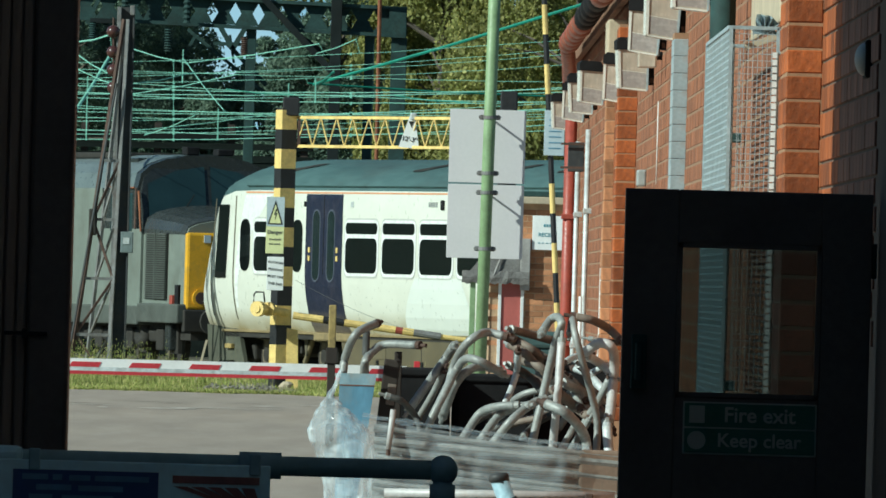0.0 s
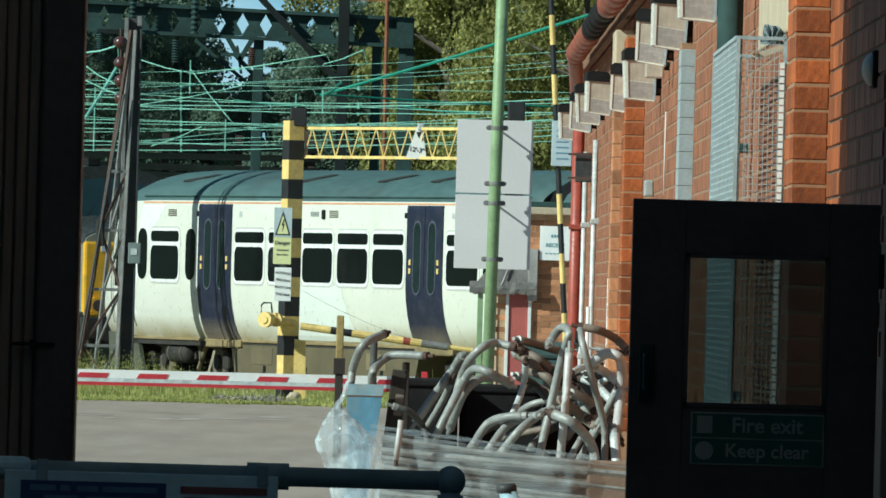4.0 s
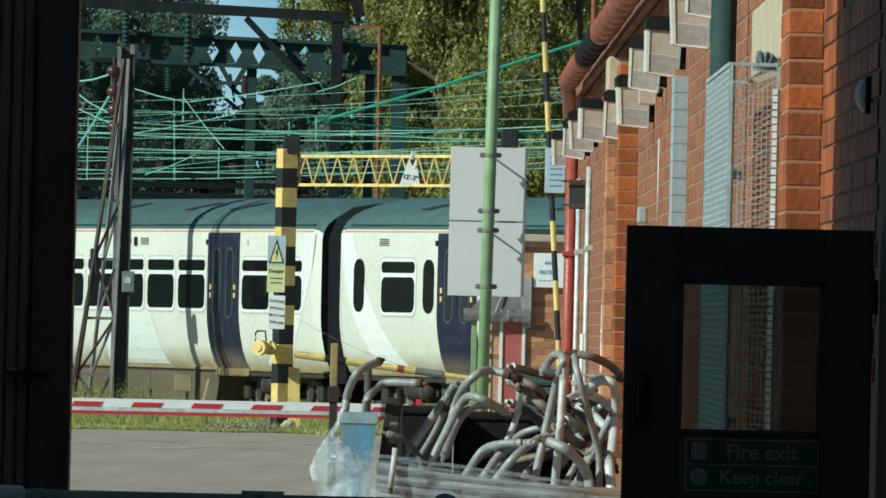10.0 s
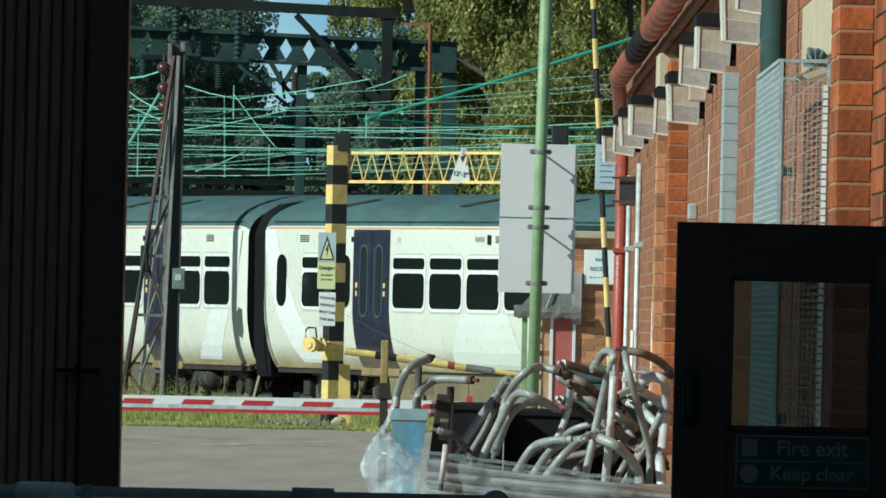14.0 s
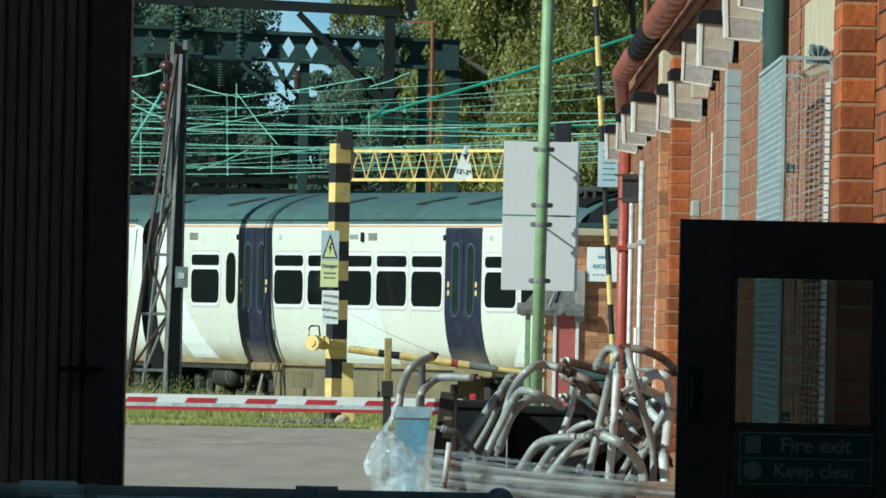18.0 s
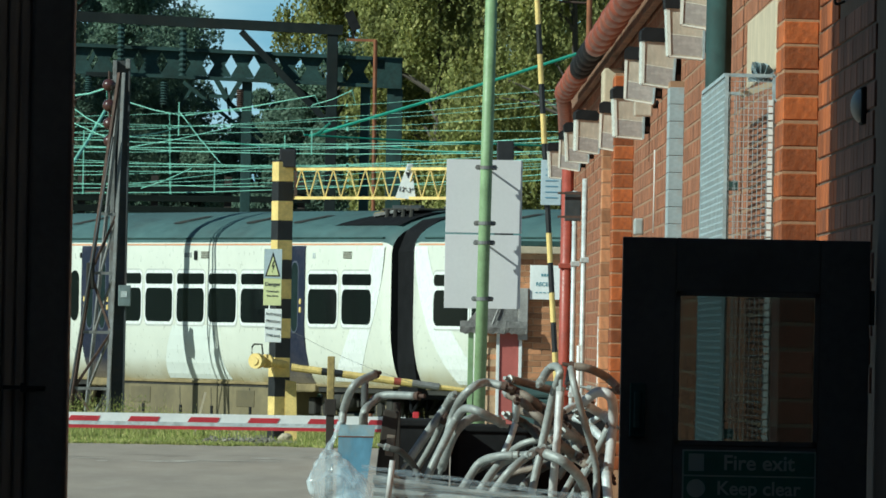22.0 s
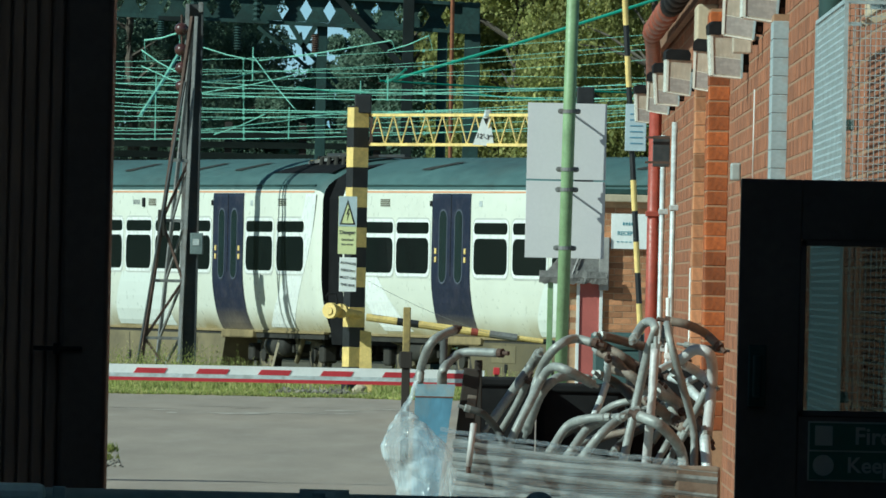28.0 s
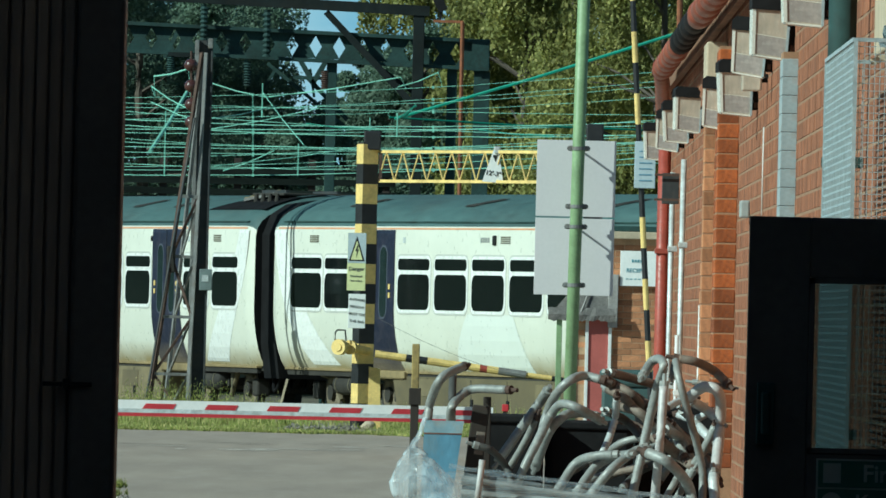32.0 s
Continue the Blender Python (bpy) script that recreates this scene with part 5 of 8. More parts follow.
def run(t):
    """Metres that the train has gone along the curve at t seconds."""
    i = max(k for k in range(len(TIMES) - 1) if TIMES[k] <= t + 1e-6)
    def slope(k):
        a, b = max(k - 1, 0), min(k + 1, len(TIMES) - 1)
        return (GONE[b] - GONE[a]) / (TIMES[b] - TIMES[a])
    dt = TIMES[i + 1] - TIMES[i]
    u = (t - TIMES[i]) / dt
    return ((2 * u ** 3 - 3 * u * u + 1) * GONE[i] + (u ** 3 - 2 * u * u + u) * dt * slope(i) + (3 * u * u - 2 * u ** 3) * GONE[i + 1] + (u ** 3 - u * u) * dt * slope(i + 1))


def coach_pose(s):
    """Pose of a coach whose middle is s metres along, resting on its two bogies."""
    xa, ya, _ = track(s - 6.9)
    xb, yb, _ = track(s + 6.9)
    a = math.atan2(-(yb - ya), xb - xa)
    x, y = (xa + xb) / 2 + math.sin(a) * 1.4, (ya + yb) / 2 + math.cos(a) * 1.4
    return pose(x, y, 0.04, 0, 0, -math.degrees(a))


def train_motion():
    rows_t = [k * 0.4 for k in range(81)]
    for car_, wheels, p, _ in COACHES:
        walk(car_, [(t, coach_pose(run(t) + p * BAY)) for t in rows_t])
        for w in wheels:
            at = w.matrix_basis.translation.copy()
            walk(w, [(t, pose(*at, 0, math.degrees((run(t) - run(0)) / 0.42), 0)) for t in rows_t])


def loco_motion():
    """The locomotive runs ahead of the coaches on the same curve."""
    at = LOCO.matrix_basis.translation.copy()
    rows = []
    for k in range(81):
        t = k * 0.4
        d = run(0) - run(t)
        x, y = at.x, at.y
        for i in range(12):
            a = radians(67.3) + CURVE * d * (i + 0.5) / 12
            x -= math.cos(a) * d / 12
            y += math.sin(a) * d / 12
        rows.append((t, pose(x, y, at.z, 0, 0, -70.5 - math.degrees(CURVE * d))))
    walk(LOCO, rows)
    for w in LOCO_WHEELS:
        c = w.matrix_basis.translation.copy()
        walk(w, [(k * 0.4, pose(*c, 0, math.degrees((run(k * 0.4) - run(0)) / 0.52), 0)) for k in range(81)])


# ---- locomotive coupled ahead of the train ----
def arch(w, side, crown, n=10):
    """Outline of an arched body, near side first: (y, z) with its near side at y = 0."""
    pts = [(0.0, 1.05), (0.0, side)]
    for k in range(1, n):
        a = math.pi * k / n
        pts.append((w / 2 - w / 2 * math.cos(a), side + (crown - side) * math.sin(a) ** 0.7))
    return pts + [(w, side), (w, 1.05)]


def loft(secs):
    bm = bmesh.new()
    vs = [[bm.verts.new(p) for p in s] for s in secs]
    for a, b in zip(vs, vs[1:]):
        for i in range(len(a) - 1):
            bm.faces.new((a[i], b[i], b[i + 1], a[i + 1]))
    bm.faces.new(vs[0])
    bm.faces.new(vs[-1][::-1])
    bmesh.ops.recalc_face_normals(bm, faces=bm.faces[:])
    return bm


def locomotive():
    a = 70.5
    wheels = []
    e = thing("locomotive", (-4.030, 214.286, 0.04), "grey diesel locomotive with a yellow nose coupled ahead of the coaches", "locomotive", rz=-a)
    # local x towards the nose, the near side at y = 0, the body behind at y > 0
    W_ = 2.65
    lower = [(y, z) for y, z in ((0, 1.05), (0, 2.55), (W_, 2.55), (W_, 1.05))]
    part("side", loft([[(x, y, z) for y, z in lower] for x in (-2.2, -17.5)]), "loco_grey", e, "pale grey body side")
    upper = arch(W_, 3.28, 3.93)
    upper = [(y, max(z, 2.55)) for y, z in upper]
    part("upper_body", loft([[(x, y, z) for y, z in upper] for x in (-4.55, -17.5)]), "loco_grey", e)
    part("roof", loft([[(x, y, z + 0.012) for y, z in upper[1:-1]] for x in (-2.75, -17.4)]), "loco_roof", e, "smooth grey-green roof")
    part("cab", loft([[(x, y, z) for y, z in upper] for x in (-2.5, -4.56)]), "loco_dark", e, "dark grey cab")
    hood = arch(W_ - 0.08, 3.2, 3.86)
    part("cab_front", loft([[(-2.2 - 0.35 * max(0, (z - 2.55) / 1.3), y + 0.04, z) for y, z in [(q[0], max(q[1], 2.55)) for q in hood]], [(-2.6, y + 0.04, z) for y, z in [(q[0], max(q[1], 2.55)) for q in hood]]]), "loco_dark", e, "dark cab front")
    for y0, y1 in ((0.16, 1.27), (1.38, 2.49)):
        bm = bmesh.new()
        zl, zr = (3.38, 3.72) if y0 < 1 else (3.72, 3.38)
        pts = [(y0, 2.76), (y1, 2.82), (y1, zr), ((y0 + y1) / 2, (zl + zr) / 2 + 0.08), (y0, zl)]
        bm.faces.new([bm.verts.new((-2.2 - 0.35 * (z - 2.55) / 1.3 + 0.02, y, z)) for y, z in pts])
        part("windscreen", bm, "loco_glass", e, "dark windscreen")
    part("wiper", tubem([(-2.14, 0.75, 2.84), (-2.2, 1.0, 3.2)], 0.012, 5), "black", e)
    # nose with a domed top
    nose = arch(W_ - 0.2, 2.5, 2.82)
    back = arch(W_ - 0.1, 2.55, 3.0)
    part("nose", loft([[(x, y + o, z) for y, z in pr] for x, o, pr in ((-2.25, 0.05, back), (-0.25, 0.1, nose), (-0.08, 0.16, [(y * 0.95, 1.05 + (z - 1.05) * 0.96) for y, z in nose]))]), "loco_grey", e, "grey nose")
    part("nose_top", loft([[(x, y + o, max(z, 2.45) + 0.012) for y, z in pr] for x, o, pr in ((-2.2, 0.05, back), (-0.25, 0.1, nose), (-0.1, 0.14, [(y * 0.97, 1.05 + (z - 1.05) * 0.97) for y, z in nose]))]), "loco_nose", e, "shiny charcoal nose top")
    part("nose_front", boxm(-0.12, 0.04, 0.14, 2.5, 1.1, 2.5, 0.05), "yellow_loco", e, "yellow nose end")
    part("nose_base", boxm(-2.3, 0.02, -0.02, 2.62, 0.85, 1.2, 0.03), "loco_skirt", e)
    part("side_skirt", boxm(-17, -2.3, -0.02, 2.62, 0.8, 1.15, 0.03), "loco_skirt", e)
    for k in range(30):
        part("grille_slat", boxm(-2.05, -0.85, 0.02, 0.075, 1.29 + k * 0.04, 1.312 + k * 0.04), "loco_skirt", e)
    part("grille_stile", boxm(-1.47, -1.43, 0.01, 0.075, 1.28, 2.48), "loco_skirt", e)
    part("grille_back", boxm(-2.05, -0.85, 0.05, 0.09, 1.28, 2.48), "under_dark", e)
    part("door_recess", boxm(-4.0, -2.75, -0.014, 0.02, 2.5, 3.2, 0.02), "loco_glass", e, "dark cab side window")
    part("window_trim", boxm(-2.6, -2.53, -0.02, 0.03, 2.55, 3.3, 0.01), "rust", e, "brown door pillar")
    part("handrail", tubem([(-2.6, -0.03, 3.3), (-4.1, -0.03, 3.32)], 0.016), "rust_orange", e)
    part("pale_panel", boxm(-3.9, -3.0, -0.012, 0.0, 1.6, 2.35), "loco_pale", e, "worn pale panel")
    for s in range(3):
        part("number_bar", boxm(-7.4 + s * 0.28, -7.2 + s * 0.28, -0.012, 0, 1.75, 2.05), "ink", e)
    part("roof_grille", boxm(-9.5, -5.4, 0.5, 2.15, 3.86, 3.97, 0.03), "under_dark", e)
    part("roof_hatch", boxm(-5.1, -3.6, 0.35, 0.8, 3.74, 3.86, 0.02), "loco_dark", e)
    part("horn", boxm(-3.0, -2.7, 1.0, 1.25, 3.93, 4.08, 0.02), "black", e)
    part("horn", boxm(-3.0, -2.7, 1.6, 1.9, 3.93, 4.05, 0.02), "black", e)
    part("underframe", boxm(-17, -0.1, 0.3, 2.4, 0.55, 0.9), "under_dark", e)
    for x in (-1.6, -3.4, -5.2):
        bm = tubem([(0, -0.07, 0), (0, 0.07, 0)], 0.52, 20)
        box(bm, -0.36, 0.36, -0.085, 0.085, -0.035, 0.035)
        wl = part("wheel", bm, "under_dark", e, "steel locomotive wheel")
        wl.matrix_basis = pose(x, 0.57, 0.5)
        wheels.append(wl)
        part("spring", tubem([(x + 0.8, 0.3, 0.3), (x + 0.8, 0.3, 0.85)], 0.13, 10), "under_dark", e)
        part("brake_hanger", beamm((x + 0.55, 0.28, 0.8), (x + 0.45, 0.28, 0.2), 0.08, 0.07), "under", e)
        part("axle_box", boxm(x - 0.2, x + 0.2, 0.2, 0.48, 0.35, 0.75, 0.03), "under_dark", e)
    part("bogie_frame", boxm(-6.2, -0.7, 0.24, 0.36, 0.5, 0.72, 0.04), "under_dark", e, "dark bogie side frame")
    part("brake_cylinder", tubem([(-2.6, 0.2, 0.52), (-2.3, 0.2, 0.52)], 0.14, 14), "under_dark", e, smooth=True)
    part("sand_box", boxm(-1.0, -0.7, 0.1, 0.4, 0.35, 0.85, 0.03), "loco_dark", e)
    part("cab_edge_trim", tubem(smooth_line([(-2.18, -0.02, 2.5), (-2.24, -0.03, 2.9), (-2.36, -0.02, 3.24)], 4), 0.022, 6), "rust_orange", e, "worn brown trim down the cab corner")
    part("buffer_beam", boxm(-0.05, 0.1, 0.1, 2.5, 0.7, 1.1, 0.02), "under_dark", e)
    part("buffer", tubem([(0.05, 0.5, 0.9), (0.5, 0.5, 0.9), (0.52, 0.5, 0.9), (0.6, 0.5, 0.9)], [0.1, 0.1, 0.25, 0.25], 14), "under_dark", e)
    part("headlight", tubem([(0.02, 0.42, 1.32), (0.08, 0.42, 1.32)], 0.16, 16), "yellow_loco", e)
    part("headlight_lens", tubem([(0.08, 0.42, 1.32), (0.1, 0.42, 1.32)], 0.11, 16), "rust", e)
    part("jumper_socket", boxm(-0.62, -0.45, 0.04, 0.12, 1.12, 1.36, 0.01), "pipe_bright", e, "red jumper socket")
    part("recess", boxm(-0.4, -0.2, 0.07, 0.13, 1.2, 1.55), "black", e)
    part("marker_plate", boxm(0.04, 0.06, 0.46, 0.58, 2.32, 2.46), "board_pale", e)
    return e, wheels


LOCO, LOCO_WHEELS = locomotive()


# ---- masts and portal of the overhead line ----
def steel_mast():
    m = thing("line_mast", (-4.855, 203.9, 0), "dark grey steel overhead line mast", "mast")
    bm = bmesh.new()
    w, h = 0.15, 6.34
    box(bm, -w, -w + 0.07, -0.1, 0.1, -0.05, h, 0.008)
    # Sun and shade put into colour: pale left column, dark web and right flange.
    part("web", box(boxm(-w + 0.06, w, 0.05, 0.075, -0.05, h), w - 0.03, w, -0.06, 0.1, -0.05, h, 0.006), "mast", m, "web and flange coloured dark as the mast's shaded side")
    part("column", bm, "mast_grey", m)
    part("cap_fitting", boxm(0.07, 0.15, -0.15, -0.02, h - 0.14, h + 0.03, 0.01), "mast_grey", m)
    c = part("switch_box", boxm(0.02, 0.23, -0.3, -0.1, 2.12, 2.48, 0.012), "box_grey", m, "grey switch box")
    part("plate", boxm(0.06, 0.17, -0.31, -0.3, 2.27, 2.38), "galv", c)
    for k, z in enumerate((5.91, 5.56, 5.25, 4.95)):
        bm = bmesh.new()
        bmesh.ops.create_uvsphere(bm, u_segments=16, v_segments=8, radius=1, matrix=Matrix.LocRotScale((-0.21 + k * 0.012, -0.2, z), None, (0.12, 0.12, 0.11)))
        part("insulator", bm, "insul", m, "brown glazed insulator", smooth=True)
    part("insulator_rod", tubem([(-0.17, -0.2, 4.7), (-0.21, -0.2, 6.15)], 0.02), "rust", m)
    a = thing("lattice_anchor_frame", (-5.250, 202.0, 0), "rust-brown angle-iron lattice frame leaning to the mast", "lattice frame")
    top = Vector((0.42, 0.6, 6.1))
    feet = [Vector((-0.36, -0.35, -0.05)), Vector((0.3, -0.3, -0.05)), Vector((-0.1, 0.4, -0.05))]
    tops = [top + Vector((-0.03, 0, 0)), top + Vector((0.04, 0, 0)), top + Vector((0, 0.05, 0))]
    for f, t in zip(feet, tops):
        part("leg", beamm(f, t, 0.055, 0.055), "rust" if f.x < -0.2 else "mast_grey", a)
    zs = [0.0, 0.75, 1.7, 2.7, 3.7]
    for i, (za, zb) in enumerate(zip(zs, zs[1:])):
        ka, kb = za / 6.1, zb / 6.1
        la, ra = feet[0].lerp(tops[0], ka), feet[1].lerp(tops[1], ka)
        lb, rb = feet[0].lerp(tops[0], kb), feet[1].lerp(tops[1], kb)
        part("brace", beamm(la if i % 2 else ra, rb if i % 2 else lb, 0.04, 0.04), "rust", a)
        part("crosspiece", beamm(lb, rb, 0.05, 0.05), "mast_grey", a)
        part("brace", beamm(feet[2].lerp(tops[2], ka), rb, 0.035, 0.035), "mast_grey", a)
    # Added box: its dark colour stands for the dim space between the legs.
    part("counterweight", boxm(-0.1, 0.04, 0.02, 0.16, 2.4, 2.85, 0.02), "under_dark", a, "dark box filling in for the dim gap between the legs")
    part("guy_tube", tubem([(-0.42, -0.4, 0.0), (0.3, 0.3, 5.0)], 0.02), "mast", a)


steel_mast()


def portal():
    Y = 236.0
    p = thing("line_portal", (0, Y, 0), "dark green-grey steel portal with a pierced lattice beam", "portal")
    xl, xr = -7.459, -0.037
    ta, tb = 7.405, 7.237
    fall = (tb - ta) / (-0.380 - -6.623)
    def top(x):
        return ta + fall * (x - -6.623)
    H = 0.615
    part("beam_chord", beamm((xl, 0, top(xl) - 0.035), (xr, 0, top(xr) - 0.035), 0.3, 0.07), "dark_steel", p)
    part("beam_chord", beamm((xl, 0, top(xl) - H + 0.035), (xr, 0, top(xr) - H + 0.035), 0.3, 0.07), "dark_steel", p)
    x = xl
    while x < xr - 0.3:
        # hourglass web plates leave diamond openings
        zt, zb = top(x) - 0.07, top(x) - H + 0.07
        zm = (zt + zb) / 2
        part("web_plate", prism([(x - 0.13, zb), (x + 0.33, zb), (x + 0.33, zb + 0.03), (x + 0.21, zm), (x + 0.33, zt - 0.03), (x + 0.33, zt), (x - 0.13, zt), (x - 0.13, zt - 0.03), (x - 0.01, zm), (x - 0.13, zb + 0.03)], -0.01, 0.01), "dark_steel", p)
        x += 0.46
    part("end_plate", prism([(xr - 0.35, top(xr) - H), (xr, top(xr) - H), (xr, top(xr)), (xr - 0.35, top(xr))], -0.17, -0.155), "dark_steel", p)
    px = -1.434
    part("column", boxm(px - 0.11, px + 0.11, -0.35, -0.18, -0.05, 7.673, 0.01), "black_steel", p)
    part("top_beam", beamm((xl, -0.27, 7.909 + 0.05), (px + 0.2, -0.27, 7.752), 0.22, 0.2), "black_steel", p)
    part("knee_brace", beamm((-3.258, -0.27, 7.690), (px, -0.27, 5.840), 0.14, 0.13), "black_steel", p)
    part("knee_brace", beamm((-2.161, 0.05, 6.619), (px, 0.05, 6.097), 0.1, 0.08), "black_steel", p)
    for x_, w in ((-3.121, 0.1), (-0.763, 0.1)):
        part("column", boxm(x_ - w, x_ + w, 0.0, 0.2, -0.05, top(x_) - H, 0.01), "dark_steel", p)
    part("column", boxm(-0.336, -0.022, -0.05, 0.15, -0.05, top(-0.1) - H, 0.01), "dark_steel", p)
    part("tube_post", tubem([(-0.538, -0.5, 0), (-0.585, -0.5, 7.562)], 0.04), "rust_orange", p, "rust-brown tube post")
    for w, (ax, az), (bx, bz) in ((0.10, (-3.796, 6.821), (-3.501, 6.323)), (0.10, (-3.501, 6.323), (-3.180, 6.894)), (0.07, (-3.897, 6.424), (-2.998, 6.416)), (0.09, (-3.617, 6.432), (-2.807, 5.612)), (0.07, (-4.411, 6.691), (-2.802, 5.443)), (0.05, (-3.565, 6.602), (-3.471, 6.043)), (0.08, (-6.117, 7.430), (-6.436, 6.747)), (0.06, (-4.239, 6.584), (-4.507, 6.126))):
        part("lattice_bar", beamm((ax, 1.2, az), (bx, 1.2, bz), w, w), "dark_steel", p)
    for px_, y0, y1, mt in ((-4.404, 7.703, 6.782, "dark_steel"), (-5.639, 7.780, 6.994, "dark_steel"), (-4.767, 6.681, 6.209, "dark_steel"), (-3.253, 6.543, 6.162, "rust"), (-6.270, 6.752, 6.359, "dark_steel")):
        n = 9
        pts = [(px_, -0.35, y0 + (y1 - y0) * k / (2 * n)) for k in range(2 * n + 1)]
        part("insulator", tubem(pts, [0.05 if k % 2 else 0.085 for k in range(2 * n + 1)], 8), mt, p, "ribbed insulator")
    part("hanger_plate", boxm(-6.325, -5.539, -0.4, -0.2, 6.737, 6.827), "black_steel", p)
    f = part("floodlight", beamm((-1.13, -0.4, 8.11), (-0.965, -0.4, 7.76), 0.2, 0.19), "black", p, "black floodlight")
    part("arm", beamm((-1.0, -0.4, 7.78), (-1.03, -0.4, 7.548), 0.05, 0.05), "black", f)
    part("arm", beamm((-1.153, -0.45, 7.558), (-0.568, -0.48, 7.552), 0.05, 0.05), "rust_orange", f)


portal()


def yard_lamp():
    p = thing("yard_lamp", (3.67, 236.0, 0), "pale grey floodlight on a rusty tube post beyond the building", "lamp")
    part("post", tubem([(0.02, 0, 0), (-0.01, 0, 8.53)], 0.06, 10), "rust_orange", p)
    part("arm", tubem([(0, 0, 8.39), (-0.62, 0, 8.41)], 0.022, 8), "rust", p)
    part("head", prism([(-0.97, 8.52), (-0.56, 8.42), (-0.55, 8.52), (-0.9, 8.63)], -0.2, 0.1), "board_pale", p, "pale lamp head")


yard_lamp()


def boarded_fence():
    """High dark boarding beyond the tracks, seen between the wires and the coach roofs."""
    f = thing("boarded_fence", (-5.4, 259.0, 0), "tall dark fence of horizontal boards beyond the tracks", "fence")
    rng = random.Random(21)
    for x in (-3.2, -1.6, 0.0, 1.6, 3.2):
        part("post", boxm(x - 0.08, x + 0.08, 0.04, 0.2, 0, 5.1), "timber", f)
    # Near-black boards: the shade of the trees is put into their colour.
    z = 2.9
    while z < 5.0:
        h = rng.uniform(0.1, 0.17)
        d = rng.uniform(-0.02, 0.02)
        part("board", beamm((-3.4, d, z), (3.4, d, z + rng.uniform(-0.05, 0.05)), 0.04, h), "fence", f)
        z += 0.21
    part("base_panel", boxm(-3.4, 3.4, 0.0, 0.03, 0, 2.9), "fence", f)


boarded_fence()


STRANDS, WIRE_THINGS = [], []


def wire(k, a, b):
    """An overhead wire that sags a little between (x, z) a and b."""
    rng = random.Random(k * 7 + int(a[1] * 100))
    p = Vector((a[0], 21000 / k, a[1]))
    q = Vector((b[0], 20400 / k, b[1]))
    sag = rng.uniform(0.02, 0.2)
    pts = []
    for i in range(17):
        u = i / 16
        c = p.lerp(q, u)
        c.z += -sag * 4 * u * (1 - u) + rng.uniform(-0.008, 0.008)
        pts.append(c - p)
    STRANDS.append([c + p for c in pts])
    w = thing("overhead_wire", p, "thin pale green overhead wire", "wire", "overhead wires")
    WIRE_THINGS.append(w)
    part("strand", tubem(pts, rng.choice((0.0042, 0.0055, 0.0075)), 5), "wire", w)
    for u in (0.3, 0.62):
        c = pts[int(u * 16)]
        part("clip", boxm(c.x - 0.02, c.x + 0.02, c.y - 0.015, c.y + 0.015, c.z - 0.03, c.z + 0.02), "wire", w)


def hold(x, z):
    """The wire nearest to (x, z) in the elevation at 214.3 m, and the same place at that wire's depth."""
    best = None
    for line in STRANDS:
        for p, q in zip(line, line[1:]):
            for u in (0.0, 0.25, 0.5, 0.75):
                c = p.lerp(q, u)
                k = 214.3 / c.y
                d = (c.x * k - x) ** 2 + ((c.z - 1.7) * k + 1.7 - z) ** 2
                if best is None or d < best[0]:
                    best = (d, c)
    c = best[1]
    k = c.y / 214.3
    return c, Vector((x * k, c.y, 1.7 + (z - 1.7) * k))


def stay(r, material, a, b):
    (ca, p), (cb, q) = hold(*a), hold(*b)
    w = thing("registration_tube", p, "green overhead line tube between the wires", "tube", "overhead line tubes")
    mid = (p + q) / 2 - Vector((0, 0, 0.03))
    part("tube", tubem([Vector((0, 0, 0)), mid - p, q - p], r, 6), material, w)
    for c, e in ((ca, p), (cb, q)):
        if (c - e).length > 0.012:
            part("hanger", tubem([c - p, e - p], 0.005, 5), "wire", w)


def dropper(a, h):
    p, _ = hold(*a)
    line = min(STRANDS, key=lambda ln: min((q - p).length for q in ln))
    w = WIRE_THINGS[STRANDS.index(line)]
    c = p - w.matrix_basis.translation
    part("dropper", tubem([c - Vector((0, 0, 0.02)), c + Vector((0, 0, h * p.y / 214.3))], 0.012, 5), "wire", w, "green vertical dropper")


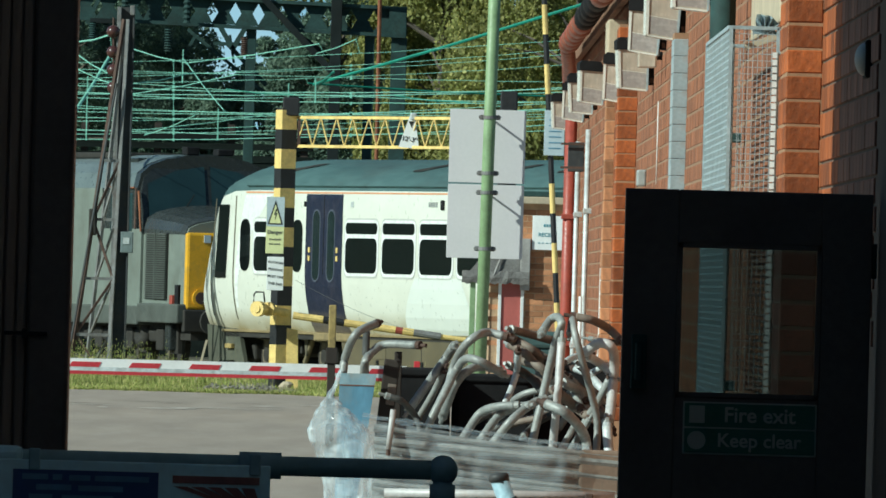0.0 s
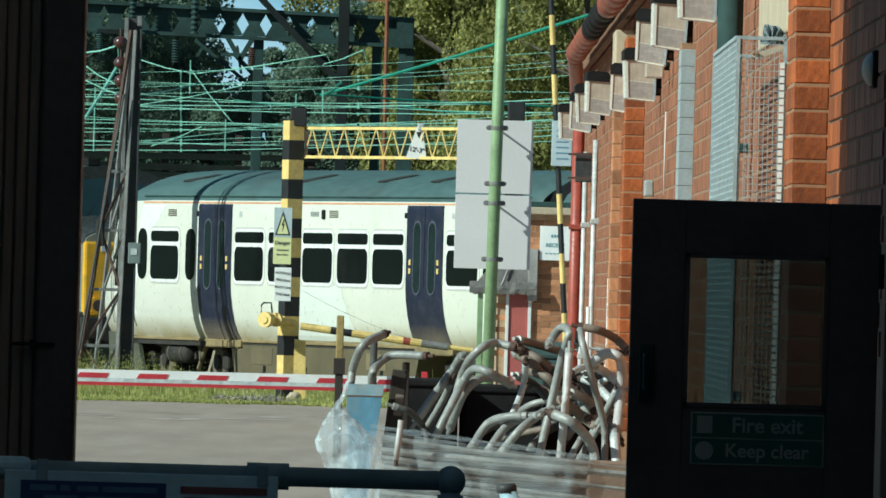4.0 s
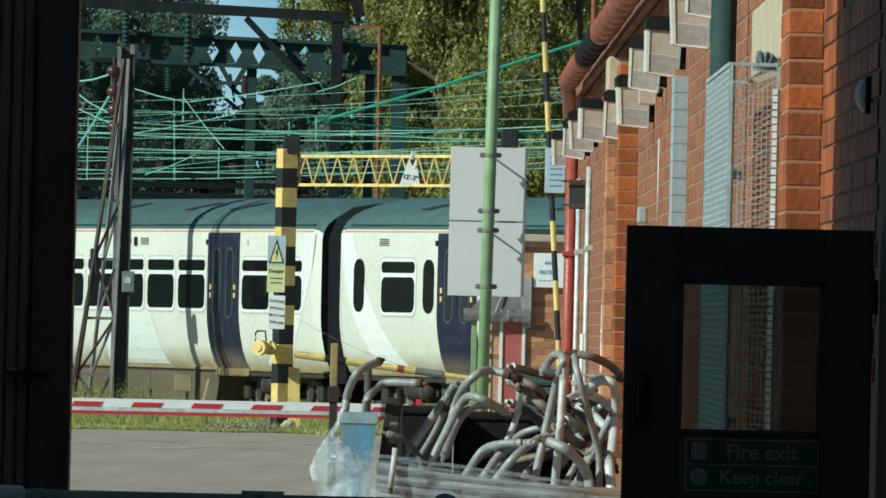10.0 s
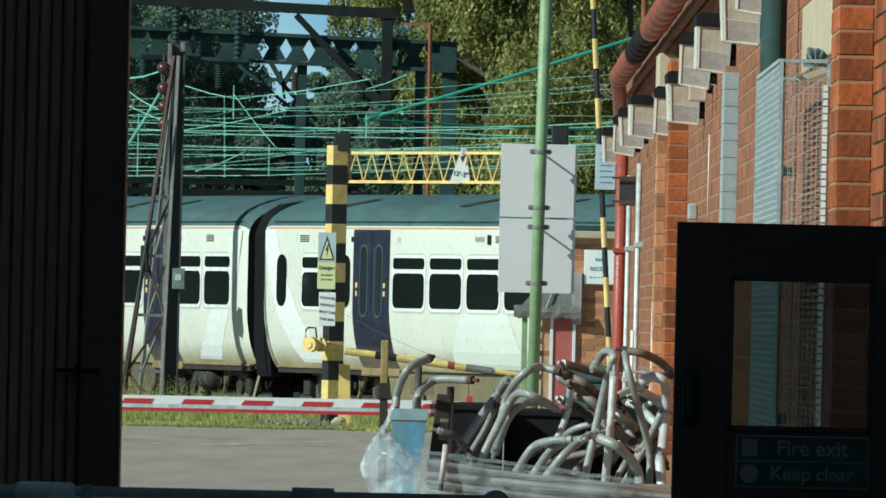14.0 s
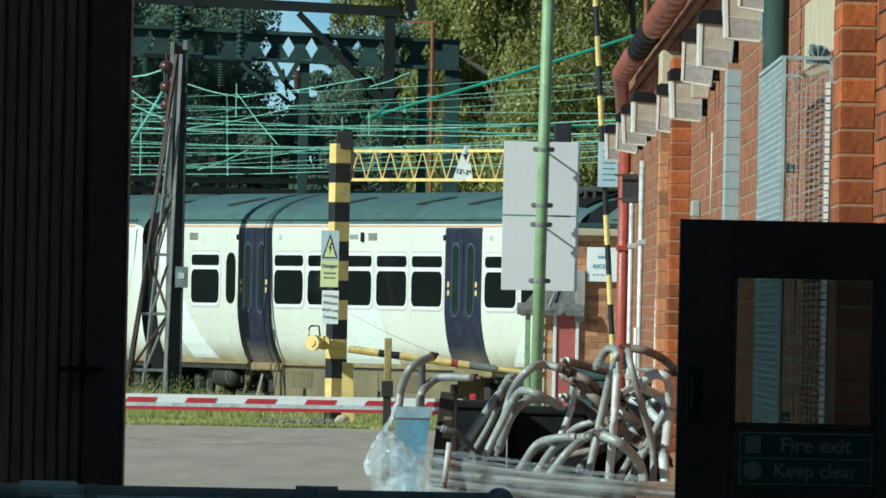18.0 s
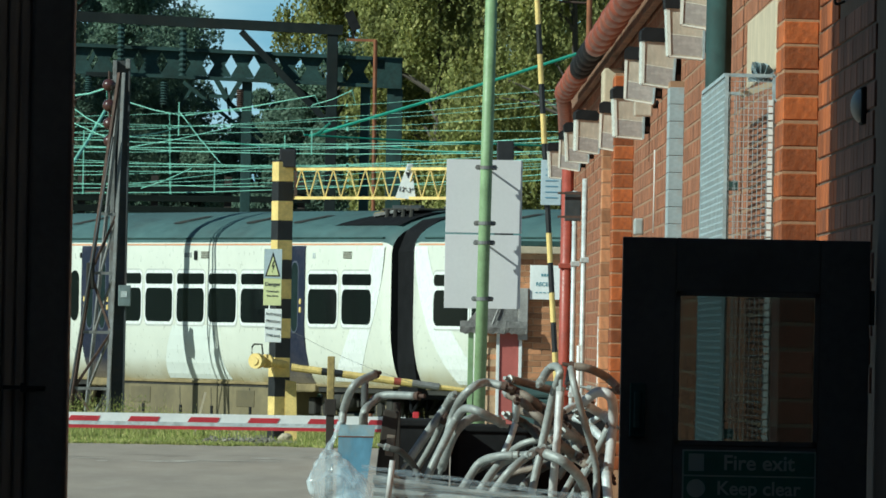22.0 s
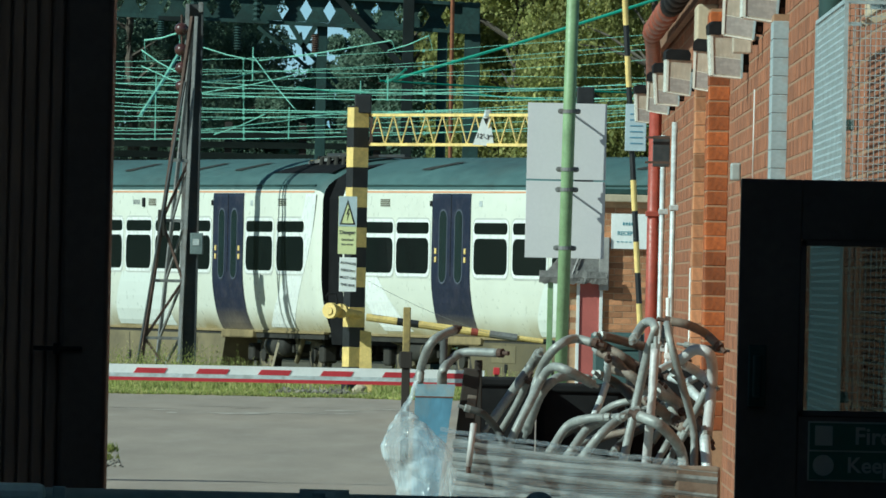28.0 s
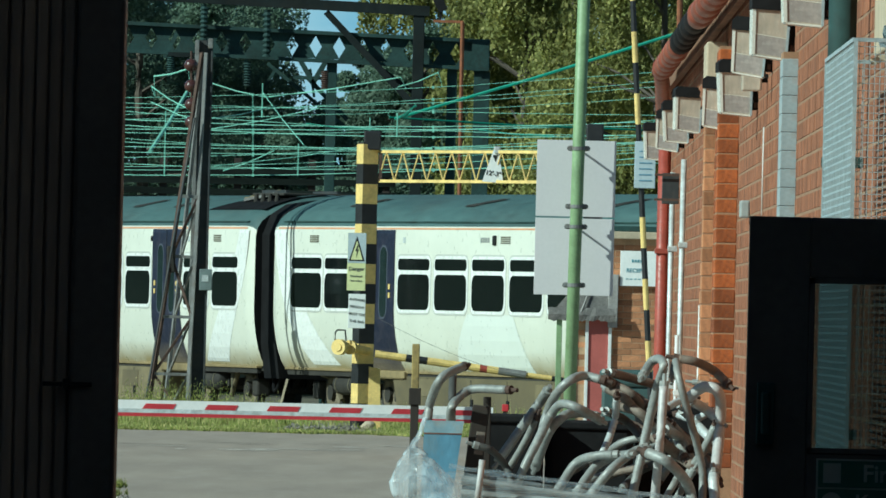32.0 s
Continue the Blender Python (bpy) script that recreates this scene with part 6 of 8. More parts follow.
def wires():
    """Overhead wires, droppers and registration tubes, pale green with verdigris."""
    wire(94, (-7.029, 5.686), (3.595, 6.345))
    wire(95, (-6.950, 5.476), (3.564, 6.043))
    wire(97, (-6.805, 5.346), (3.517, 5.026))
    wire(96, (-6.872, 5.228), (3.546, 5.342))
    wire(99, (-6.661, 5.020), (3.445, 4.999))
    wire(93, (-7.093, 5.321), (3.647, 5.922))
    wire(100, (-6.586, 4.687), (3.413, 4.867))
    wire(100, (-6.584, 4.607), (3.413, 4.847))
    wire(97, (-6.784, 4.594), (3.523, 4.820))
    wire(95, (-6.924, 4.539), (3.589, 5.149))
    wire(101, (-6.510, 4.282), (3.390, 4.459))
    wire(96, (-6.846, 4.291), (3.560, 4.832))
    wire(92, (-7.164, 5.121), (3.698, 5.555))
    wire(95, (-6.953, 5.560), (3.581, 5.454))
    wire(98, (-6.722, 4.809), (3.485, 4.829))
    wire(90, (-7.332, 5.530), (3.760, 6.373))
    wire(91, (-7.244, 5.224), (3.742, 5.465))
    wire(93, (-7.068, 4.439), (3.669, 5.126))
    wire(94, (-6.989, 4.261), (3.638, 4.813))
    a, b = STRANDS[-1][4], min((q for ln in STRANDS[:-1] for q in ln), key=lambda q: (q - STRANDS[-1][4]).length)
    o = WIRE_THINGS[-1].matrix_basis.translation
    part("link", tubem([a - o, b - o], 0.006, 5), "wire", WIRE_THINGS[-1])
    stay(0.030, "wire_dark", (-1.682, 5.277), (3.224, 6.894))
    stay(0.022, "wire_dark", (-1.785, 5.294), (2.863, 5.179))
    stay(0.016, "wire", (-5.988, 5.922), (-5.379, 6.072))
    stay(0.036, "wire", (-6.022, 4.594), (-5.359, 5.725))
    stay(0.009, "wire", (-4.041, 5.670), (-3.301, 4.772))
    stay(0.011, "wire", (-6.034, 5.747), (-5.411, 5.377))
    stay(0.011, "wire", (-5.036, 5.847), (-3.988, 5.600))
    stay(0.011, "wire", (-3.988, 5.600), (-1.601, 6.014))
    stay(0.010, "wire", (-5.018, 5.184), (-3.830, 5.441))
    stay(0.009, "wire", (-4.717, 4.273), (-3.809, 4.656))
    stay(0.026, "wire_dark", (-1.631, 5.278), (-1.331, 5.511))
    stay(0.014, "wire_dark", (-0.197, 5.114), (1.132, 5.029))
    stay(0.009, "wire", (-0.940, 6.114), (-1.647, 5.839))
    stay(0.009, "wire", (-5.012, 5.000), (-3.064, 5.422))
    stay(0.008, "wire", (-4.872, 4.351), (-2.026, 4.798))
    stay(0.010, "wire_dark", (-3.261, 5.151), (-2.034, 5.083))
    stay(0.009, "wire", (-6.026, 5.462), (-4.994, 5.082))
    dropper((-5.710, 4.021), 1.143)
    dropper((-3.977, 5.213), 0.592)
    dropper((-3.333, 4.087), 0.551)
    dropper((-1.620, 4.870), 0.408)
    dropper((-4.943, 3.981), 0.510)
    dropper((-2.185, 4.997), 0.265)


wires()


# ---- trees and distance ----
def tree(x, y, h, r, seed, leaf, label, n=9000, size=0.1, trunk="bark", low=0.15, droop=0.0):
    rng = random.Random(seed)
    t = thing("tree", (x, y, -0.03), label, "tree", "trees behind the railway")
    pts = smooth_line([(0, 0, 0), (rng.uniform(-0.2, 0.2), 0, h * 0.35), (rng.uniform(-0.4, 0.4), 0, h * 0.65), (rng.uniform(-0.4, 0.4), 0, h * 0.95)], 5)
    bm = tubem(pts, [0.2 * h / 11 * (1 - 0.85 * i / (len(pts) - 1)) for i in range(len(pts))], 8)
    clumps = []
    for i in range(46):
        z = h * (low + (1 - low) * rng.random() ** 0.8)
        k = (z / h - low) / (1 - low)
        rad = r * (0.45 + 1.1 * math.sin(math.pi * min(1, 0.18 + 0.8 * k)) * 0.55) * rng.uniform(0.35, 1.0)
        a = rng.uniform(0, 6.283)
        c = Vector((math.cos(a) * rad, math.sin(a) * rad, z))
        clumps.append((c, rng.uniform(0.45, 1.0) * r * 0.36))
        q = pts[min(len(pts) - 1, int(max(0.05, (z - 0.25 * rad) / h * 0.95) * len(pts)))]
        tube(bm, [q, q.lerp(c, 0.5) + Vector((0, 0, 0.15)), c], [0.05, 0.03, 0.01], 4)
    part("trunk", bm, trunk, t, "trunk with its limbs")
    verts, faces = [], []
    def leaf_at(p, w, hang):
        u = Vector((rng.gauss(0, 1), rng.gauss(0, 1), rng.gauss(0, 1) - hang)).normalized()
        v = u.cross(Vector((rng.gauss(0, 1), rng.gauss(0, 1), rng.gauss(0, 1)))).normalized()
        k = len(verts)
        verts.extend([tuple(p - u * w * 0.5), tuple(p + v * w * 0.32), tuple(p + u * w * 0.5), tuple(p - v * w * 0.32)])
        faces.append((k, k + 1, k + 2, k + 3))
    done = 0
    while done < n:
        c, cr = clumps[rng.randrange(len(clumps))]
        d = Vector((rng.gauss(0, 1), rng.gauss(0, 1), rng.gauss(0, 0.8)))
        p = c + d.normalized() * cr * rng.random() ** 0.4
        if droop:
            run_, lx, ly = rng.randint(6, 16), rng.uniform(-0.02, 0.02), rng.uniform(-0.02, 0.02)
            for q in range(run_):
                leaf_at(p + Vector((lx * q + rng.gauss(0, 0.035), ly * q + rng.gauss(0, 0.035), -0.075 * q)), size * rng.uniform(0.6, 1.3), 1.2)
            done += run_
        else:
            leaf_at(p, size * rng.uniform(0.6, 1.4), 0)
            done += 1
    me = bpy.data.meshes.new("crown")
    me.from_pydata(verts, [], faces)
    me.materials.append(M[leaf])
    o = new("crown", me)
    o.parent = t


def wood():
    rng = random.Random(77)
    for i, (x, y, h, r) in enumerate(((0.7, 294, 11.8, 2.4), (-0.9, 303, 12.6, 2.3), (1.2, 300, 13.0, 3.0), (3.8, 290, 12.0, 3.0), (6.2, 298, 13.5, 3.2), (8.6, 290, 13, 3.2), (2.4, 310, 14.5, 3.2), (0.4, 312, 12.5, 2.6), (5.0, 312, 14.5, 3.2))):
        tree(x, y, h, r, 20 + i, "leaf_birch", "tall sunlit birch with fine yellow-green leaves", 66000, 0.125, low=0.02 if i != 1 else 0.35, droop=0.5)
    for i, (x, y, h, r) in enumerate(((-8.6, 300, 12.2, 3.0), (-6.6, 306, 10.6, 2.6), (-3.3, 300, 8.3, 1.5), (-11.2, 296, 12.5, 3.2), (-4.7, 304, 6.3, 1.5), (-9.6, 312, 12.0, 3.0), (-1.7, 296, 8.6, 2.2), (-2.6, 290, 5.6, 1.8), (-7.8, 316, 12.5, 3.0), (-6.4, 318, 9.0, 2.0))):
        tree(x, y, h, r, 50 + i, "leaf_dark", "dark broad tree in shade behind the masts", 62000, 0.105, low=0.03)


wood()


def sky_backdrop():
    """Blue sky with thin cloud, far behind everything."""
    m = bpy.data.materials.new("pale_blue_sky")
    m.use_nodes = True
    n, ln = m.node_tree.nodes, m.node_tree.links
    n.remove(n["Principled BSDF"])
    em = n.new("ShaderNodeEmission")
    tc = n.new("ShaderNodeTexCoord")
    mp = n.new("ShaderNodeMapping")
    mp.inputs["Scale"].default_value = (0.012, 0.012, 0.03)
    no = n.new("ShaderNodeTexNoise")
    no.inputs["Scale"].default_value = 1.0
    no.inputs["Detail"].default_value = 6
    cr = n.new("ShaderNodeValToRGB")
    cr.color_ramp.elements[0].position, cr.color_ramp.elements[0].color = 0.4, (0.27, 0.47, 0.62, 1)
    cr.color_ramp.elements[1].position, cr.color_ramp.elements[1].color = 0.68, (0.62, 0.74, 0.8, 1)
    ln.new(tc.outputs["Object"], mp.inputs["Vector"])
    ln.new(mp.outputs[0], no.inputs["Vector"])
    ln.new(no.outputs["Fac"], cr.inputs[0])
    ln.new(cr.outputs[0], em.inputs["Color"])
    ln.new(em.outputs[0], n["Material Output"].inputs["Surface"])
    tagged(part("backdrop", boxm(-500, 500, 2900, 2902, -5, 420), m), "pale blue sky with thin white cloud", "sky", kind="structure")


sky_backdrop()


def scrub():
    """Low dark scrub along the far side of the tracks."""
    rng = random.Random(5)
    verts, faces = [], []
    for i in range(26000):
        x, y = rng.uniform(-13, 10), rng.uniform(262, 288)
        top = 2.6 + 1.3 * noise.noise(Vector((x * 0.5, y * 0.1, 0))) + 0.6 * noise.noise(Vector((x * 1.7, y * 0.4, 3)))
        p = Vector((x, y, max(0, top * rng.random() ** 0.5)))
        w = rng.uniform(0.08, 0.2)
        u = Vector((rng.gauss(0, 1), rng.gauss(0, 1), rng.gauss(0, 1))).normalized()
        v = u.orthogonal().normalized()
        k = len(verts)
        verts += [tuple(p - u * w * 0.5), tuple(p + v * w * 0.35), tuple(p + u * w * 0.5), tuple(p - v * w * 0.35)]
        faces.append((k, k + 1, k + 2, k + 3))
    me = bpy.data.meshes.new("scrub")
    me.from_pydata(verts, [], faces)
    me.materials.append(M["leaf_dark"])
    tagged(new("scrub", me), "low dark scrub on the far side of the tracks", "bushes", kind="stuff")


scrub()


def woodland():
    """Unseen dark foliage, west and north-west of the line, added to darken the coach windows' reflections."""
    rng = random.Random(15)
    verts, faces = [], []
    for i in range(26000):
        u = rng.random()
        x, y = -16 - 150 * u + rng.uniform(-4, 4), 330 + 30 * u + rng.uniform(-6, 6)
        if rng.random() < 0.25:
            x, y = -90 + rng.uniform(-4, 4), rng.uniform(60, 340)
        top = 9 + 3 * noise.noise(Vector((x * 0.08, y * 0.08, 0))) + 1.5 * noise.noise(Vector((x * 0.3, y * 0.3, 5)))
        p = Vector((x, y, top * rng.random() ** 0.7))
        w = rng.uniform(0.5, 1.3)
        a = Vector((rng.gauss(0, 1), rng.gauss(0, 1), rng.gauss(0, 1))).normalized()
        b = a.orthogonal().normalized()
        k = len(verts)
        verts += [tuple(p - a * w * 0.5), tuple(p + b * w * 0.35), tuple(p + a * w * 0.5), tuple(p - b * w * 0.35)]
        faces.append((k, k + 1, k + 2, k + 3))
    me = bpy.data.meshes.new("woodland")
    me.from_pydata(verts, [], faces)
    me.materials.append(M["leaf_dark"])
    tagged(new("woodland", me), "unseen dark foliage added for the coach windows to reflect", "woods", kind="stuff")


woodland()


# ---- height gauge across the yard exit ----
def banded(parent, name, x0, x1, y0, y1, z0, z1, step, first):
    z, k = z1, first
    while z > z0 + 1e-3:
        za = max(z0, z - step)
        part(name, boxm(x0, x1, y0, y1, za, z, 0.006), "yellow" if k % 2 else "black_band", parent)
        z, k = za, k + 1


def height_gauge():
    s = 113.5
    Y = 21000 / s
    lx = -1.863
    g = thing("height_gauge", (lx, Y, 0), "yellow and black height gauge with a lattice crossbar", "height gauge")
    post = part("post", boxm(-0.118, 0.118, -0.118, 0.118, 0, 4.404), "black_band", g, "square post banded yellow and black")
    post.matrix_basis = pose(0, 0, 0, 0, 0, 24)
    banded(post, "post_band", -0.128, 0.128, -0.128, 0.128, 0.02, 4.377, 0.305, 1)
    part("cap", boxm(-0.06, 0.2, -0.14, 0.12, 4.289, 4.580, 0.02), "black_band", g, "black post cap")
    foot = part("foot", boxm(-0.133, 0.133, -0.133, 0.133, 0.0, 0.34, 0.006), "black_band", g, "black foot of the post")
    foot.matrix_basis = pose(0, 0, 0, 0, 0, 24)
    part("foot_gusset", prism([(0.1, 0.0), (0.3, 0.0), (0.27, 0.95), (0.1, 0.98)], -0.1, 0.1), "yellow", g)
    # crossbar runs to the right and a little nearer
    rx, ry = 3.25, -4.9
    zt, zb = 4.268, 3.819
    def at(u, z):
        return Vector((0.17 + rx * u, ry * u, z))
    part("chord", beamm(at(0, zt), at(1, zt), 0.045, 0.045), "yellow", g)
    part("chord", beamm(at(0, zb), at(1, zb), 0.045, 0.045), "yellow", g)
    part("end_bar", beamm(at(0.01, zb), at(0.01, zt), 0.06, 0.05), "rust", g)
    n = 26
    for i in range(n):
        part("lattice_bar", beamm(at(i / n, zb if i % 2 == 0 else zt), at((i + 1) / n, zt if i % 2 == 0 else zb), 0.016, 0.018), "yellow", g)
    rp = thing("height_gauge_post", (lx + 0.17 + rx, Y + ry, 0), "yellow and black post with a black cap", "post")
    banded(rp, "post_band", -0.14, 0.14, -0.14, 0.14, 0, zt + 0.05, 0.335, 1)
    part("cap", boxm(-0.13, 0.13, -0.12, 0.12, zt + 0.05, zt + 0.42, 0.02), "black_band", rp)
    # hanging triangular plate
    t = thing("height_plate", at(0.535, zb) + Vector((lx, Y - 0.12, 0)), "white triangular height plate hung on the crossbar", "sign")
    part("plate", prism([(-0.15, 0.0), (0.17, -0.02), (0.09, 0.5), (0.02, 0.5)], -0.012, 0.0), "sign_white", t)
    part("mark", prism([(0.0, 0.4), (0.08, 0.4), (0.045, 0.3)], -0.018, -0.013), "ink", t)
    text("lettering", "12'-3\"", 0.1, pose(0.015, -0.018, 0.12, 90, 8), "ink", t)
    part("cloth", boxm(0.02, 0.12, -0.05, 0.05, 0.42, 0.53, 0.02), "galv", t)
    # winch drum and handle on the post
    w = thing("winch", (-2.187, Y - 0.35, 1.268), "yellow winch drum with a cranked handle on the gauge post", "winch")
    part("drum", tubem([(-0.05, -0.1, 0), (0.0, -0.01, 0)], 0.12, 22), "yellow", w, "yellow wheel")
    part("hub", tubem([(-0.06, -0.12, 0), (-0.05, -0.1, 0)], 0.06, 16), "yellow", w)
    part("axle", tubem([(0.0, -0.01, 0), (0.14, 0.2, 0)], 0.09, 14), "yellow", w)
    part("flange", tubem([(0.12, 0.05, 0), (0.15, 0.11, 0)], 0.11, 22), "yellow", w)
    part("handle", tubem([(-0.1, 0, 0.1), (-0.1, 0, 0.22), (-0.07, 0, 0.26), (0.05, 0, 0.26), (0.07, 0, 0.1)], 0.014), "black", w)
    part("mount", tubem([(0.2, 0.1, -0.02), (0.42, 0.25, -0.05)], 0.06, 12), "yellow", w)
    # long striped bar
    b = thing("striped_bar", (-1.67, Y - 0.5, 1.18), "long yellow and black striped swing bar", "bar")
    end = Vector((1.47 - -1.67, 0.0, 0.82 - 1.18))
    seq = [("yellow", 0.15), ("black_band", 0.255), ("yellow", 0.51), ("pipe_bright", 0.545), ("yellow", 0.6), ("mast_grey", 0.735), ("yellow", 0.86), ("black_band", 0.96), ("yellow", 1.0)]
    u0 = 0.0
    for k, (mt, u1) in enumerate(seq):
        part("bar_band", tubem([end * u0, end * u1], 0.06 - 0.02 * (u0 > 0.6), 10), mt, b)
        u0 = u1
    # signs facing the yard
    d = thing("danger_sign", (-1.983, Y - 0.75, 2.134), "pale yellow overhead live wires danger sign on the gauge post", "sign")
    part("sheet", boxm(-0.14, 0.14, -0.01, 0, 0, 0.88, 0.004), "sign_yellow", d)
    part("header", boxm(-0.138, 0.138, -0.013, -0.01, 0.42, 0.878), "board_pale", d)
    part("triangle_edge", prism([(-0.12, 0.45), (0.12, 0.45), (0.0, 0.83)], -0.016, -0.0135), "ink", d)
    part("triangle", prism([(-0.09, 0.47), (0.09, 0.47), (0.0, 0.765)], -0.019, -0.0165), "sign_yellow", d)
    part("bolt", prism([(0.01, 0.7), (-0.025, 0.6), (0.0, 0.605), (-0.01, 0.5), (0.028, 0.63), (0.005, 0.625), (0.025, 0.69)], -0.022, -0.0195), "ink", d)
    text("lettering", "Danger", 0.08, pose(0, -0.014, 0.33, 90), "print_grey", d)
    text("lettering", "Overhead", 0.045, pose(0, -0.014, 0.22, 90), "print_grey", d)
    text("lettering", "live wires", 0.045, pose(0, -0.014, 0.15, 90), "print_grey", d)
    n_ = thing("notice", (-1.962, Y - 0.8, 1.563), "small white lettered notice tilted on the gauge post", "sign")
    sh = part("sheet", boxm(-0.13, 0.13, -0.01, 0, 0, 0.52, 0.004), "sign_white", n_)
    for k, line in enumerate(("AUTHORI", "PERSONS", "MUST OPE", "THIS BAR")):
        text("lettering", line, 0.054, pose(0, -0.013, 0.43 - k * 0.11, 90, 6), "print_grey", n_)
    st = thing("post_stone", (-1.741, Y - 0.4, 0), "pale stone block at the foot of the gauge post", "stone")
    bm = bmesh.new()
    bmesh.ops.create_icosphere(bm, subdivisions=2, radius=0.12, matrix=Matrix.Translation((0, 0, 0.07)))
    for v in bm.verts:
        v.co *= 1 + 0.3 * noise.noise(v.co * 9)
        v.co.z *= 0.8
    part("block", bm, "stone", st)


height_gauge()


# ---- lifting barrier ----
def barrier():
    s = 203.0
    Y = 21000 / s
    x0, z0 = -3.280, 0.928
    x1, z1 = 0.071, 0.938
    b = thing("lifting_barrier", (x0, Y, z0), "white barrier arm with red blocks across the yard", "barrier")
    d = Vector((x1 - x0, 0.0, z1 - z0))
    part("arm", beamm((0, 0, 0), d, 0.06, 0.108), "white", b)
    part("lower_edge", beamm(Vector((0, -0.004, -0.068)), d + Vector((0, -0.004, -0.068)), 0.056, 0.03), "red_paint", b, "red lower edge")
    part("lower_face", beamm(Vector((0, -0.003, -0.036)), d + Vector((0, -0.003, -0.036)), 0.06, 0.034), "galv", b, "grey lower face of the arm")
    n, L = 6, d.length
    pitch = 0.522
    k = 0
    while 0.403 + k * pitch + 0.29 < L:
        u = (0.403 + k * pitch) / L
        a = d * u
        h = 0.044
        pts = [(0.0, -h / 2), (0.26, -h / 2), (0.285, h / 2), (0.03, h / 2)]
        part("red_block", prism([(a.x + px, a.z + pz + 0.004) for px, pz in pts], a.y - 0.035, a.y - 0.0305), "red_paint", b)
        k += 1
    p = thing("barrier_rest_post", (-0.588, Y - 0.3, 0), "yellow topped barrier rest post", "post")
    part("post", boxm(-0.035, 0.035, -0.035, 0.035, 0, 1.0, 0.006), "timber", p)
    part("post_top", boxm(-0.032, 0.032, -0.032, 0.032, 1.0, 1.511, 0.008), "yellow_dull", p, "dirty yellow painted top")
    part("cradle", boxm(-0.05, 0.05, -0.05, 0.05, 1.0, 1.14, 0.006), "timber", p)
    c = thing("barrier_pedestal", (x0 - 0.4, Y, 0), "white barrier pedestal beyond the doorway", "pedestal")
    part("case", boxm(-0.2, 0.2, -0.18, 0.18, 0, 1.15, 0.02), "white", c)
    part("stay", beamm((0.2, 0, z0), (0.42, 0, z0), 0.05, 0.09), "white", c)


barrier()


def leaning_stake():
    a, b = Vector((-3.142, 187.500, 0.362)), Vector((-3.046, 187.500, 0.749))
    foot = a + (a - b) * (a.z / (b.z - a.z))
    k = thing("leaning_stake", (foot.x, foot.y, 0), "thin pale wooden stake leaning beside the track", "stake")
    part("stake", beamm(Vector((0, 0, -0.02)), b - Vector((foot.x, foot.y, 0)), 0.03, 0.035), "stone", k)


leaning_stake()


def rubble():
    """Pale stones lying in the grass by the gauge post."""
    rng = random.Random(12)
    bm = bmesh.new()
    for i in range(120):
        x, y = rng.uniform(-2.95, -1.9), 184.0 + rng.uniform(-2.5, 3.5)
        r = rng.uniform(0.015, 0.045)
        bmesh.ops.create_icosphere(bm, subdivisions=1, radius=r, matrix=Matrix.LocRotScale((x, y, r * 0.3 + 0.035), None, (rng.uniform(0.8, 1.5), 1, rng.uniform(0.5, 0.9))))
    for i in range(26):
        x, y, r = rng.gauss(-3.32, 0.05), rng.uniform(110, 114), rng.uniform(0.01, 0.028)
        bmesh.ops.create_icosphere(bm, subdivisions=1, radius=r, matrix=Matrix.LocRotScale((x, y, r * 0.4), None, (1.2, 1, 0.7)))
    for v in bm.verts:
        v.co += Vector((noise.noise(v.co * 13), noise.noise(v.co * 17), noise.noise(v.co * 19))) * 0.012
    tagged(part("rubble", bm, "ballast"), "pale grey stones lying in the grass", "rubble", kind="stuff")


rubble()


def thin_stay():
    s = 114.0
    a, b = Vector((-1.651, 184.211, 1.733)), Vector((0.593, 184.211, 0.883))
    k = thing("thin_stay_wire", a, "thin slack wire from the gauge post to the striped bar", "wire")
    pts = [(b - a) * u - Vector((0, 0, 0.35 * u * (1 - u))) for u in (0, 0.15, 0.3, 0.45, 0.6, 0.75, 0.9, 1.0)]
    part("strand", tubem(pts, 0.003, 5), "mast_grey", k)


thin_stay()


# ---- green pole with two sign backs ----
def sign_pole():
    s = 220.0
    Y = 21000 / s
    p = thing("sign_pole", (0.653, Y, 0), "light green steel pole carrying two plain sign backs", "sign pole")
    bx, bz = 0.653, 1.104
    tx, tz = 0.686, 4.016
    k = (tx - bx) / (tz - bz)
    part("pole", tubem([(-bz * k, 0, 0), ((5.6 - bz) * k, 0, 5.6)], 0.049, 18), "green_pole", p, smooth=True)
    for name, x0, y0, x1, y1 in (("sign_board", 0.356 - bx, 3.133, 0.969 - bx, 2.542), ("sign_board", 0.359 - bx - 0.004, 2.528, 0.972 - bx - 0.004, 1.933)):
        za, zb = y1, y0
        xa, xb = x0, x1
        b = part(name, boxm(xa, xb, 0.205, 0.211, za, zb, 0.002), "sign_grey", p, "plain grey back of a sign")
        for f in (0.11, 0.87):
            z = za + (zb - za) * (1 - f) 
            xc = (z - bz) * k
            part("clamp", boxm(xc - 0.09, xc + 0.09, 0.0, 0.03, z - 0.02, z + 0.02, 0.018), "mast_grey", b)
            part("clamp_band", tubem([(xc, 0, z - 0.014), (xc, 0, z + 0.014)], 0.056, 16), "mast_grey", b)
            for sx in (-0.07, 0.07):
                part("bolt", tubem([(xc + sx, -0.012, z), (xc + sx, 0.03, z)], 0.014, 8), "mast_grey", b)
            if f < 0.5:
                part("spacer", boxm(xc - 0.006, xc + 0.006, 0.03, 0.205, z - 0.006, z + 0.006), "mast_grey", b)


sign_pole()


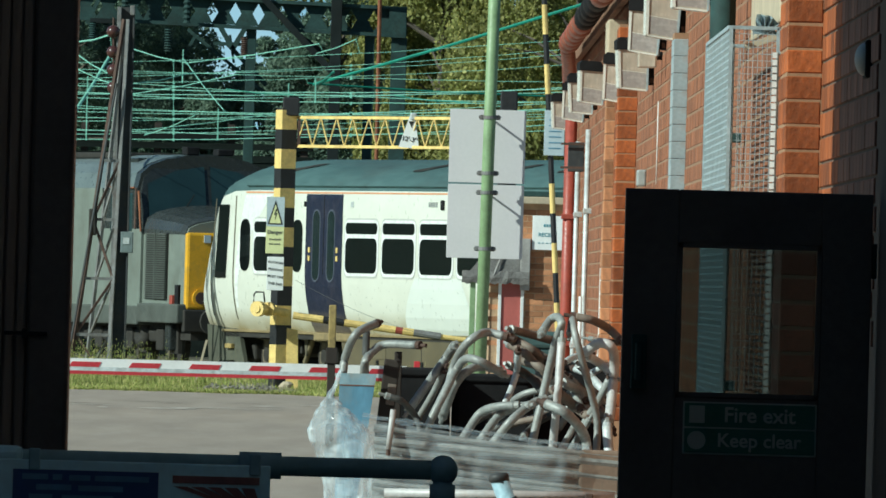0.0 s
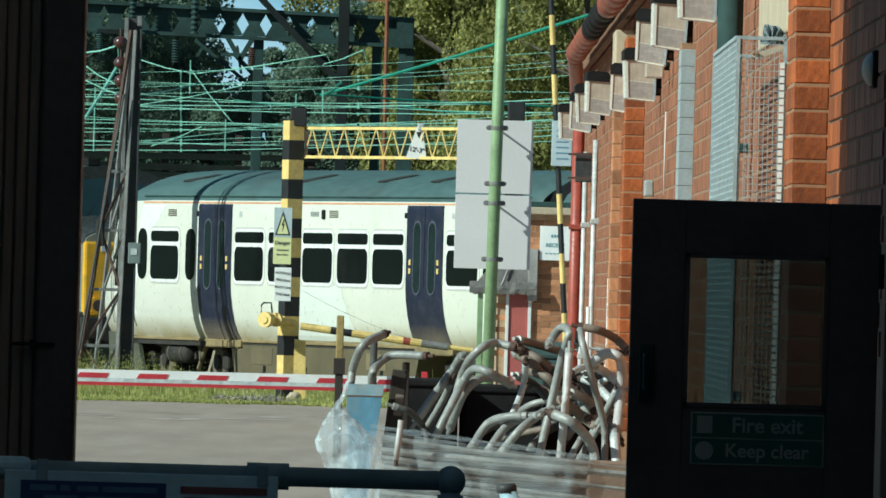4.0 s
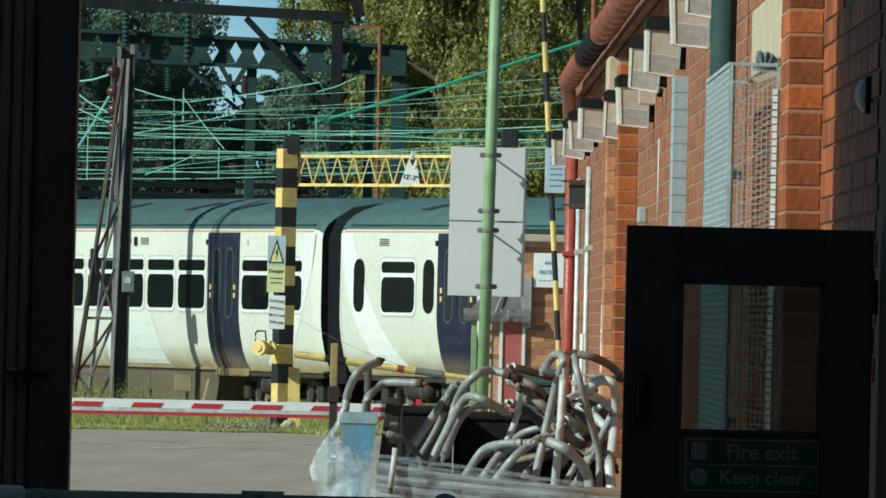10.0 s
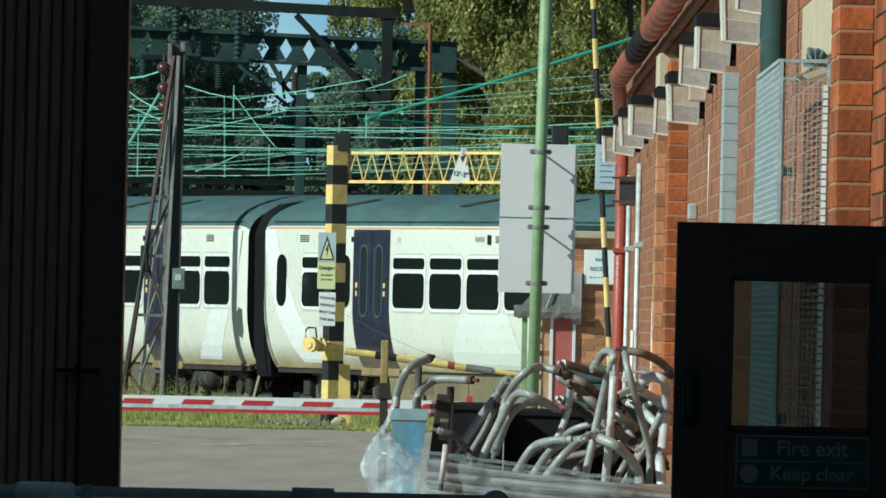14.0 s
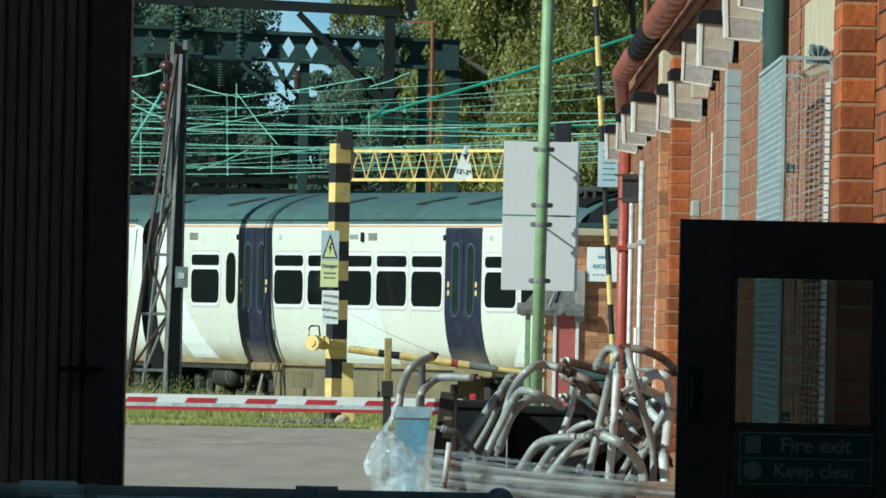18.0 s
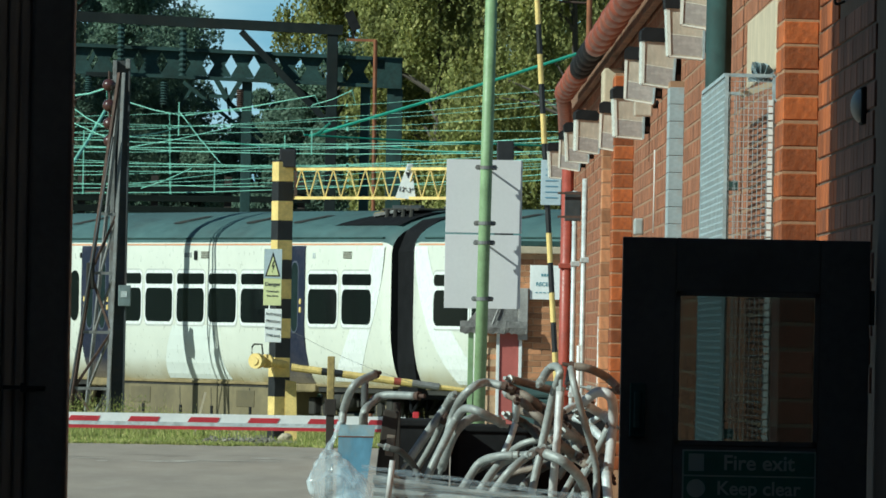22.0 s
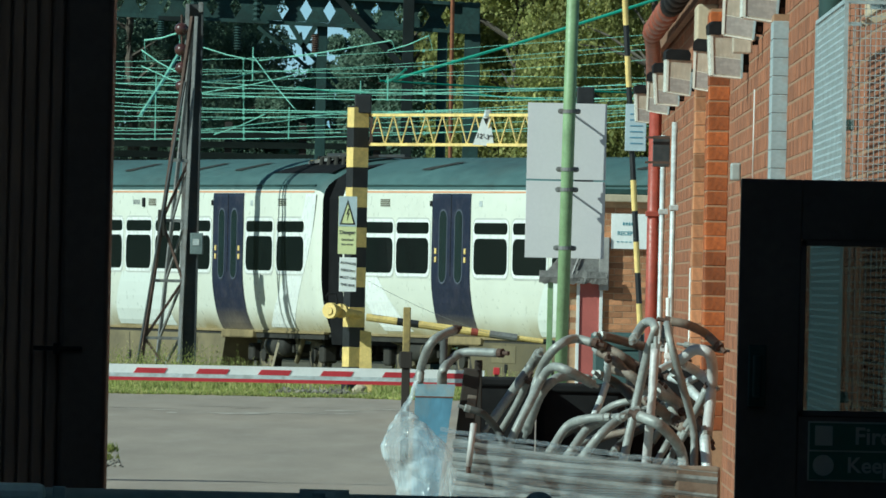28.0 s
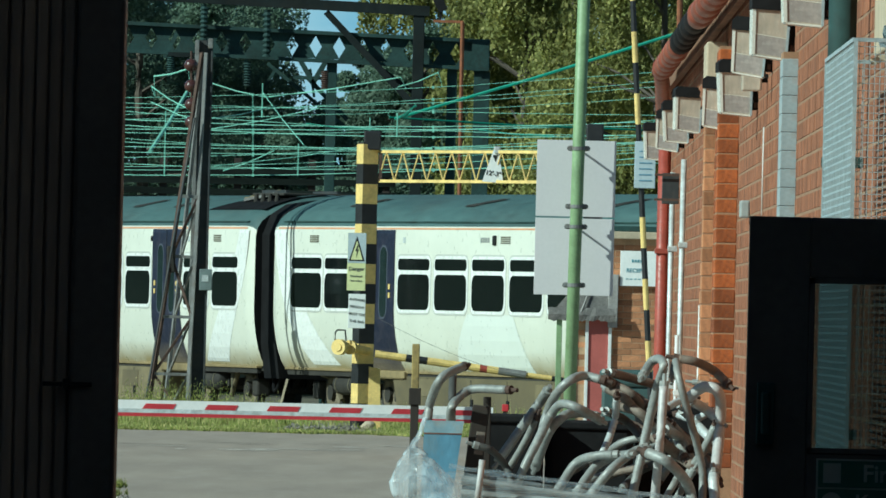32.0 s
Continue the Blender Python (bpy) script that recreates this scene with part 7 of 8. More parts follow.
def raised_pole():
    s = 200.0
    Y = 21000 / s
    a, b = Vector((1.387, 105.000, 1.464)), Vector((1.143, 105.000, 5.008))
    foot = a + (a - b) * (a.z / (b.z - a.z))
    p = thing("striped_pole", (foot.x, Y, 0), "tall thin yellow and black striped pole", "pole")
    n = 19
    d = (b - foot)
    for k in range(n):
        part("pole_band", tubem([d * (k / n), d * ((k + 1) / n)], 0.026, 10), "yellow" if k % 2 else "black_band", p)
    c = Vector((1.317, 105.000, 3.082)) - foot
    sg = part("plate", boxm(c.x - 0.09, c.x + 0.09, -0.045, -0.035, c.z - 0.2, c.z + 0.2, 0.004), "board_pale", p, "small pale blue notice")
    for k in range(6):
        part("print_bar", boxm(c.x - 0.05, c.x + 0.06, -0.048, -0.0455, c.z - 0.14 + k * 0.05, c.z - 0.13 + k * 0.05), "blue_panel", sg)


raised_pole()


# ---- low brick office with porch ----
def office():
    s = 141.0
    Y = 21000 / s
    x0, x1 = 1.119, 3.4
    zt = 2.763
    o = tagged(new("reception_building"), "low buff brick office with a flat roof", "building", kind="structure")
    part("wall", boxm(x0, x1, Y - 0.0015, Y + 4, 0, zt), "mortar_buff", o)
    part("roof_edge", boxm(x0 - 0.1, x1, Y - 0.12, Y + 4, zt, zt + 0.09, 0.01), "stone", o, "pale roof edge")
    part("roof_felt", boxm(x0 - 0.05, x1, Y - 0.08, Y + 4, zt + 0.09, zt + 0.16, 0.01), "dark_steel", o)
    # door and frame
    dx0, dx1, dz = 1.261, 1.502, 1.787
    d = tagged(part("door_1", boxm(dx0, dx1, Y - 0.03, Y + 0.02, 0.0, dz, 0.004), "door_red"), "dull red door under a small porch", "door", kind="structure")
    for x in (dx0 - 0.04, dx1):
        part("frame", boxm(x, x + 0.04, Y - 0.05, Y + 0.012, 0, dz + 0.02, 0.004), "white", d, "white door frame")
    # porch
    p = thing("porch", (0, Y, 0), "small felted porch roof on timber posts", "porch")
    zx = 1.826
    px0, px1 = 0.789, 1.569
    bm = bmesh.new()
    vs = [bm.verts.new(v) for v in ((px0, -0.12, zx), (px1, -0.12, zx), (px1, 0.0, zx + 0.42), (px0 + 0.35, 0.0, zx + 0.42))]
    f = bm.faces.new(vs)
    bmesh.ops.solidify(bm, geom=[f], thickness=0.07)
    part("canopy", bm, "slate", p, "weathered grey felt canopy")
    bm = bmesh.new()
    n = 26
    felt = []
    for k in range(n + 1):
        u = px0 - 0.03 + (px1 - px0 + 0.06) * k / n
        q = noise.noise(Vector((u * 9, 0, 0)))
        felt.append([bm.verts.new((u, -0.16 - 0.03 * q, zx - 0.075 - 0.03 * noise.noise(Vector((u * 15, 2, 0))))), bm.verts.new((u, -0.17 + 0.02 * q, zx)), bm.verts.new((u, -0.13 + 0.02 * noise.noise(Vector((u * 13, 4, 0))), zx + 0.08 + 0.02 * q))])
    for c0, c1 in zip(felt, felt[1:]):
        for k in (0, 1):
            bm.faces.new((c0[k], c1[k], c1[k + 1], c0[k + 1]))
    bmesh.ops.solidify(bm, geom=bm.faces[:], thickness=0.02)
    part("canopy_edge", bm, "slate", p, "crumpled felt edge of the canopy")
    part("batten", beamm((px0 + 0.37, -0.15, zx + 0.03), (px0 + 0.53, -0.02, zx + 0.45), 0.02, 0.016), "slate", p)
    part("post", boxm(0.864, 0.934, -0.12, -0.06, 0, zx, 0.006), "green_pole", p, "green painted timber post")
    bm = boxm(px1 - 0.08, px1 + 0.04, -0.1, 0.0, zx - 0.15, zx + 0.5, 0.006)
    part("side_cheek", bm, "slate", p)
    w = thing("white_sign", (1.847, Y - 0.05, 2.189), "white sign with worn blue lettering on the brick office", "sign")
    part("sheet", boxm(-0.22, 0.22, -0.02, 0.03, 0, 0.43, 0.004), "sign_white", w)
    text("lettering", "RECEPT", 0.068, pose(-0.03, -0.023, 0.19, 90), "sign_blue", w)
    for zz, a, b in ((0.29, -0.08, 0.06), (0.08, -0.15, 0.05)):
        for k in range(4):
            u = a + (b - a) * k / 4
            part("print_bar", boxm(u, u + (b - a) / 6, -0.024, -0.02, zz, zz + (0.035 if zz > 0.2 else 0.012)), "sign_blue", w)
    c = thing("storage_bin", (1.650, 140.0, 0), "dark teal plastic storage bin by the office", "bin")
    part("body", boxm(-0.3, 0.3, -0.25, 0.25, 0, 1.0, 0.03), "green_bin", c)
    part("lid", boxm(-0.33, 0.33, -0.28, 0.28, 1.0, 1.2, 0.04), "green_bin", c)
    return o, x0, x1, Y, zt


OFFICE = office()


# ---- stack of bent tubes and wrapped pallets ----
def bent(dia, material, dy, *pts):
    """One bent tube; dia in hundredths of 4.2 m, pts as (x, z) in the plane of the stack."""
    r = dia / 840
    Y = 50.0 + dy
    k = len(pts) * 3 + int(dia * 7 + dy * 31)
    p0 = Vector((pts[0][0], Y, pts[0][1]))
    name = {"white_tube": "bent white-grey tube standing in the tangled stack", "rust_tube": "bent brown rusty tube in the tangled stack", "dark_tube": "dark bent hose in the tangled stack"}
    h = thing("bent_tube", p0, name.get(material, "bent weathered grey steel tube in a tangled stack"), "tube", "bent tubes in the stack")
    q = [Vector((x, Y + 0.07 * math.sin(i * 1.7 + k), z)) - p0 for i, (x, z) in enumerate(pts)]
    q = smooth_line(q, 7 if len(pts) > 2 else 4)
    part("tube", tubem(q, r, 10), material, h, smooth=True)
    for a, b in ((q[-1], q[-2]), (q[0], q[1])):
        d = (a - b).normalized()
        e = part("end_ferrule", tubem([a, a + d * 0.02, a + d * 0.022, a + d * 0.05], [r * 1.04, r * 1.04, r * 0.5, r * 0.5], 10), "tube" if k % 3 else "rust", h)


def tube_heap():
    Y = 50.0
    bent(15.0, "tube", 0.00, (-0.235, 1.319), (-0.227, 1.389), (-0.198, 1.468), (-0.164, 1.505), (-0.103, 1.533))
    bent(15.0, "tube", 0.30, (-0.147, 1.322), (-0.143, 1.374), (-0.109, 1.418), (-0.057, 1.446), (0.074, 1.447))
    bent(13.0, "dark_tube", 0.35, (-0.142, 1.327), (-0.142, 1.398), (-0.142, 1.489))
    bent(16.0, "tube", 0.20, (0.053, 1.180), (0.130, 1.296), (0.197, 1.393), (0.226, 1.442))
    bent(15.0, "tube", -0.10, (0.09, 1.0), (0.135, 1.125), (0.200, 1.263), (0.243, 1.350), (0.282, 1.398), (0.342, 1.388), (0.429, 1.343))
    bent(12.0, "tube", 0.30, (0.092, 1.143), (0.148, 1.244), (0.189, 1.336))
    bent(12.0, "dark_tube", -0.20, (-0.035, 1.230), (0.018, 1.212), (0.072, 1.154), (0.094, 1.1), (0.1, 1.0))
    bent(15.0, "tube", 0.10, (0.203, 1.241), (0.231, 1.361), (0.269, 1.443), (0.320, 1.492), (0.372, 1.510), (0.439, 1.496))
    bent(16.0, "tube", 0.05, (0.194, 1.158), (0.238, 1.285), (0.296, 1.351), (0.362, 1.365), (0.415, 1.354))
    bent(12.0, "galv", 0.10, (0.450, 1.210), (0.479, 1.280), (0.498, 1.349), (0.501, 1.428))
    bent(15.0, "tube", -0.20, (0.598, 1.521), (0.632, 1.572), (0.663, 1.583), (0.676, 1.550), (0.652, 1.466), (0.606, 1.238), (0.562, 1.025))
    bent(15.0, "white_tube", -0.30, (0.678, 1.478), (0.667, 1.259), (0.651, 1.001))
    bent(13.0, "tube", -0.25, (0.715, 1.529), (0.723, 1.575), (0.734, 1.518), (0.768, 1.400), (0.834, 1.175), (0.839, 0.997))
    bent(15.0, "rust_tube", 0.00, (0.737, 1.587), (0.806, 1.575), (0.876, 1.543), (0.925, 1.500))
    bent(10.0, "rust_tube", 0.10, (0.816, 1.494), (0.926, 1.481))
    bent(18.0, "white_tube", -0.10, (0.784, 1.438), (0.835, 1.478), (0.888, 1.465), (0.906, 1.404), (0.902, 1.289), (0.889, 1.153))
    bent(16.0, "galv", 0.15, (0.794, 1.422), (0.847, 1.393), (0.901, 1.351))
    bent(12.0, "galv", 0.20, (0.699, 1.393), (0.742, 1.416), (0.794, 1.427))
    bent(15.0, "tube", -0.30, (0.284, 1.077), (0.346, 1.171), (0.416, 1.202), (0.490, 1.209))
    bent(15.0, "tube", -0.35, (0.354, 1.067), (0.425, 1.164), (0.502, 1.202), (0.550, 1.213))
    bent(15.0, "tube", -0.40, (0.402, 1.051), (0.477, 1.149), (0.564, 1.220), (0.604, 1.236))
    bent(18.0, "tube", -0.38, (0.621, 1.220), (0.696, 1.188), (0.766, 1.121), (0.795, 1.053), (0.792, 0.984))
    bent(15.0, "rust_tube", 0.35, (0.481, 1.523), (0.546, 1.508), (0.649, 1.482))
    bent(18.0, "rust_tube", 0.30, (0.463, 1.491), (0.548, 1.446), (0.628, 1.396))
    bent(16.0, "rust_tube", 0.25, (0.521, 1.393), (0.593, 1.371), (0.642, 1.320))
    bent(15.0, "tube", 0.20, (0.677, 1.345), (0.736, 1.285), (0.771, 1.205))
    bent(18.0, "rust_tube", 0.10, (0.679, 1.262), (0.747, 1.209), (0.811, 1.163))
    bent(14.0, "tube", 0.05, (0.887, 1.327), (0.842, 1.228), (0.801, 1.158), (0.770, 1.095))
    bent(12.0, "tube", -0.15, (0.736, 1.113), (0.677, 1.007))
    bent(12.0, "tube", -0.10, (0.797, 1.143), (0.724, 1.013))
    bent(18.0, "galv", -0.30, (0.878, 1.141), (0.891, 0.998))
    bent(16.0, "galv", 0.10, (0.825, 1.321), (0.874, 1.274))
    bent(12.0, "tube", 0.40, (0.730, 1.323), (0.798, 1.258), (0.890, 1.225))
    bent(14.0, "dark_tube", 0.40, (0.474, 1.368), (0.546, 1.334), (0.620, 1.253))
    bent(13.0, "tube", 0.45, (0.563, 1.144), (0.646, 1.182), (0.727, 1.256))
    bent(12.0, "tube", 0.40, (0.328, 1.030), (0.422, 1.104), (0.540, 1.143))
    bent(14.0, "rust_tube", 0.45, (0.774, 1.281), (0.852, 1.212), (0.909, 1.118))
    bent(11.0, "dark_tube", -0.10, (0.25, 1.0), (0.284, 1.089), (0.337, 1.138), (0.391, 1.170))
    bent(12.0, "galv", 0.30, (0.748, 1.364), (0.808, 1.349), (0.866, 1.379))
    bent(13.0, "tube", 0.50, (0.466, 1.201), (0.537, 1.251), (0.643, 1.277))
    bent(15.0, "rust_tube", 0.32, (0.507, 1.471), (0.567, 1.437), (0.624, 1.372))
    bent(15.0, "rust_tube", 0.28, (0.471, 1.458), (0.532, 1.427), (0.581, 1.376))
    bent(14.0, "rust_tube", 0.45, (0.534, 1.334), (0.594, 1.309), (0.680, 1.250))
    bent(16.0, "tube", 0.15, (0.702, 1.303), (0.760, 1.271), (0.800, 1.186))
    bent(15.0, "rust_tube", 0.35, (0.771, 1.376), (0.825, 1.325), (0.851, 1.259))
    bent(13.0, "dark_tube", 0.20, (0.541, 1.084), (0.599, 1.138), (0.681, 1.183))
    bent(14.0, "tube", 0.25, (0.683, 1.112), (0.734, 1.185), (0.790, 1.229))
    bent(12.0, "rust_tube", 0.30, (0.422, 1.081), (0.492, 1.125), (0.587, 1.152))
    # black crates behind the tubes
    for x0, x1, zt, dy in ((-0.042, 0.224, 1.343, 0.7), (0.232, 0.582, 1.323, 0.8), (0.592, 0.923, 1.386, 1.1)):
        c = thing("black_crate", (x0, Y + dy, 0), "black plastic crate among the stacked tubes", "crate", "black crates")
        part("body", boxm(0, x1 - x0, 0, 0.5, 0, zt, 0.03), "black", c)
        part("rim", boxm(-0.008, x1 - x0 + 0.008, -0.012, 0.512, zt - 0.03, zt + 0.004, 0.008), "black", c)
    t = thing("timber_post", (-0.172, Y + 0.1, 0), "short dark timber post beside the wrapped stack", "post")
    p = part("post", boxm(-0.034, 0.034, -0.04, 0.04, 0, 1.392, 0.006), "timber", t)
    p.matrix_basis = pose(0, 0, 0, 0, 6.0, 0)
    part("pale_patch", boxm(-0.006, 0.03, -0.046, -0.041, 1.2, 1.29, 0.003), "rust_tube", p, "pale worn patch")
    t = thing("timber_stake", (-0.004, Y + 0.5, 0), "short brown timber stake beside the wrapped stack", "post")
    part("stake", boxm(-0.016, 0.016, -0.03, 0.03, 0, 1.416, 0.004), "timber", t)
    t = thing("blue_sheet", (-0.173, Y, 0), "faded blue plastic sheet standing in the wrapped stack", "panel")
    zt, zb = 1.316, 0.695
    part("sheet", prism([(-0.085, zb), (0.0, zb), (0.078, zt), (-0.075, zt)], -0.008, 0.008), "blue_panel", t)
    part("top_band", prism([(-0.077, zt - 0.042), (0.074, zt - 0.042), (0.08, zt + 0.006), (-0.075, zt + 0.006)], -0.012, 0.012), "panel_band", t, "weathered grey-blue top band")
    part("rust_line", prism([(-0.076, zt - 0.046), (0.073, zt - 0.046), (0.074, zt - 0.041), (-0.076, zt - 0.041)], -0.0105, 0.01), "rust_orange", t)
    part("stand", boxm(-0.02, 0.02, -0.01, 0.01, 0, zb), "timber", t)
    t = thing("upright_tube", (-0.030, 48.795, 0), "short upright grey tube taped to the wrapped stack", "tube")
    part("tube", tubem([(-0.004, 0, 1.187 - 0.165), (0.012, 0, 1.187)], 0.0125, 10), "white_tube", t, smooth=True)
    part("tip", tubem([(-0.005, 0, 1.187 - 0.19), (-0.004, 0, 1.187 - 0.16)], 0.009, 8), "rust", t)
    c = thing("marker_post", (0.106, 70.0, 0), "small red capped marker post behind the stack", "marker")
    part("stem", boxm(-0.012, 0.012, -0.012, 0.012, 0, 1.213), "timber", c)
    part("cap", boxm(-0.018, 0.018, -0.018, 0.018, 1.213, 1.253, 0.004), "red_paint", c)


tube_heap()


def plastic(name, stretch, low, high, start):
    m = bpy.data.materials.new(name)
    m.use_nodes = True
    n, ln = m.node_tree.nodes, m.node_tree.links
    b = n["Principled BSDF"]
    b.inputs["Base Color"].default_value = (0.72, 0.83, 0.88, 1)
    b.inputs["Roughness"].default_value = 0.16
    no = n.new("ShaderNodeTexNoise")
    no.inputs["Scale"].default_value = 9
    no.inputs["Detail"].default_value = 6
    tc = n.new("ShaderNodeTexCoord")
    mp = n.new("ShaderNodeMapping")
    mp.inputs["Scale"].default_value = stretch
    ln.new(tc.outputs["Object"], mp.inputs["Vector"])
    ln.new(mp.outputs[0], no.inputs["Vector"])
    r = n.new("ShaderNodeMapRange")
    r.inputs["From Min"].default_value, r.inputs["From Max"].default_value = start, 0.72
    r.inputs["To Min"].default_value, r.inputs["To Max"].default_value = low, high
    ln.new(no.outputs["Fac"], r.inputs["Value"])
    ln.new(r.outputs[0], b.inputs["Alpha"])
    bp = n.new("ShaderNodeBump")
    bp.inputs["Strength"].default_value = 0.35
    bp.inputs["Distance"].default_value = 0.02
    ln.new(no.outputs["Fac"], bp.inputs["Height"])
    ln.new(bp.outputs[0], b.inputs["Normal"])
    return m


M["film"] = plastic("clear_stretch_film", (0.1, 1, 36), 0.18, 0.42, 0.4)
M["loose_film"] = plastic("crumpled_clear_film", (2.2, 2.2, 0.45), 0.24, 0.62, 0.44)


def crumpled(nx, ny, fn, amp, scale):
    bm = bmesh.new()
    g = [[bm.verts.new(fn(i / nx, j / ny)) for i in range(nx + 1)] for j in range(ny + 1)]
    for j in range(ny):
        for i in range(nx):
            bm.faces.new((g[j][i], g[j][i + 1], g[j + 1][i + 1], g[j + 1][i]))
    bm.normal_update()
    for v in bm.verts:
        k = 0.6 - 1.6 * abs(noise.noise(v.co * scale)) + 0.5 * noise.noise(v.co * scale * 2.7)
        v.co += v.normal * amp * k
    return bm


def wrapped_stack():
    s = 430.0
    Y = 21000 / s
    # long wrapped bundle, sloping down to the right
    x0, x1 = -0.146, 0.914
    za, zb = 1.145, 1.037
    w = thing("wrapped_bundle", (x0, Y, 0), "long bundle of grey tubes wrapped in clear stretch film", "bundle")
    L = x1 - x0
    LF = 0.94
    part("load", boxm(0.03, L, 0.1, 1.4, 0.0, zb - 0.015, 0.02), "tube", w, "grey load inside the film")
    for k in range(15):
        wob = 0.014 * math.sin(k * 2.3)
        part("inner_tube", tubem(smooth_line([(0.05, 0.06 + 0.02 * (k % 2), za - 0.03 - k * 0.022 + wob), (L * (0.4 + 0.02 * (k % 5)), 0.06 + 0.02 * (k % 2), (za + zb) / 2 - 0.025 - k * 0.022 - 0.5 * wob), (L, 0.06 + 0.02 * (k % 2), zb - 0.02 - k * 0.022 - wob)], 5), 0.011 + 0.003 * (k % 3), 7), "rust_tube" if k % 2 else "tube", w)
    part("card_wrap", boxm(L - 0.16, L + 0.01, 0.05, 0.2, 0.5, zb + 0.004, 0.012), "card", w, "brown cardboard sleeve")
    part("film", crumpled(46, 20, lambda u, v: (LF * u, 0.0 + 0.03 * math.sin(v * 3.0) - 0.03 + 0.12 * max(0, u - 0.9) / 0.1, 0.62 + (za + (zb - za) * u - 0.62) * v), 0.014, 9.0), "film", w, "wrinkled clear film", smooth=True)
    part("film_top", crumpled(46, 8, lambda u, v: (LF * u, 0.0 + 0.5 * v, za + (zb - za) * u + 0.015 * math.sin(v * 3.1)), 0.012, 9.0), "film", w, smooth=True)
    # crumpled film hanging from the blue sheet
    bx = -0.217
    b = thing("loose_film", (bx, Y - 0.35, 0), "crumpled clear plastic film hanging over the stack", "plastic film")
    # outline: height, left and right edge
    sides = ((1.345, -0.248, -0.226), (1.29, -0.268, -0.242), (1.236, -0.297, -0.262), (1.205, -0.322, -0.225), (1.16, -0.347, -0.165), (1.1, -0.372, -0.105), (1.05, -0.364, -0.085),
             (1.0, -0.334, -0.08), (0.93, -0.313, -0.085), (0.8, -0.297, -0.1), (0.0, -0.28, -0.12))
    rows = [(xl - bx, xr - bx, z) for z, xl, xr in sides]
    def shape(u, v):
        q = v * (len(rows) - 1)
        i = min(int(q), len(rows) - 2)
        xa, xb, z = [rows[i][j] + (rows[i + 1][j] - rows[i][j]) * (q - i) for j in range(3)]
        a = u * 2 * math.pi
        return ((xa + xb) / 2 + (xb - xa) / 2 * math.cos(a), 0.6 * (xb - xa) * math.sin(a) + 0.25 * max(0, 0.3 - v), z)
    part("neck", crumpled(30, 22, lambda u, v: shape(u, v * 0.3), 0.007, 17.0), "loose_film", b, "twisted neck of the film")
    part("skirt", crumpled(60, 60, lambda u, v: shape(u, 0.3 + v * 0.7), 0.016, 9.0), "loose_film", b, "wide crumpled skirt of the film")
    p = thing("bottom_tubes", (x0, Y - 0.5, 0), "loose grey tubes lying along the front of the stack", "tubes")
    for k, z in enumerate((0.851, 0.811)):
        part("tube", tubem([(0.1, -0.05 * k, z), (L - 0.02, -0.05 * k, z + 0.01)], 0.02 - 0.005 * k, 8), "white_tube" if k == 0 else "tube", p, smooth=True)
    part("support", boxm(0.15, 0.25, -0.2, 0.1, 0, 0.786, 0.01), "timber", p)
    part("support", boxm(L - 0.25, L - 0.15, -0.2, 0.1, 0, 0.786, 0.01), "timber", p)
    part("rusty_clip", boxm(L - 0.14, L - 0.11, -0.09, 0.02, 0.797, 0.872, 0.004), "rust", p)


wrapped_stack()


# ---- bricks, piece by piece ----
def brick_mesh(name, lx, ly, lz, bev, material):
    bm = boxm(-lx / 2, lx / 2, -ly / 2, ly / 2, -lz / 2, lz / 2)
    bmesh.ops.bevel(bm, geom=bm.edges[:], offset=bev, segments=1, affect="EDGES")
    me = bpy.data.meshes.new(name)
    bm.to_mesh(me)
    bm.free()
    me.materials.append(M[material])
    return me


def lay(me, name, at, parent):
    o = new(name, me)
    o.location = at
    o.parent = parent
    return o


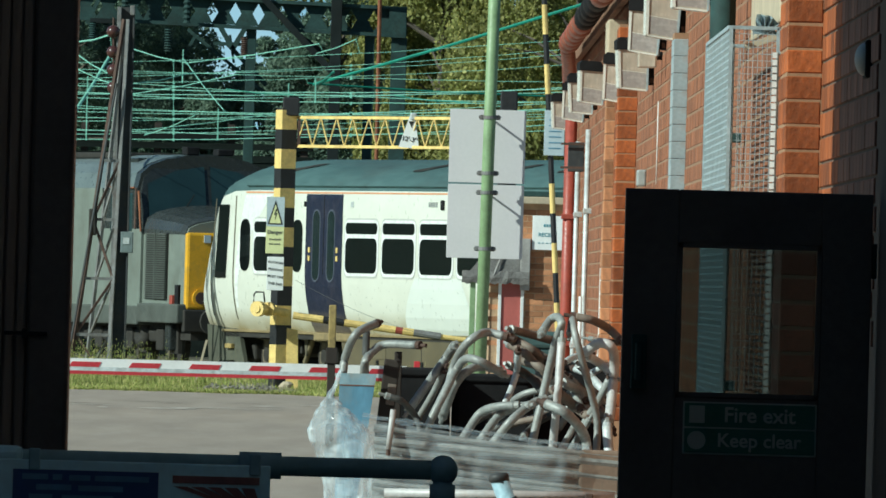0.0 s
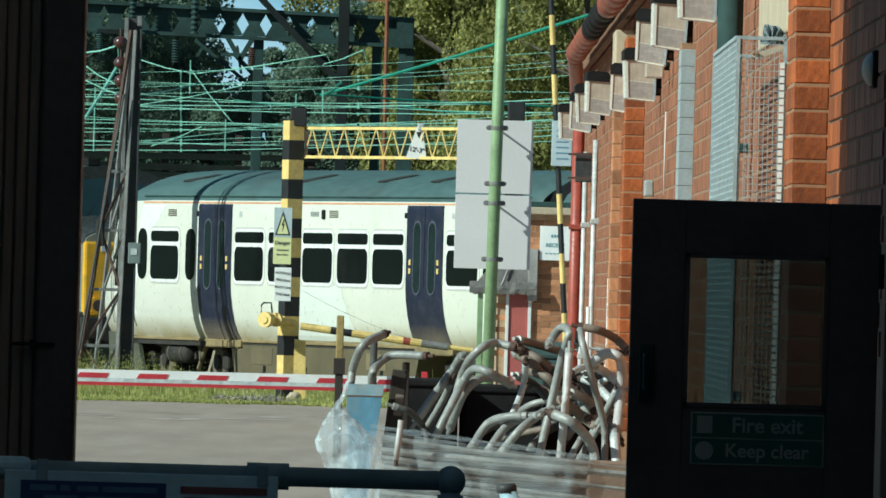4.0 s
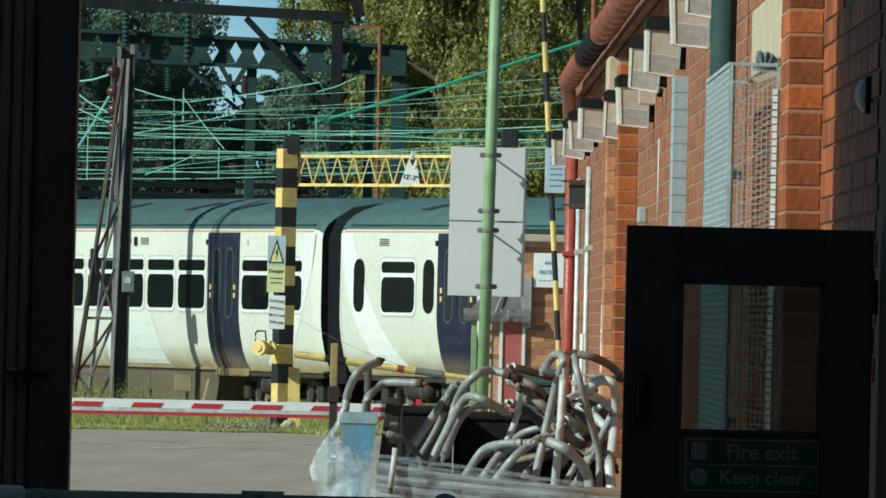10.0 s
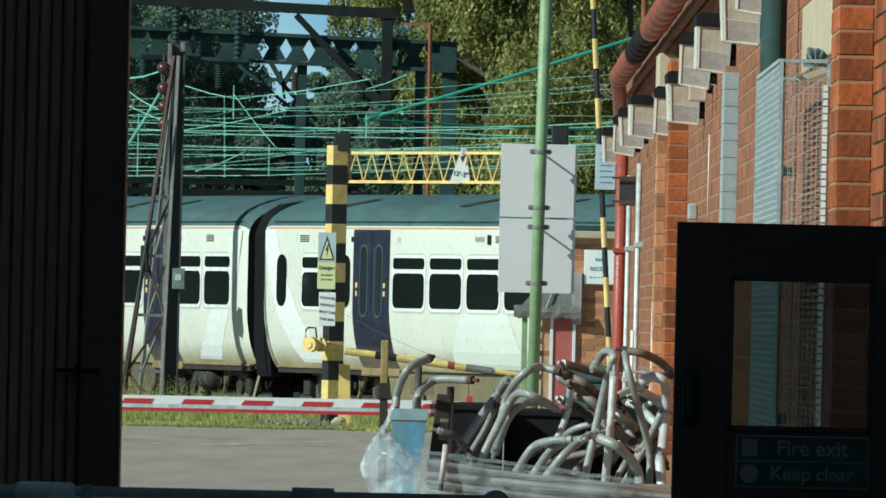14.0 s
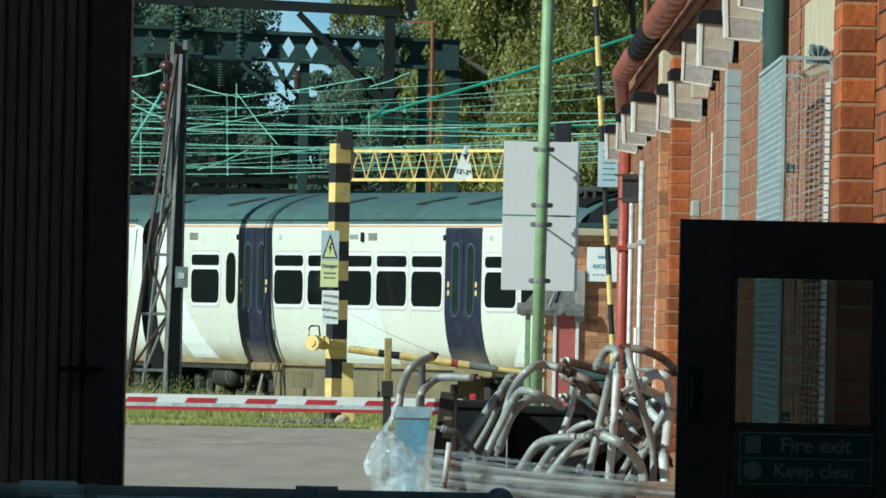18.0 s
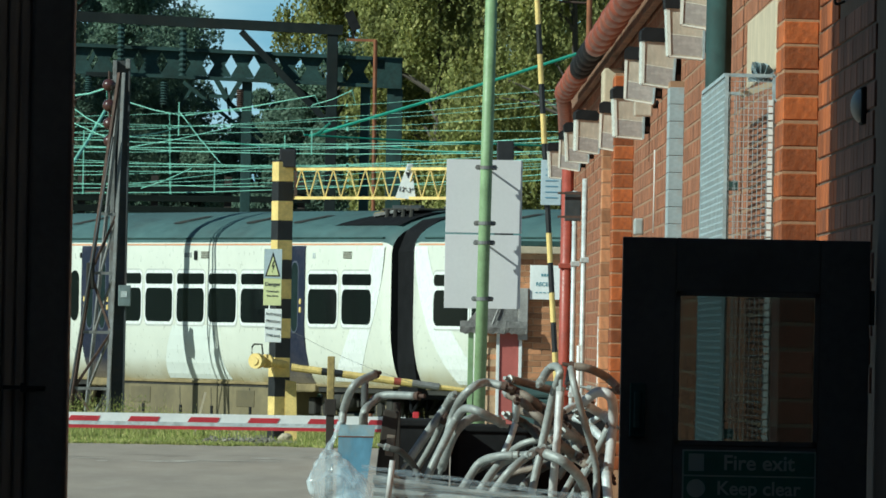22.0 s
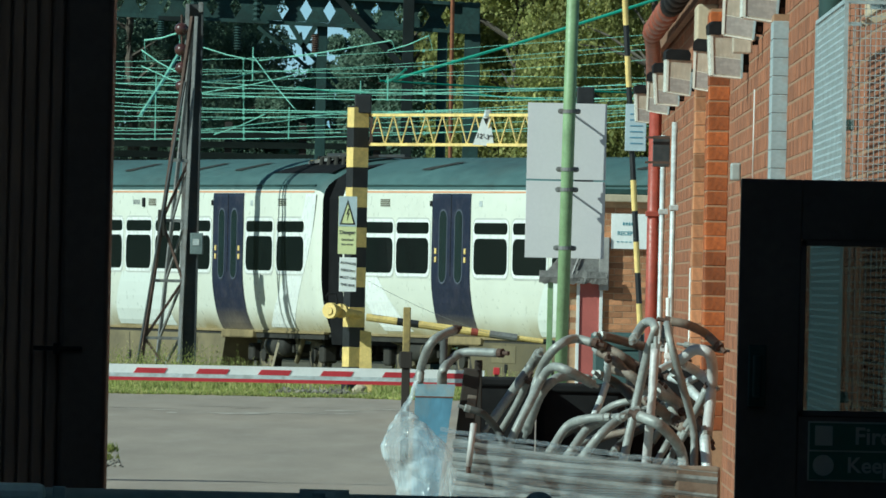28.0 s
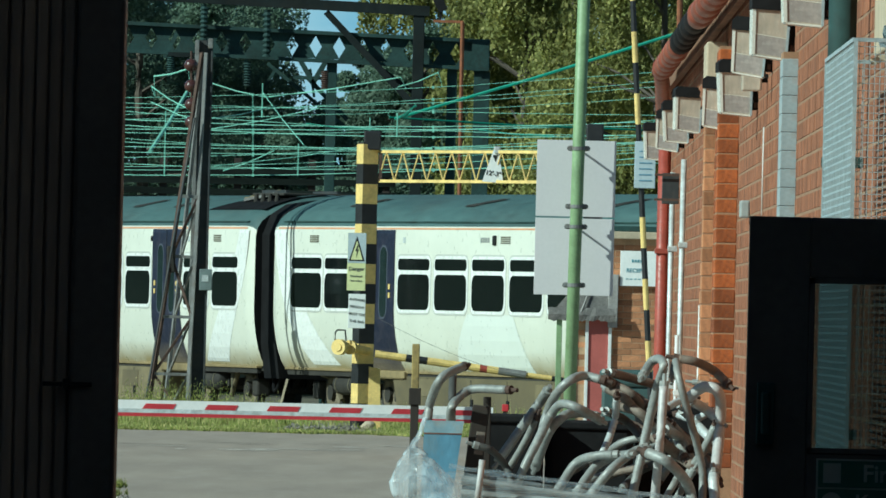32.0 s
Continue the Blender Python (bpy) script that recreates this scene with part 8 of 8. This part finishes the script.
def long_wall():
    """Courses of the long wall: joined bricks, the nearest sunlit ones singly."""
    rng = random.Random(31)
    verts, faces = [], []
    def brick(x0, x1, y0, y1, z0, z1):
        k = len(verts)
        e = 0.003
        verts.extend([(x0, y0 + e, z0 + e), (x0, y1 - e, z0 + e), (x0, y1 - e, z1 - e), (x0, y0 + e, z1 - e), (x1, y0, z0), (x1, y1, z0), (x1, y1, z1), (x1, y0, z1)])
        faces.extend([(k + 1, k, k + 3, k + 2), (k, k + 1, k + 5, k + 4), (k + 2, k + 3, k + 7, k + 6), (k + 1, k + 2, k + 6, k + 5), (k + 3, k, k + 4, k + 7)])
    single = brick_mesh("brick", 0.03, 0.216, 0.067, 0.0025, "brick_red")
    lit = brick_mesh("lit_brick", 0.03, 0.216, 0.067, 0.0025, "brick_orange")
    dimmed = brick_mesh("dimmed_brick", 0.03, 0.216, 0.067, 0.0025, "brick_grey")
    count = 0
    j = 0
    z = 0.0
    while z < TOP:
        y = 29.95 - (0.1125 if j % 2 else 0.0)
        while y < Y_END - 0.1:
            off = rng.uniform(-0.0028, -0.0006)
            # Lit and shaded brick colours meet at 33.5 m, near the shed's shadow edge.
            if y < 35.1:
                if y > 33.5:
                    lay(lit, "brick", (WX + 0.015 + off, y + 0.107, z + 0.032), BUILDING)
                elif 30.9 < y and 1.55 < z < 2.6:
                    lay(dimmed, "brick", (WX + 0.015 + off, y + 0.107, z + 0.032), BUILDING)
            elif 35.1 < y < 40.9 and 1.95 < z < 2.75 and count < 290:
                lay(single, "brick", (WX + 0.015 + off, y + 0.107, z + 0.032), BUILDING)
                count += 1
            else:
                brick(WX + off, WX + 0.014, y, y + 0.217, z, z + 0.068)
            y += 0.225
        z += 0.075
        j += 1
    me = bpy.data.meshes.new("brick_courses")
    me.from_pydata(verts, [], faces)
    me.materials.append(M["brick_red"])
    o = new("brick_courses", me)
    o.parent = BUILDING
    o["kind"] = "stuff"


long_wall()


def piers():
    """Piers project half a brick; their fronts face the camera."""
    head = brick_mesh("brick", 0.106, 0.218, 0.0695, 0.004, "brick_orange")
    plinth = brick_mesh("plinth_brick", 0.106, 0.218, 0.0695, 0.004, "brick_plinth")
    rng = random.Random(14)
    brown = brick_mesh("brown_brick", 0.106, 0.216, 0.068, 0.0025, "brick_far")
    for y, wide, paint in ((35.15, 0.675, head), (63.1, 0.675, head), (66.6, 0.45, brown)):
        p = part("pier", boxm(PX + 0.0022, WX + 0.01, y + 0.0005, y + wide - 0.004, 0, TOP - 0.2), "mortar", BUILDING, "projecting orange brick pier")
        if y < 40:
            part("plinth", boxm(PX + 0.001, WX + 0.008, y - 0.0004, y + wide - 0.006, 0, 1.87), "mortar_grey", BUILDING, "darker foot of the pier")
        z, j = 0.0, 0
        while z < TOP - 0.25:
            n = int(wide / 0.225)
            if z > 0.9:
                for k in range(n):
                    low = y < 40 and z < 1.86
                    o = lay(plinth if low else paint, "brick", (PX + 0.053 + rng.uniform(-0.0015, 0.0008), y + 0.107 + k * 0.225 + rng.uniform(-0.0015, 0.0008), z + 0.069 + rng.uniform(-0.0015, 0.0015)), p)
                    o.rotation_euler = (rng.uniform(-0.006, 0.006), rng.uniform(-0.012, 0.012), rng.uniform(-0.008, 0.008))
            z += 0.075
            j += 1
    # painted pier
    p = part("pier", boxm(WX - 0.062, WX + 0.01, 52.0, 52.4, 0, 2.84), "mortar", BUILDING, "narrow pier painted pale grey")
    pb = brick_mesh("painted_brick", 0.066, 0.2, 0.0735, 0.002, "paint_blue")
    z = 0.9
    while z < 2.85:
        for k in range(2):
            lay(pb, "brick", (WX - 0.033, 52.09 + k * 0.2, z), p)
        z += 0.075


piers()


def office_bricks():
    o, x0, x1, Y, zt = OFFICE
    rng = random.Random(9)
    me = brick_mesh("brick", 0.217, 0.03, 0.067, 0.003, "brick_far")
    z, j, n = 0.9, 0, 0
    while z < zt - 0.07:
        x = x0 - (0.1125 if j % 2 else 0)
        while x < 2.15 and n < 300:
            if not (1.216 - 0.06 < x + 0.11 < 1.514 + 0.03 and z < 1.787):
                lay(me, "brick", (x + 0.107, Y + 0.01 + rng.uniform(-0.002, 0.002), z + 0.032), o)
                n += 1
            x += 0.225
        z += 0.075
        j += 1


office_bricks()


def motions():
    train_motion()
    loco_motion()


motions()
